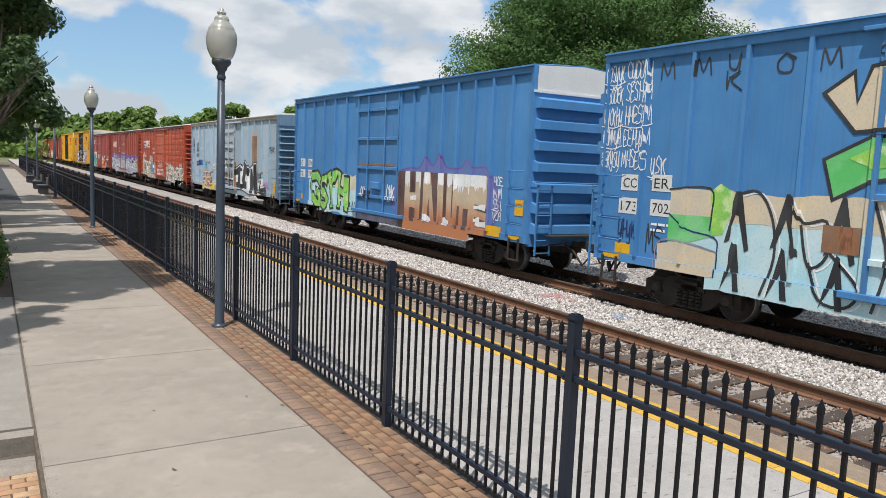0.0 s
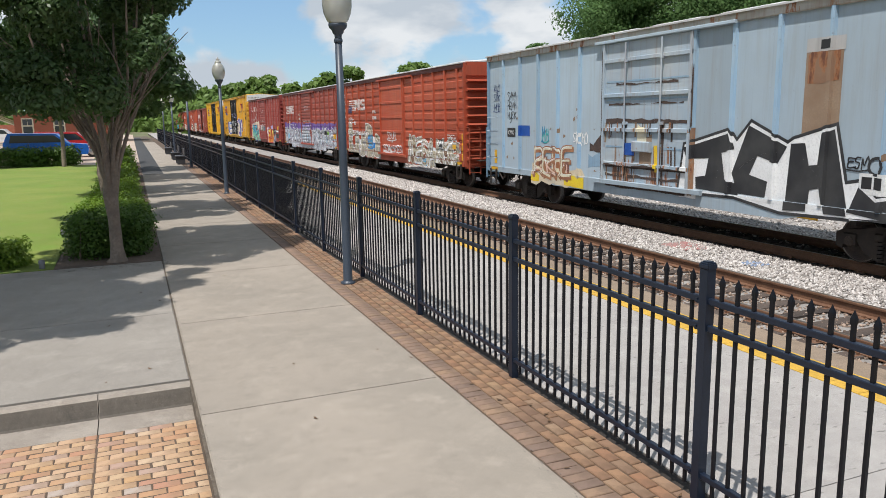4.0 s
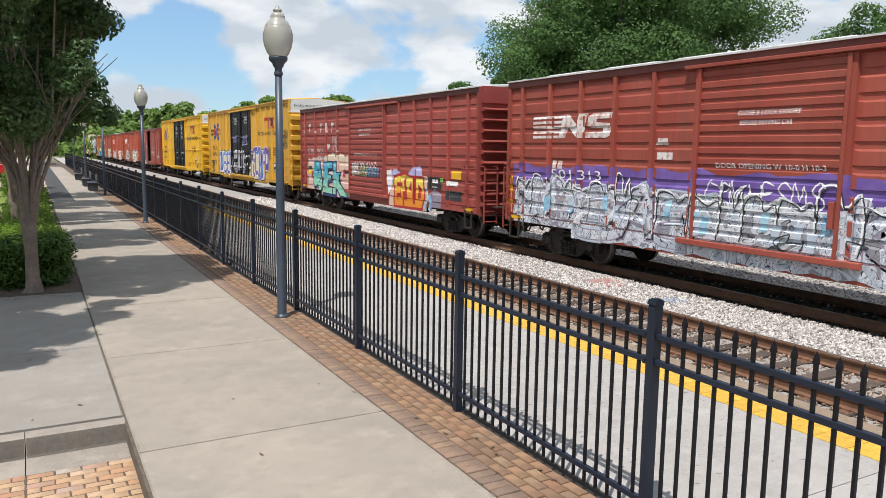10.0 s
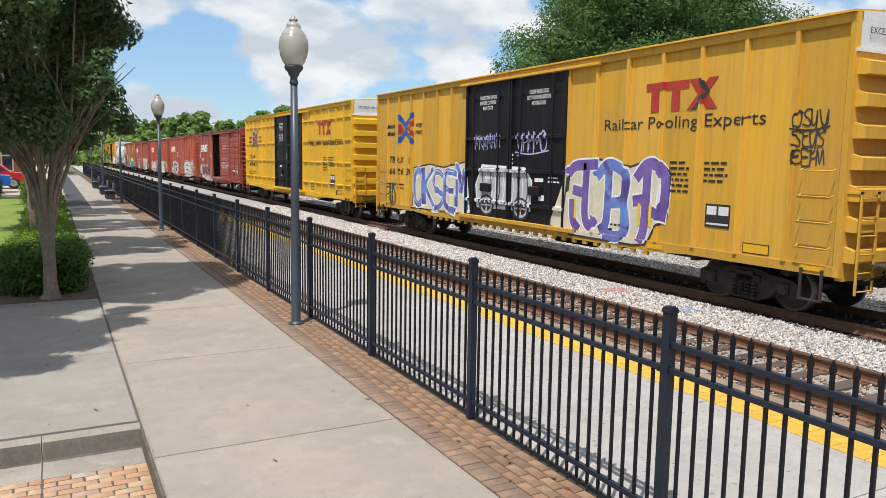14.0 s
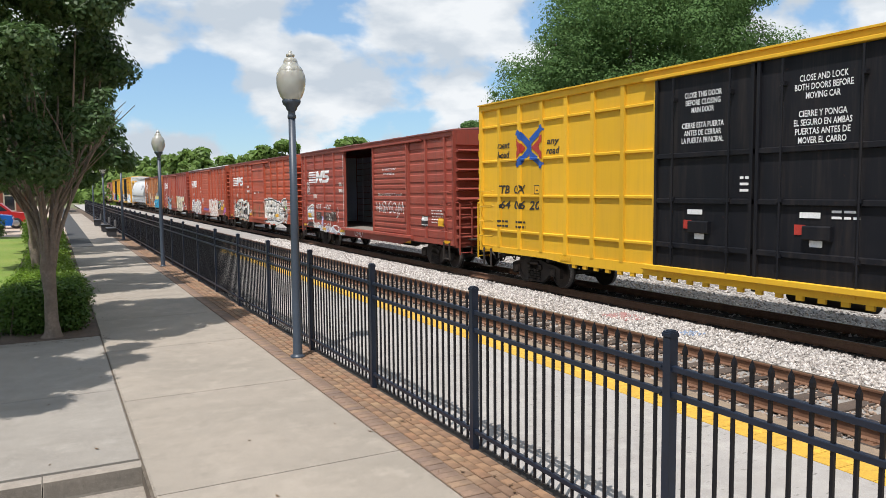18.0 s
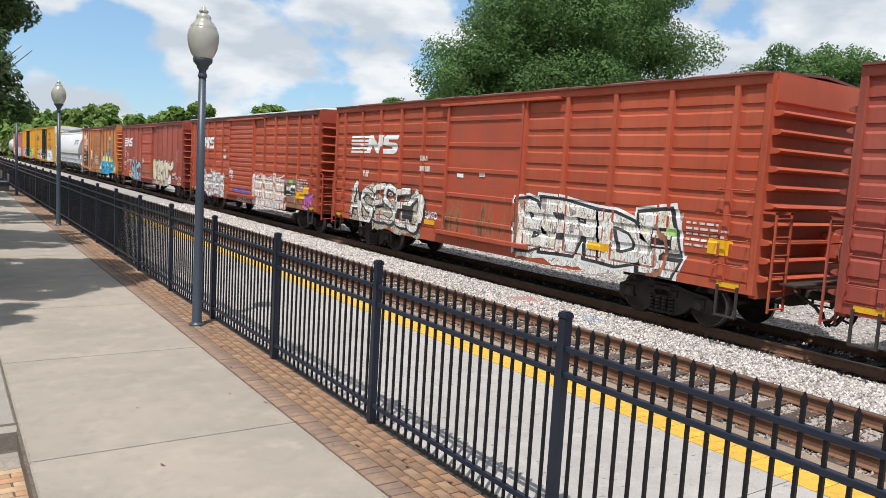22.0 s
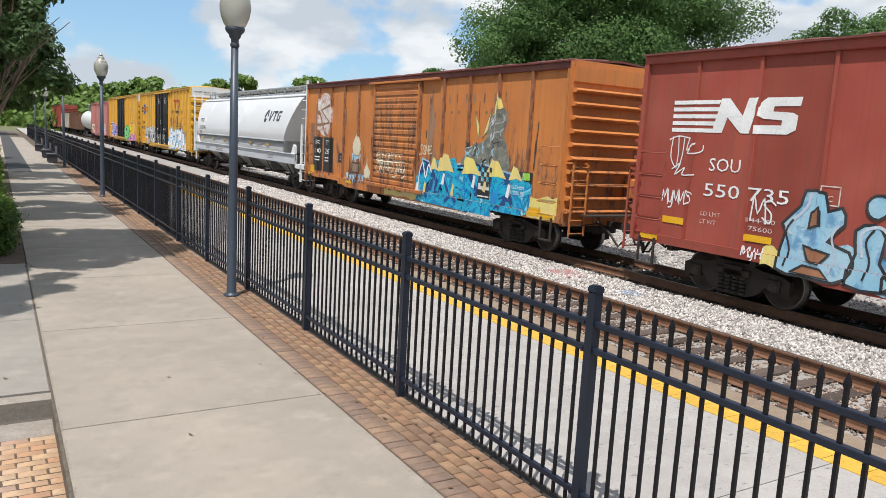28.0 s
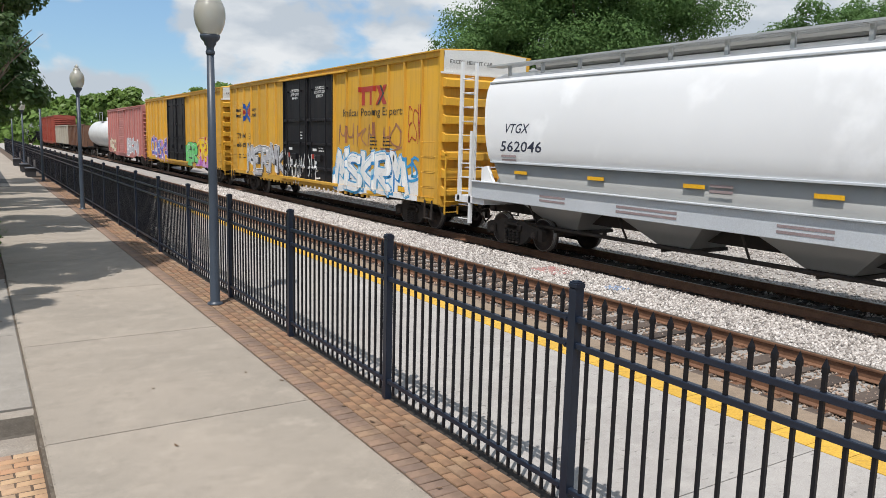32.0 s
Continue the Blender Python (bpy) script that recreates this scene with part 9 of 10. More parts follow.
    for i in range(6):
        rg = random.Random(1880 + i)
        u, z = 4.2 + 0.28 * i, rg.uniform(1.05, 1.2)
        c.poly([(u, z + 0.08), (u + 0.24, z + 0.12), (u + rg.uniform(0.06, 0.2), z - rg.uniform(0.18, 0.3))], S_SKY, 3)
    c.rect(4.72, 5.38, 1.28, 1.68, OLD_RUST, 4)
    c.rect(4.78, 5.32, 1.33, 1.63, BROWN_RUST, 5)
    c.poly([(6.05, 1.9), (6.1, 1.62), (6.32, 1.4), (6.26, 1.16), (6.13, 1.2), (5.98, 1.14), (5.84, 1.2), (5.82, 1.45), (6.0, 1.66)], S_CREAM, 3)
    c.rect(4.3, 4.8, 0.86, 0.97, REFLECT, 5)
    c.rect(6.1, 6.45, 0.98, 1.1, S_BLACK, 4)
    # rust run down beside the posts
    for i in range(44):
        rg = random.Random(1950 + i)
        u, z = 1.3 * rg.randrange(1, 13) + rg.choice((-0.16, 0.14)) + rg.uniform(-0.05, 0.05), rg.uniform(1.3, 4.1)
        c.stroke([(u, z), (u + rg.uniform(-0.02, 0.02), z - rg.uniform(0.15, 0.55))], rg.uniform(0.02, 0.06), rg.choice((PANEL_RUST, BROWN_RUST, OLD_RUST)), 1)
    c.scribble(6.9, 1.9, 1.9, 0.25, S_CREAM, 185, 8, 0.03)
    c.scribble(6.9, 1.5, 2.2, 0.35, S_CREAM, 186, 7, 0.05)
    c.blob(7.6, 10.0, 0.74, 1.0, S_YELLOW, 187, 0.1)
    c.scribble(9.9, 2.2, 0.7, 0.3, S_CREAM, 184, 4, 0.035)
    for i in range(9):
        rg = random.Random(900 + i)
        u = rg.uniform(0.3, 15.0)
        c.blob(u, u + rg.uniform(0.1, 0.5), rg.uniform(1.2, 3.5), rg.uniform(3.6, 4.3) if i % 2 else rg.uniform(2.0, 2.6), PANEL_RUST, 190 + i, 0.3, 0)
    for i, u in enumerate((11.5, 11.9, 12.4, 12.8, 13.3, 13.8, 14.3)):
        c.rect(u, u + 0.07, 3.75, 4.0, PANEL_RUST, 1)
        c.rect(u + 0.1, u + 0.24, 3.45, 3.52, PANEL_RUST, 1)


@art("graffiti", "white letters edged in blue and a silver throw-up")
def a15_paint(c):
    c.blob(13.0, 19.2, 0.86, 1.7, S_WHITE, 200, 0.1)
    c.wild(13.1, 18.4, 0.95, 2.3, S_WHITE, S_BLUE, S_SKY, 201, 5, 0.26)
    c.scribble(18.3, 1.6, 0.9, 0.6, S_BLUE, 202, 2, 0.09)
    c.wild(2.5, 7.9, 1.0, 2.3, S_SILVER, S_BLACK, S_WHITE, 203, 5, 0.2)
    c.scribble(8.2, 1.1, 3.5, 0.9, S_WHITE, 204, 7, 0.06)
    for i in range(3):
        c.scribble(13.3 + 1.7 * i, 2.5, 1.3, 0.7, S_BROWN, 205 + i, 2, 0.06)
    c.scribble(18.5, 2.7, 0.8, 1.0, S_RED, 208, 3, 0.03)


@art("graffiti", "green, yellow and pink letters and blue scrawls")
def a16_paint(c):
    c.wild(1.5, 7.0, 1.0, 2.5, S_VIOLET, S_MAGENTA, S_WHITE, 210, 6, 0.18)
    c.wild(12.6, 15.0, 1.0, 2.2, S_LEAF, S_BLACK, None, 211, 2, 0.3)
    c.wild(15.0, 19.0, 1.3, 2.6, S_LEMON, S_RED, S_PINK, 212, 4, 0.25)
    c.blob(14.8, 19.2, 0.9, 1.4, S_MAGENTA, 213, 0.15, 5)


@art("graffiti", "white and grey letters near the sill")
def a17_paint(c):
    c.wild(1.0, 4.0, 1.0, 2.2, S_CREAM, S_BROWN, None, 220, 3, 0.25)
    c.wild(10.0, 15.0, 1.0, 2.2, S_SILVER, S_WHITE, None, 221, 3, 0.3)


CARS = [
    dict(right=-4.45, len=16.35, high=5.2, style="post", paint=P_BLUE, bays=15, near_bays=8, cap=True, doors=[(5.8, 9.0, "plug")], art=[*A1_PANELS, a1_letters, a1_paint], label="blue high boxcar with white tags and a pale graffiti panel"),
    dict(right=14.34, len=16.34, high=5.22, style="post", paint=P_BLUE, bays=15, near_bays=8, cap=True, doors=[(6.4, 9.57, "plug")], art=[*A2_PANELS, a2_letters, a2_paint], label="blue high boxcar with green and brown graffiti"),
    dict(right=33.0, len=16.9, high=4.68, style="post", paint=P_PALE, rib_paint=P_PALERIB, bays=15, end=P_PALESHADE, roof=P_ROOFGREY, chord=P_PALEROOF, doors=[(6.75, 10.1, "plug", P_PALEDOOR)], art=[a3_paint], label="weathered pale blue boxcar with black and white graffiti"),
    dict(right=51.85, len=16.75, high=4.65, style="wave", paint=P_RED3, bays=14, roof=P_ROOFGREY, chord=P_ROOFRED, doors=[(6.8, 10.15, "band")], art=[ns_lettering("528", "663", False), a4_paint], label="oxide red boxcar with tan graffiti along the sill"),
    dict(right=70.1, len=16.6, high=4.65, style="wave", paint=P_RED, bays=14, roof=P_ROOFGREY, chord=P_ROOFRED, doors=[(6.7, 9.9, "louvre")], art=[ns_lettering("501", "250", False), a5_paint, door_notes(6.7)], label="oxide red boxcar with grey and purple graffiti along its whole length"),
    dict(right=88.25, len=16.7, high=4.65, style="wave", paint=P_RED2, bays=14, roof=P_ROOFGREY, chord=P_ROOFRED, doors=[(6.4, 9.95, "louvre")], art=[a6_letters, a6_paint, door_notes(6.4)], label="dark red boxcar with teal and orange graffiti"),
    dict(right=106.9, len=19.92, high=5.25, style="post", paint=P_YELLOW, bays=18, end_text="EXCESS HEIGHT CAR", cap=True, sill=0.82, doors=[(7.2, 9.75, "tall", P_BLACKDOOR), (9.75, 12.4, "tall", P_BLACKDOOR)], art=[pool_lettering("Railcar Pooling Experts", "662633", False), pool_door_notes(8.47, 11.08, False), a7_paint], label="golden yellow high boxcar with black double doors and outlined graffiti"),
    dict(right=129.72, len=19.9, high=5.25, style="ridge", paint=P_YELLOW2, bays=18, end_text="EXCESS HEIGHT CAR", cap=True, sill=0.82, doors=[(7.45, 10.05, "tall", P_BLACKDOOR), (10.05, 12.7, "tall", P_BLACKDOOR)], art=[pool_lettering("RAILCARPOOLINGEXPERTS", "640620", True), pool_door_notes(8.75, 11.37, True)], label="clean bright yellow high boxcar with black double doors"),
    dict(right=151.3, len=16.67, high=4.66, style="wave", paint=P_RED, bays=14, roof=P_ROOFRED, open=True, doors=[(6.4, 9.8, "gap"), (9.8, 13.15, "louvre")], art=[ns_lettering("407", "407"), a9_paint, door_notes(9.8)], label="oxide red boxcar with one door slid open"),
    dict(right=169.4, len=16.5, high=4.65, style="wave", paint=P_RED3, bays=14, roof=P_ROOFRED, doors=[(6.95, 10.2, "band", P_WORNDOOR)], art=[ns_lettering("460", "182"), a10_paint], label="bright oxide red boxcar with cream graffiti"),
    dict(right=187.3, len=16.85, high=4.65, style="wave", paint=P_RED3, bays=14, roof=P_ROOFGREY, chord=P_ROOFRED, doors=[(6.65, 10.0, "louvre")], art=[ns_lettering("407", "244"), a11_paint], label="oxide red boxcar with a corrugated door and white graffiti"),
    dict(right=206.0, len=17.2, high=4.6, style="seam", paint=P_RED, bays=13, roof=P_ROOFRED, doors=[(6.73, 9.9, "band", P_WORNDOOR)], art=[a12_emblem, a12_letters, a12_marks, a12_paint], label="smooth red-brown boxcar with cream block graffiti"),
    dict(right=225.5, len=16.9, high=4.65, style="post", paint=P_ORANGE, rib_paint=P_OPOST, door_paint=P_ORUST, bays=13, roof=P_ROOFRED, chord=P_ROOFRED, end=P_ORANGE, doors=[(6.55, 9.85, "louvre")], art=[a13_letters, a13_paint], label="rusty orange boxcar with bright blue graffiti"),
    dict(right=264.8, len=20.4, high=5.25, style="post", paint=P_YELLOW, bays=18, end_text="EXCESS HEIGHT CAR", cap=True, sill=0.82, doors=[(7.8, 10.4, "tall", P_BLACKDOOR), (10.4, 13.0, "tall", P_BLACKDOOR)], art=[pool_lettering("Railcar Pooling Experts", "660641", False), pool_door_notes(9.1, 11.7, False), a15_paint], label="golden yellow high boxcar with white and blue graffiti"),
    dict(right=286.9, len=20.4, high=5.25, style="post", paint=P_YELLOW, bays=18, end_text="EXCESS HEIGHT CAR", cap=True, sill=0.82, doors=[(7.5, 10.0, "tall", P_BLACKDOOR), (10.0, 12.5, "tall", P_BLACKDOOR)], art=[a16_paint], label="golden yellow high boxcar with red and green graffiti"),
    dict(right=308.9, len=17.4, high=4.9, style="post", paint=P_PINK, bays=14, doors=[(6.2, 9.3, "louvre")], art=[a17_paint], label="sun-faded pinkish red boxcar"),
]
for spec in CARS:
    boxcar(spec)


# ---- covered hopper ----
def hopper_shell(m, prof, ends):
    """Sides from a half outline (x, z); the ends lean as ends(z) tells."""
    k = len(prof)
    full = [(-x, z) for x, z in prof] + [(x, z) for x, z in reversed(prof)]
    n = len(full)
    v = [(x, -ends(z, -1), z) for x, z in full] + [(x, ends(z, 1), z) for x, z in full]
    m.add(v, [(i, i + 1, n + i + 1, n + i) for i in range(n - 1)], 0, True)
    f = []
    for i in range(k - 1):
        f += [(i, i + 1, n - 2 - i, n - 1 - i), (n + i, n + i + 1, n + n - 2 - i, n + n - 1 - i)]
    return m.add(v, f)


def covered_hopper(right, L):
    half = L / 2
    y_mid = right + half
    car = thing("covered_hopper", "pale grey-white covered hopper with round sides and dark emblem", "hopper car", (TRACK_TRAIN, y_mid, RAIL_Z), "cars of the freight train")
    train_cars.append((car, y_mid))
    upper = [(1.575, 2.22), (1.615, 2.36), (1.605, 2.6), (1.565, 2.9), (1.50, 3.2), (1.41, 3.5), (1.30, 3.8), (1.17, 4.07), (1.02, 4.28), (0.82, 4.43), (0.42, 4.57), (0.0, 4.62)]

    def ends(z, s):
        return half - (2.75 if s < 0 else 1.75) + (z - 2.22) / 2.3 * (1.35 if s < 0 else 1.0)

    m = MB()
    hopper_shell(m, upper, ends)
    part("body", m, P_HOPPER, car, "smooth pale grey-white upper shell")
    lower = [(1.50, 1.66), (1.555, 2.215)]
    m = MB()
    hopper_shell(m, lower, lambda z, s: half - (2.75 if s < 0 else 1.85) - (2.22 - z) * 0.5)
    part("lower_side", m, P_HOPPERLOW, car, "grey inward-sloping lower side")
    for sx in (-1, 1):
        for nm, a, b, y0, y1, z0, z1, bev in (("side_sill", 1.50, 1.56, -half + 1.3, half - 0.9, 1.22, 1.655, 0.01), ("sill_flange", 1.46, 1.62, -half + 1.3, half - 0.9, 1.656, 1.69, 0.006),
                                              ("shell_seam", 1.55, 1.63, -half + 2.7, half - 1.8, 2.195, 2.24, 0.006), ("roof_edge", 0.98, 1.075, -half + 1.5, half - 0.9, 4.26, 4.31, 0.01)):
            m = MB()
            m.box(min(sx * a, sx * b), max(sx * a, sx * b), y0, y1, z0, z1, 0, bev)
            part(nm, m, P_SILL, car)
    # four discharge hoppers
    for i in range(5):
        y = -half + 4.3 + (L - 7.9) * i / 4
        m = MB()
        w = (L - 7.9) / 4 / 2 * 0.97
        top = [(-1.45, y - w, 1.6), (1.45, y - w, 1.6), (1.45, y + w, 1.6), (-1.45, y + w, 1.6)]
        low = [(-0.55, y - 0.4, 0.62), (0.55, y - 0.4, 0.62), (0.55, y + 0.4, 0.62), (-0.55, y + 0.4, 0.62)]
        m.add(top + low, [(0, 1, 5, 4), (1, 2, 6, 5), (2, 3, 7, 6), (3, 0, 4, 7), (4, 5, 6, 7), (3, 2, 1, 0)])
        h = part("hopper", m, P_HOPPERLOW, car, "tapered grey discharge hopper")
        m = MB()
        m.box(-0.62, 0.62, y - 0.46, y + 0.46, 0.55, 0.63)
        m.tube([(-0.9, y, 0.58), (0.9, y, 0.58)], 0.04, 8)
        part("outlet_gate", m, STEELDARK, h)
    m = MB()
    m.tube([(-0.95, -half + 3.0, 0.66), (-0.95, half - 2.6, 0.66)], 0.045, 8)
    for i in range(6):
        y = -half + 3.2 + (L - 6.2) * i / 5
        m.tube([(-0.95, y, 0.66), (-1.3, y, 1.25)], 0.025, 6)
    m.box(-0.28, 0.28, -half + 0.3, half - 0.3, 0.80, 1.1)
    part("underframe", m, STEELDARK, car)
    # roof walk, its posts and hatch trough
    m = MB()
    for sx in (-0.72, 0.72):
        for x in np.arange(-0.24, 0.25, 0.06):
            m.box(sx + x - 0.012, sx + x + 0.012, -half + 0.7, half - 0.6, 4.715, 4.755)
        for i in range(150):
            y = -half + 0.8 + (L - 1.5) * i / 149
            m.box(sx - 0.25, sx + 0.25, y - 0.022, y + 0.022, 4.72, 4.75)
        for y in np.arange(-half + 1.2, half - 1.0, 1.35):
            m.box(sx - 0.03, sx + 0.03, y - 0.04, y + 0.04, 4.3, 4.72)
    part("roof_walk", m, P_GRATE, car, "grey steel roof walk")
    m = MB()
    m.box(-0.42, 0.42, -half + 2.2, half - 2.0, 4.6, 4.82, 0, 0.06)
    part("hatch", m, P_HOPPERLOW, car, "grey trough hatch")
    # end frames with ladders
    for s in (-1, 1):
        m = MB()
        y = s * half
        m.box(-1.5, 1.5, min(y - s * 1.4, y), max(y - s * 1.4, y), 1.06, 1.24)
        for sx in (-1, 1):
            m.box(min(sx * 1.5, sx * 1.42), max(sx * 1.5, sx * 1.42), min(y - s * 0.2, y - s * 0.1), max(y - s * 0.2, y - s * 0.1), 1.1, 4.86)
            m.box(min(sx * 1.5, sx * 1.42), max(sx * 1.5, sx * 1.42), min(y - s * 0.75, y - s * 0.65), max(y - s * 0.75, y - s * 0.65), 0.5, 3.0)
            for i in range(11):
                z = 0.6 + 0.38 * i
                m.tube([(sx * 1.46, y - s * 0.15, z), (sx * 1.46, y - s * 0.7, z)], 0.014, 6)
                m.tube([(sx * 1.46, y - s * 0.12, z), (sx * 1.0, y - s * 0.12, z)], 0.014, 6)
            m.box(min(sx * 1.02, sx * 0.96), max(sx * 1.02, sx * 0.96), min(y - s * 0.2, y - s * 0.1), max(y - s * 0.2, y - s * 0.1), 1.1, 4.86)
        m.tube([(-1.3, y - s * 0.15, 2.0), (1.3, y - s * 0.15, 2.0)], 0.02, 6)
        m.tube([(-1.0, y - s * 0.9, 1.2), (-0.6, y - s * (2.2 if s < 0 else 1.6), 2.4)], 0.06, 8)
        m.tube([(1.0, y - s * 0.9, 1.2), (0.6, y - s * (2.2 if s < 0 else 1.6), 2.4)], 0.06, 8)
        part("end_frame", m, P_GREY, car, "pale grey end frame with ladders")
        for sx in (-1, 1):
            m = MB()
            m.extrude_x([(y - s * 1.3, 1.24), (y - s * 1.3, 2.05), (y - s * 1.55, 2.1), (y - s * 1.85, 1.66), (y - s * 2.3, 1.24)], min(sx * 1.46, sx * 1.54), max(sx * 1.46, sx * 1.54))
            part("bolster_plate", m, P_GREY, car)
    # emblem and marks lie on the rounded side
    def on_side(z):
        zz = [p[1] for p in upper]
        xx = [p[0] for p in upper]
        return float(np.interp(z, zz, xx)) if z > 2.22 else 1.562

    m = MB()

    def flat(polys, k, lift=0.004):
        for p in polys:
            for q in cut([(half - 0.75 - u, z) for u, z in p], 1, [a[1] for a in upper]):
                m.add([(-(on_side(z) + lift), y, z) for y, z in q], [tuple(range(len(q)))], k)

    def words(t, u, z, h, w, k, shear=0.0):
        tri = glyphs(t, 0.01, shear)
        xs = [p[0] for f in tri for p in f]
        kx = w / (max(xs) - min(xs))
        flat([[(u + (a - min(xs)) * kx, z + b * h / 0.73) for a, b in f] for f in tri], k)

    words("VTGX", 1.5, 2.95, 0.24, 0.95, 1, 0.1)
    words("562046", 1.45, 2.5, 0.26, 1.6, 1)
    inks = (MARK_SOFT, MARK_INK, REFLECT)
    part("road_number", m.mesh("road_number", *inks), None, car, "dark road number")
    m = MB()
    for blade in ([(-0.28, -0.06), (-0.28, 0.05), (-0.05, 0.30), (0.10, 0.31), (0.10, 0.23), (-0.05, 0.02), (-0.15, -0.08), (-0.22, -0.13)], [(0.13, 0.30), (0.22, 0.31), (0.28, 0.06), (0.28, -0.02), (0.18, -0.03), (0.08, 0.11), (0.11, 0.23)],
                  [(-0.26, -0.18), (-0.13, -0.10), (0.0, -0.09), (0.13, -0.15), (0.16, -0.18), (0.0, -0.31), (-0.22, -0.31)]):
        pts = [(14.95 + a, 3.35 + b) for a, b in blade]
        flat([[pts[i] for i in t] for t in tessellate_polygon([[Vector((a, b, 0)) for a, b in pts]])], 1)
    s0, z0 = 15.42, 3.1
    for shape in ([(0, 0.5), (0.16, 0.5), (0.2, 0.14), (0.22, 0.0), (0.06, 0.0)], [(0.2, 0.14), (0.42, 0.5), (0.6, 0.5), (0.22, 0.0)], [(0.62, 0.5), (1.1, 0.5), (1.07, 0.38), (0.6, 0.38)], [(0.76, 0.38), (0.92, 0.38), (0.86, 0.0), (0.7, 0.0)],
                  [(1.2, 0.38), (1.3, 0.5), (1.72, 0.5), (1.70, 0.38)], [(1.14, 0.1), (1.18, 0.4), (1.33, 0.4), (1.29, 0.1)], [(1.14, 0.1), (1.22, 0.0), (1.6, 0.0), (1.62, 0.12)], [(1.45, 0.1), (1.62, 0.1), (1.66, 0.28), (1.42, 0.28)]):
        flat([[(s0 + a, z0 + b) for a, b in shape]], 1)
    part("emblem", m.mesh("emblem", *inks), None, car, "dark three-bladed emblem and lettering")
    for u in (2.0, 4.6, 7.2, 9.8, 12.4, 15.2):
        m = MB()
        flat([[(u, 1.95), (u + 0.5, 1.95), (u + 0.5, 2.03), (u, 2.03)]], 2)
        part("reflector", m.mesh("reflector", *inks), None, car, "yellow reflector")
    for u, z, w in ((3.0, 1.45, 0.9), (5.5, 1.42, 1.6), (9.2, 1.42, 1.0), (15.5, 1.45, 0.8), (7.8, 2.0, 0.5), (13.7, 1.95, 0.7), (1.5, 2.36, 0.6)):
        m = MB()
        for j in range(2):
            flat([[(u, z - 0.1 * j), (u + w, z - 0.1 * j), (u + w, z - 0.1 * j + 0.05), (u, z - 0.1 * j + 0.05)]], 0)
        part("small_lettering", m.mesh("small_lettering", *inks), None, car)
    trucks(car, half - 2.2)
    couplers(car, half)
    return car


P_HOPPER = plain("hopper_white", (0.70, 0.705, 0.71), (0.65, 0.655, 0.66), 0.35, 0, 0.3, 260, 0.0, stains=0.06)
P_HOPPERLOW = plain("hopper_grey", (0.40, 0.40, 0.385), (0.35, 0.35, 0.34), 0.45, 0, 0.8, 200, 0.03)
P_SILL = plain("sill_grey", (0.60, 0.63, 0.66), (0.54, 0.57, 0.60), 0.45, 0, 0.8, 60, 0.02)
P_GRATE = plain("galvanised_grate", (0.55, 0.57, 0.58), None, 0.5, 0.3, 2, 40)
MARK_SOFT = plain("mark_soft", (0.36, 0.28, 0.28), None, 0.5, 0, 1.5, 30, 0)
MARK_INK = plain("mark_ink", (0.02, 0.025, 0.05), None, 0.5, 0, 1.5, 30, 0)
covered_hopper(242.6, 21.4)


# ---- the tail of the train ----
def tank_car(right, L, paint, label, r=1.5):
    half = L / 2
    car = thing("tank_car", label, "tank car", (TRACK_TRAIN, right + half, RAIL_Z), "cars of the freight train")
    train_cars.append((car, right + half))
    b = half - 1.0
    m = MB()
    m.lathe([(0.0, -b), (0.6 * r, -b + 0.08), (0.88 * r, -b + 0.3), (r, -b + 0.7), (r, b - 0.7), (0.88 * r, b - 0.3), (0.6 * r, b - 0.08), (0.0, b)], (0, 0, 1.15 + r), 28, 0, "y")
    part("tank", m, paint, car)
    m = MB()
    m.lathe([(0.35, 0), (0.35, 0.35), (0.3, 0.4), (0, 0.42)], (0, 0, 1.12 + 2 * r), 14)
    part("dome", m, paint, car)
    m = MB()
    for sx in (-0.9, 0.9):
        m.tube([(sx, -1.0, 1.1 + 2 * r), (sx, -1.0, 2.0 + 2 * r), (sx, 1.0, 2.0 + 2 * r), (sx, 1.0, 1.1 + 2 * r)], 0.025, 6)
    m.box(-1.0, 1.0, -1.0, 1.0, 1.02 + 2 * r, 1.06 + 2 * r)
    part("dome_platform", m, P_GRATE, car)
    m = MB()
    m.box(-0.3, 0.3, -half, half, 0.75, 1.1)
    for s in (-1, 1):
        m.box(-1.4, 1.4, min(s * (half - 2.6), s * half), max(s * (half - 2.6), s * half), 1.05, 1.14)
        m.box(-1.0, 1.0, s * (half - 2.2) - 0.3, s * (half - 2.2) + 0.3, 1.1, 1.7)
        m.tube([(-1.4, s * (half - 0.1), 1.14), (-1.4, s * (half - 0.1), 2.0), (1.4, s * (half - 0.1), 2.0), (1.4, s * (half - 0.1), 1.14)], 0.025, 6)
    part("underframe", m, STEELDARK, car)
    trucks(car, half - 2.0)
    couplers(car, half)


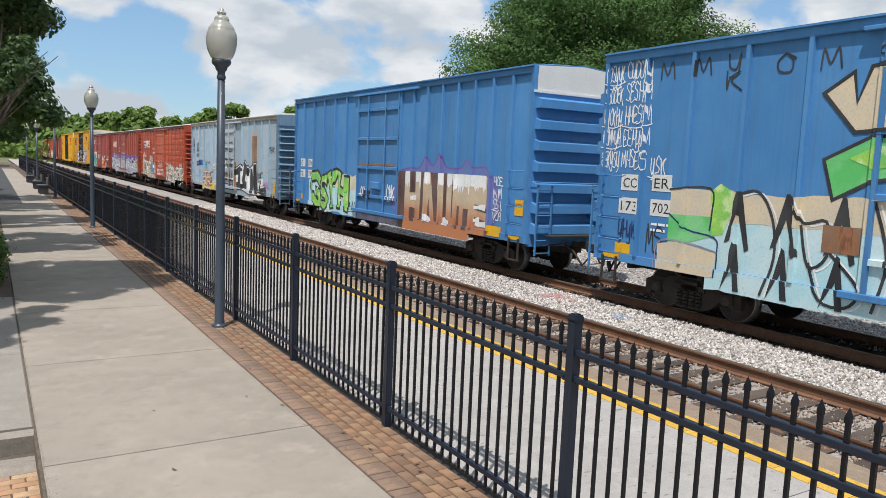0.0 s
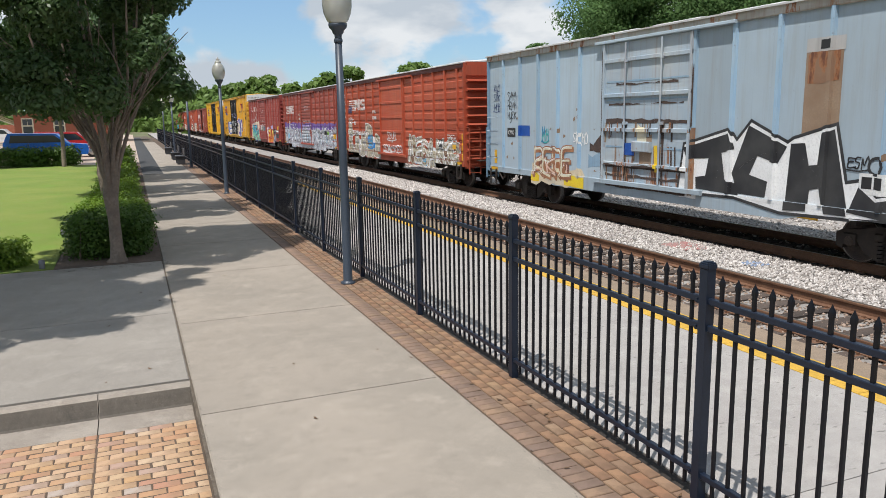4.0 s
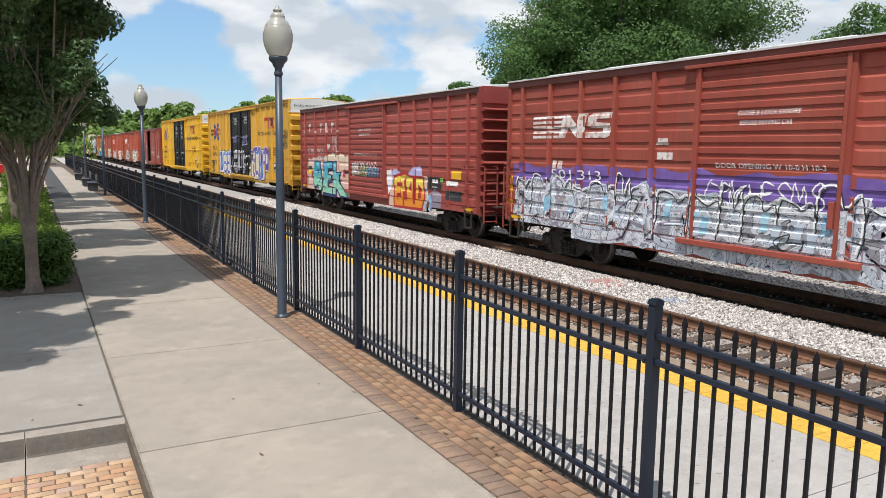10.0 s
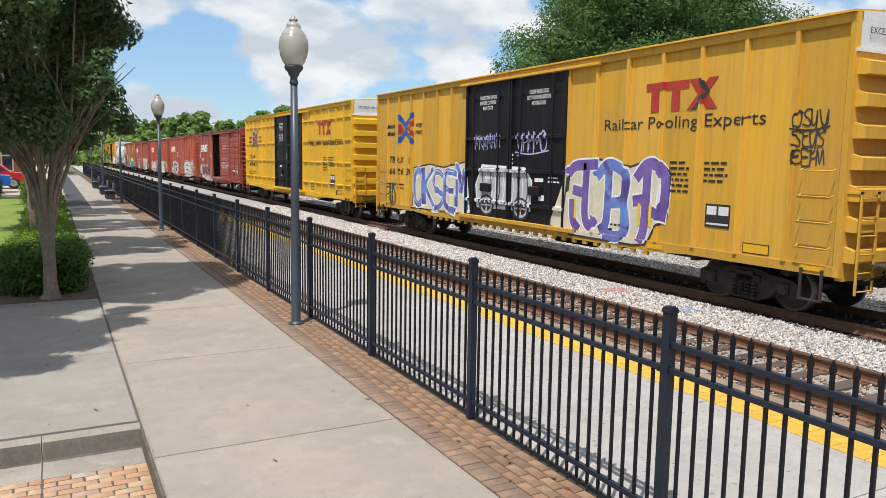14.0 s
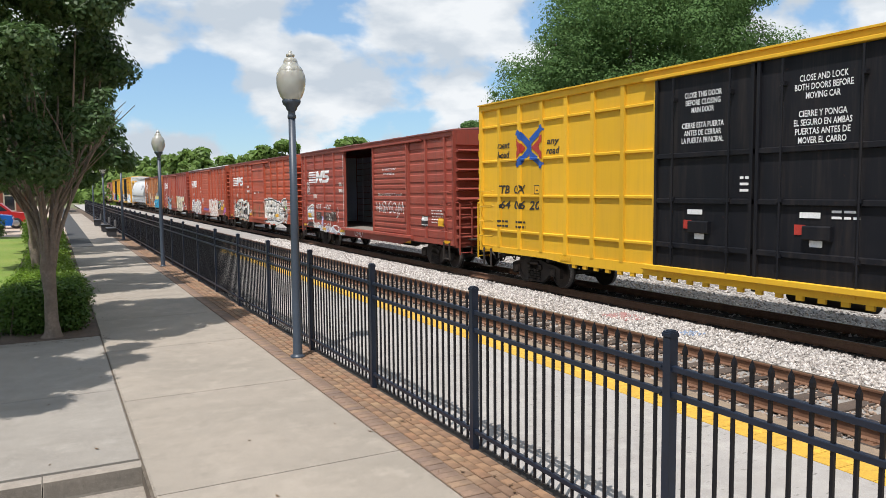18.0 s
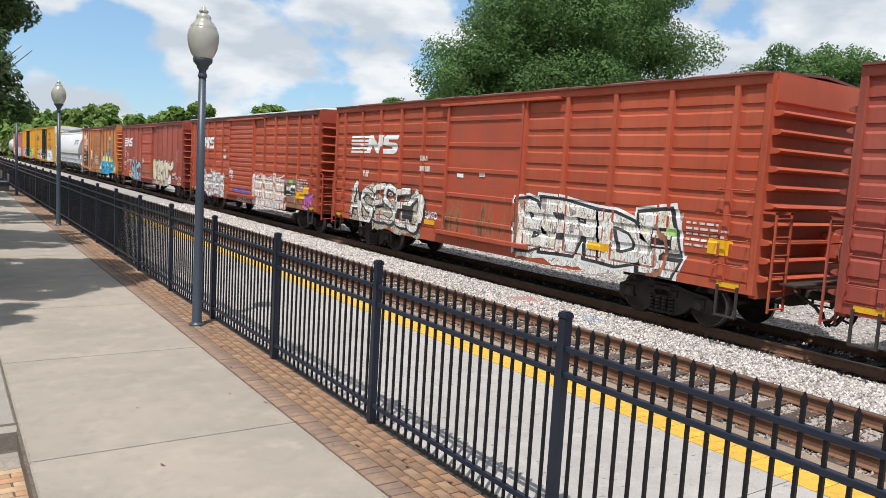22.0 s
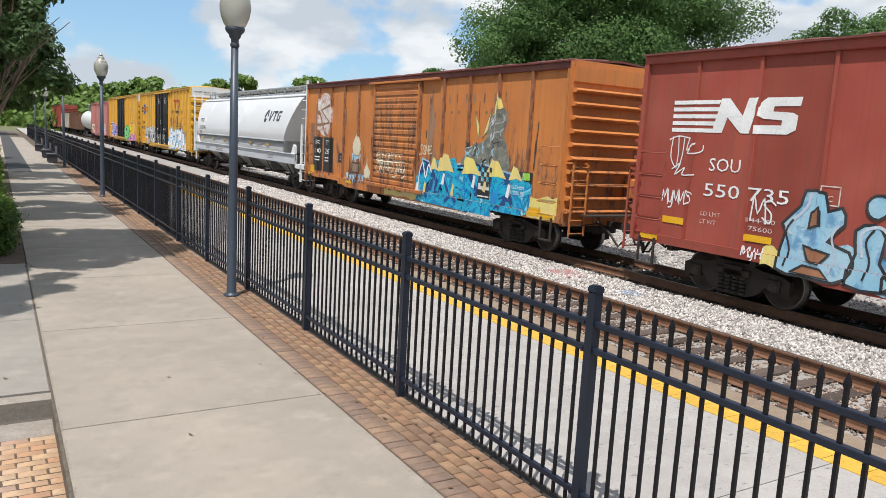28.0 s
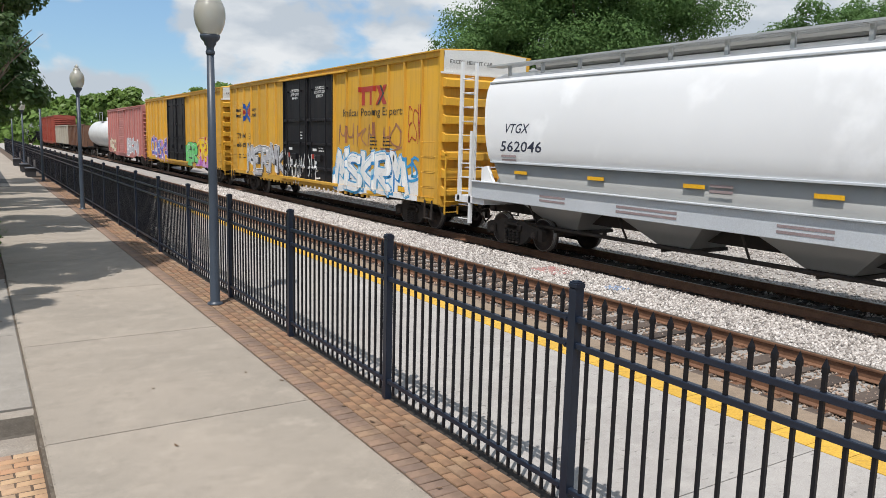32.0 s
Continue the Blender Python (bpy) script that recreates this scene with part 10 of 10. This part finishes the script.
def open_car(right, L, high, paint, paint2, label, kind="gondola"):
    """An open-topped car with ribbed sides."""
    half = L / 2
    car = thing(kind, label, "gondola" if kind == "gondola" else "hopper car", (TRACK_TRAIN, right + half, RAIL_Z), "cars of the freight train")
    train_cars.append((car, right + half))
    for sx in (-1, 1):
        m = MB()
        m.box(min(sx * 1.5, sx * 1.44), max(sx * 1.5, sx * 1.44), -half + 0.4, half - 0.4, 1.0, high)
        m.box(min(sx * 1.6, sx * 1.42), max(sx * 1.6, sx * 1.42), -half + 0.4, half - 0.4, high - 0.02, high + 0.12)
        part("side_wall", m, paint, car)
        for i in range(12):
            r = MB()
            y = -half + 0.5 + (L - 1.0) * i / 11
            r.box(min(sx * 1.6, sx * 1.5), max(sx * 1.6, sx * 1.5), y - 0.07, y + 0.07, 1.0, high)
            part("rib", r, paint2 or paint, car)
    m = MB()
    for s in (-1, 1):
        m.box(-1.44, 1.44, min(s * (half - 0.4), s * (half - 0.46)), max(s * (half - 0.4), s * (half - 0.46)), 1.0, high)
    part("end_wall", m, paint, car)
    m = MB()
    m.box(-1.44, 1.44, -half + 0.46, half - 0.46, 0.9, 1.02)
    m.box(-0.3, 0.3, -half, half, 0.7, 0.95)
    part("underframe", m, STEELDARK, car)
    trucks(car, half - 2.2)
    couplers(car, half)


P_TANKW = plain("tank_white", (0.70, 0.70, 0.69), (0.6, 0.6, 0.58), 0.4, 0, 0.6, 10, 0.03)
P_TANKG = plain("tank_grey", (0.16, 0.165, 0.17), (0.11, 0.11, 0.115), 0.5, 0, 0.6, 10, 0.03)
P_BROWN = car_paint("rust_brown", (0.15, 0.075, 0.05), (0.20, 0.11, 0.07), wear=0.5)
P_IVORY = car_paint("dirty_ivory", (0.50, 0.46, 0.38), (0.42, 0.38, 0.32), wear=0.4)
tank_car(327.7, 16.4, P_TANKW, "white tank car with a railed dome platform", 1.45)
open_car(345.0, 18.0, 3.55, P_BROWN, None, "rust-brown open hopper car", "open_hopper")
open_car(364.0, 18.0, 3.55, P_IVORY, None, "dirty ivory open hopper car", "open_hopper")
boxcar(dict(right=383.5, len=26.0, high=5.3, style="post", paint=P_RED, bays=20, doors=[(11.0, 14.5, "plug")], label="tall dark red boxcar far down the train"))
open_car(411.0, 20.0, 2.6, P_BLACKDOOR, None, "black low-sided gondola far down the train")
open_car(432.0, 20.0, 2.6, P_BLACKDOOR, None, "black low-sided gondola far down the train")
covered_hopper(453.5, 20.65)
for i in range(5):
    tank_car(475.5 + 18.2 * i, 17.4, P_TANKG if i else P_TANKW, "dark grey tank car far down the train" if i else "white tank car far down the train")


# ---- brick paving, laid piece by piece ----
def brick_mesh(w, l, h, mat, seed):
    rg = random.Random(seed)
    m = MB()
    b = 0.006
    j = [rg.uniform(-0.004, 0.004) for _ in range(8)]
    lo = [(-w / 2 + j[0], -l / 2, -h), (w / 2, -l / 2 + j[1], -h), (w / 2 + j[2], l / 2, -h), (-w / 2, l / 2 + j[3], -h)]
    mid = [(x, y, -b) for x, y, _ in lo]
    top = [(x * (1 - 2 * b / w), y * (1 - 2 * b / l), j[4] * 0.4) for x, y, _ in lo]
    m.add(lo + mid + top, [(0, 1, 5, 4), (1, 2, 6, 5), (2, 3, 7, 6), (3, 0, 4, 7), (4, 5, 9, 8), (5, 6, 10, 9), (6, 7, 11, 10), (7, 4, 8, 11), (8, 9, 10, 11)])
    return recalc(m.mesh("brick", mat))


def lay(parent, spots, meshes, joined_name, mat, seed):
    """The nearest 300 bricks as parts, the rest joined."""
    rg = random.Random(seed)
    rest = MB()
    for i, (x, y, z, turn) in enumerate(spots):
        zz, a = z + rg.uniform(-0.0025, 0.0025), turn + radians(rg.uniform(-1.3, 1.3))
        me = meshes[rg.randrange(len(meshes))]
        if i < 300:
            o = part("brick", me, None, parent, at=(x, y, zz))
            o.rotation_euler = (radians(rg.uniform(-0.6, 0.6)), radians(rg.uniform(-0.6, 0.6)), a)
        else:
            c, s = math.cos(a), math.sin(a)
            rest.add([(x + v.co.x * c - v.co.y * s, y + v.co.x * s + v.co.y * c, zz + v.co.z) for v in me.vertices], [tuple(p.vertices) for p in me.polygons])
    if rest.v:
        tagged(part(joined_name, rest, mat, parent), kind="stuff")


def island_brick(name, stops):
    mt, n, l, p = nodes_of(name)
    g, r, oi, ad = n.new("ShaderNodeNewGeometry"), n.new("ShaderNodeValToRGB"), n.new("ShaderNodeObjectInfo"), n.new("ShaderNodeMath")
    ad.operation = "FRACT"
    sm = n.new("ShaderNodeMath")
    l.new(g.outputs["Random Per Island"], sm.inputs[0])
    l.new(oi.outputs["Random"], sm.inputs[1])
    l.new(sm.outputs[0], ad.inputs[0])
    els = r.color_ramp.elements
    els[0].color, els[1].color = (*stops[0], 1), (*stops[-1], 1)
    for i, c in enumerate(stops[1:-1]):
        els.new((i + 1) / (len(stops) - 1)).color = (*c, 1)
    l.new(ad.outputs[0], r.inputs["Fac"])
    v = mapped(n, l)
    fine = noise_node(n, l, v, 55, 4, 0.7)
    big = noise_node(n, l, v, 5, 4)
    c = mixc(n, l, ramp(n, l, big, 0.4, 0.8), r.outputs["Color"], tuple(0.55 * x for x in stops[0]))
    c = mixc(n, l, ramp(n, l, fine, 0.55, 0.8), c, tuple(0.5 * x for x in stops[0]))
    l.new(c, p.inputs["Base Color"])
    p.inputs["Roughness"].default_value = 0.88
    bump(n, l, fine, p, 0.4, 0.004)
    return mt


BORDER_BRICK = island_brick("border_brick_mix", [(0.235, 0.138, 0.083), (0.30, 0.175, 0.098), (0.19, 0.115, 0.075), (0.29, 0.192, 0.12), (0.27, 0.138, 0.076), (0.32, 0.212, 0.122)])
ROAD_BRICK = island_brick("road_brick_mix", [(0.46, 0.30, 0.18), (0.50, 0.335, 0.215), (0.44, 0.26, 0.145), (0.48, 0.325, 0.19), (0.51, 0.37, 0.25), (0.46, 0.28, 0.14), (0.41, 0.205, 0.13), (0.40, 0.335, 0.285)])
EDGE_BRICK = island_brick("edge_brick_mix", [(0.225, 0.15, 0.108), (0.27, 0.175, 0.12), (0.19, 0.13, 0.10), (0.30, 0.195, 0.122)])
border = thing("brick_border", "reddish brick border between walkway and fence", "paving", kind="structure")
m = MB()
m.box(WALK_X1 + 0.002, 3.298, -12, 120, -0.29, -0.016)
part("mortar_bed", m, MORTAR, border)
m = MB()
m.box(3.195, 3.297, -12, 120, -0.2, -0.010)
part("soil_strip", m, plain("fence_strip_dark", (0.045, 0.036, 0.028), (0.025, 0.02, 0.016), 0.95, 0, 6, 60, 0.6, 0.01), border, "dark strip under the fence")
spots = []
edge = []
for i in range(-60, 380):
    edge.append((WALK_X1 + 0.115, 2.0 + 0.1035 * i, -0.004, math.pi / 2))
edge.sort(key=lambda s: abs(s[1] - 5.4))
for col in range(4):
    for i in range(-30, 450):
        y = 2.0 + 0.207 * i + (0.1035 if col % 2 else 0)
        spots.append((WALK_X1 + 0.27 + 0.1035 * col, y, -0.004, 0))
spots = [s for s in spots if s[1] < 42]
spots.sort(key=lambda s: abs(s[1] - 5.4))
bm_border = [brick_mesh(0.092, 0.195, 0.06, BORDER_BRICK, k) for k in range(4)]
lay(border, edge, [brick_mesh(0.092, 0.2, 0.06, EDGE_BRICK, 60 + k) for k in range(4)], "far_edge_bricks", EDGE_BRICK, 8)
lay(border, spots, bm_border, "far_bricks", BORDER_BRICK, 5)

road_paving = thing("brick_road", "weathered orange street bricks in running bond", "paving", kind="structure")
spots, halves = [], []
P, ROW = 0.1933, 0.0905
for row in range(110):
    y = 6.314 - ROW * row
    for x0, x1, n in ((-0.335, 0.438, 4), (-9.0, -0.3395, 45)):
        odd = (row + (n == 45)) % 2
        for k in range(n):
            if odd and k == 0:
                halves.append((x1 - P / 4, y, -0.155, math.pi / 2))
            if odd and k == n - 1:
                halves.append((x1 - P * n + P / 4, y, -0.155, math.pi / 2))
            else:
                spots.append((x1 - P * (k + (1.0 if odd else 0.5)), y, -0.155, math.pi / 2))
spots.sort(key=lambda s: abs(s[0] + 0.6) * 0.6 + abs(s[1] - 5.4))
halves.sort(key=lambda s: abs(s[0] + 0.6) * 0.6 + abs(s[1] - 5.4))
bm_road = [brick_mesh(0.081, 0.184, 0.05, ROAD_BRICK, 20 + k) for k in range(6)]
lay(road_paving, spots, bm_road, "far_bricks", ROAD_BRICK, 6)
bm_half = [brick_mesh(0.081, 0.0875, 0.05, ROAD_BRICK, 40 + k) for k in range(3)]
lay(road_paving, halves, bm_half, "far_half_bricks", ROAD_BRICK, 7)


# ---- litter on the paving ----
def litter(name, label, count, x0, x1, y0, y1, size, mat, seed, z=0.004):
    """Small curled scraps scattered on the paving."""
    rg = random.Random(seed)
    m = MB()
    for _ in range(count):
        x, y, a, s = rg.uniform(x0, x1), y0 + (y1 - y0) * rg.random() ** 1.4, rg.uniform(0, 6.3), size * rg.uniform(0.5, 1.3)
        c, d = math.cos(a), math.sin(a)
        pts = [(-s, 0, 0.4 * s), (-0.3 * s, 0.42 * s, 0.05 * s), (0, 0, 0), (-0.3 * s, -0.42 * s, 0.05 * s), (0.5 * s, 0.36 * s, 0.1 * s), (s, 0, 0.35 * s), (0.5 * s, -0.36 * s, 0.1 * s)]
        m.add([(x + p * c - q * d, y + p * d + q * c, z + r) for p, q, r in pts], [(0, 3, 2, 1), (1, 2, 4), (2, 3, 6), (2, 6, 5, 4)])
    tagged(part(name, m, mat), label, "litter", kind="stuff")


DRYLEAF = plain("dry_leaf", (0.20, 0.115, 0.055), (0.10, 0.06, 0.035), 0.9, 0, 8, 60, 0.2)
GRIT = plain("grit", (0.12, 0.10, 0.085), (0.22, 0.19, 0.16), 0.95, 0, 8, 60, 0.2)
litter("fallen_leaves", "dry curled brown leaves on the walkway and border", 30, 0.5, 3.1, 2.5, 22, 0.022, DRYLEAF, 81)
litter("fallen_leaves", "dry curled brown leaves gathered along the fence", 90, 2.75, 3.12, 2.5, 20, 0.024, DRYLEAF, 82)
litter("fallen_leaves", "small dry leaves on the side walk", 16, -3.4, 0.4, 7.1, 13.3, 0.026, DRYLEAF, 83, 0.0)
litter("grit", "dark grit along the walkway's edges", 500, 2.52, 2.60, 2.0, 18, 0.009, GRIT, 84, 0.0)
litter("grit", "dark grit in the joint beside the walkway", 420, 0.42, 0.47, 2.0, 13.4, 0.009, GRIT, 85, 0.0)
litter("grit", "scattered dark specks on the walkway", 260, 0.5, 2.5, 1.5, 16, 0.008, GRIT, 86, 0.001)
litter("grit", "crumbs of mulch spilt at the bed's edge", 160, -1.2, 0.6, 13.1, 13.6, 0.02, MULCH, 87, 0.0)


# ---- the film's motions ----
def motions():
    for car, y in train_cars:
        walk(car, [(t, pose(TRACK_TRAIN, y - travel(t), RAIL_Z)) for t in range(0, 33, 2)])
    steps, t = [0.0], 0.0
    while t < 32.0:
        t += 1.30 * WHEEL_R / (travel(t + 0.5) - travel(t - 0.5))
        steps.append(min(t, 32.0))
    steps = sorted({round(s * 30) / 30 for s in steps})
    turns = [(s, math.degrees(travel(s) / WHEEL_R)) for s in steps]
    for w, car, sy in wheelsets:
        walk(w, [(s, pose(0, sy, WHEEL_R, a, 0, 0)) for s, a in turns])


motions()
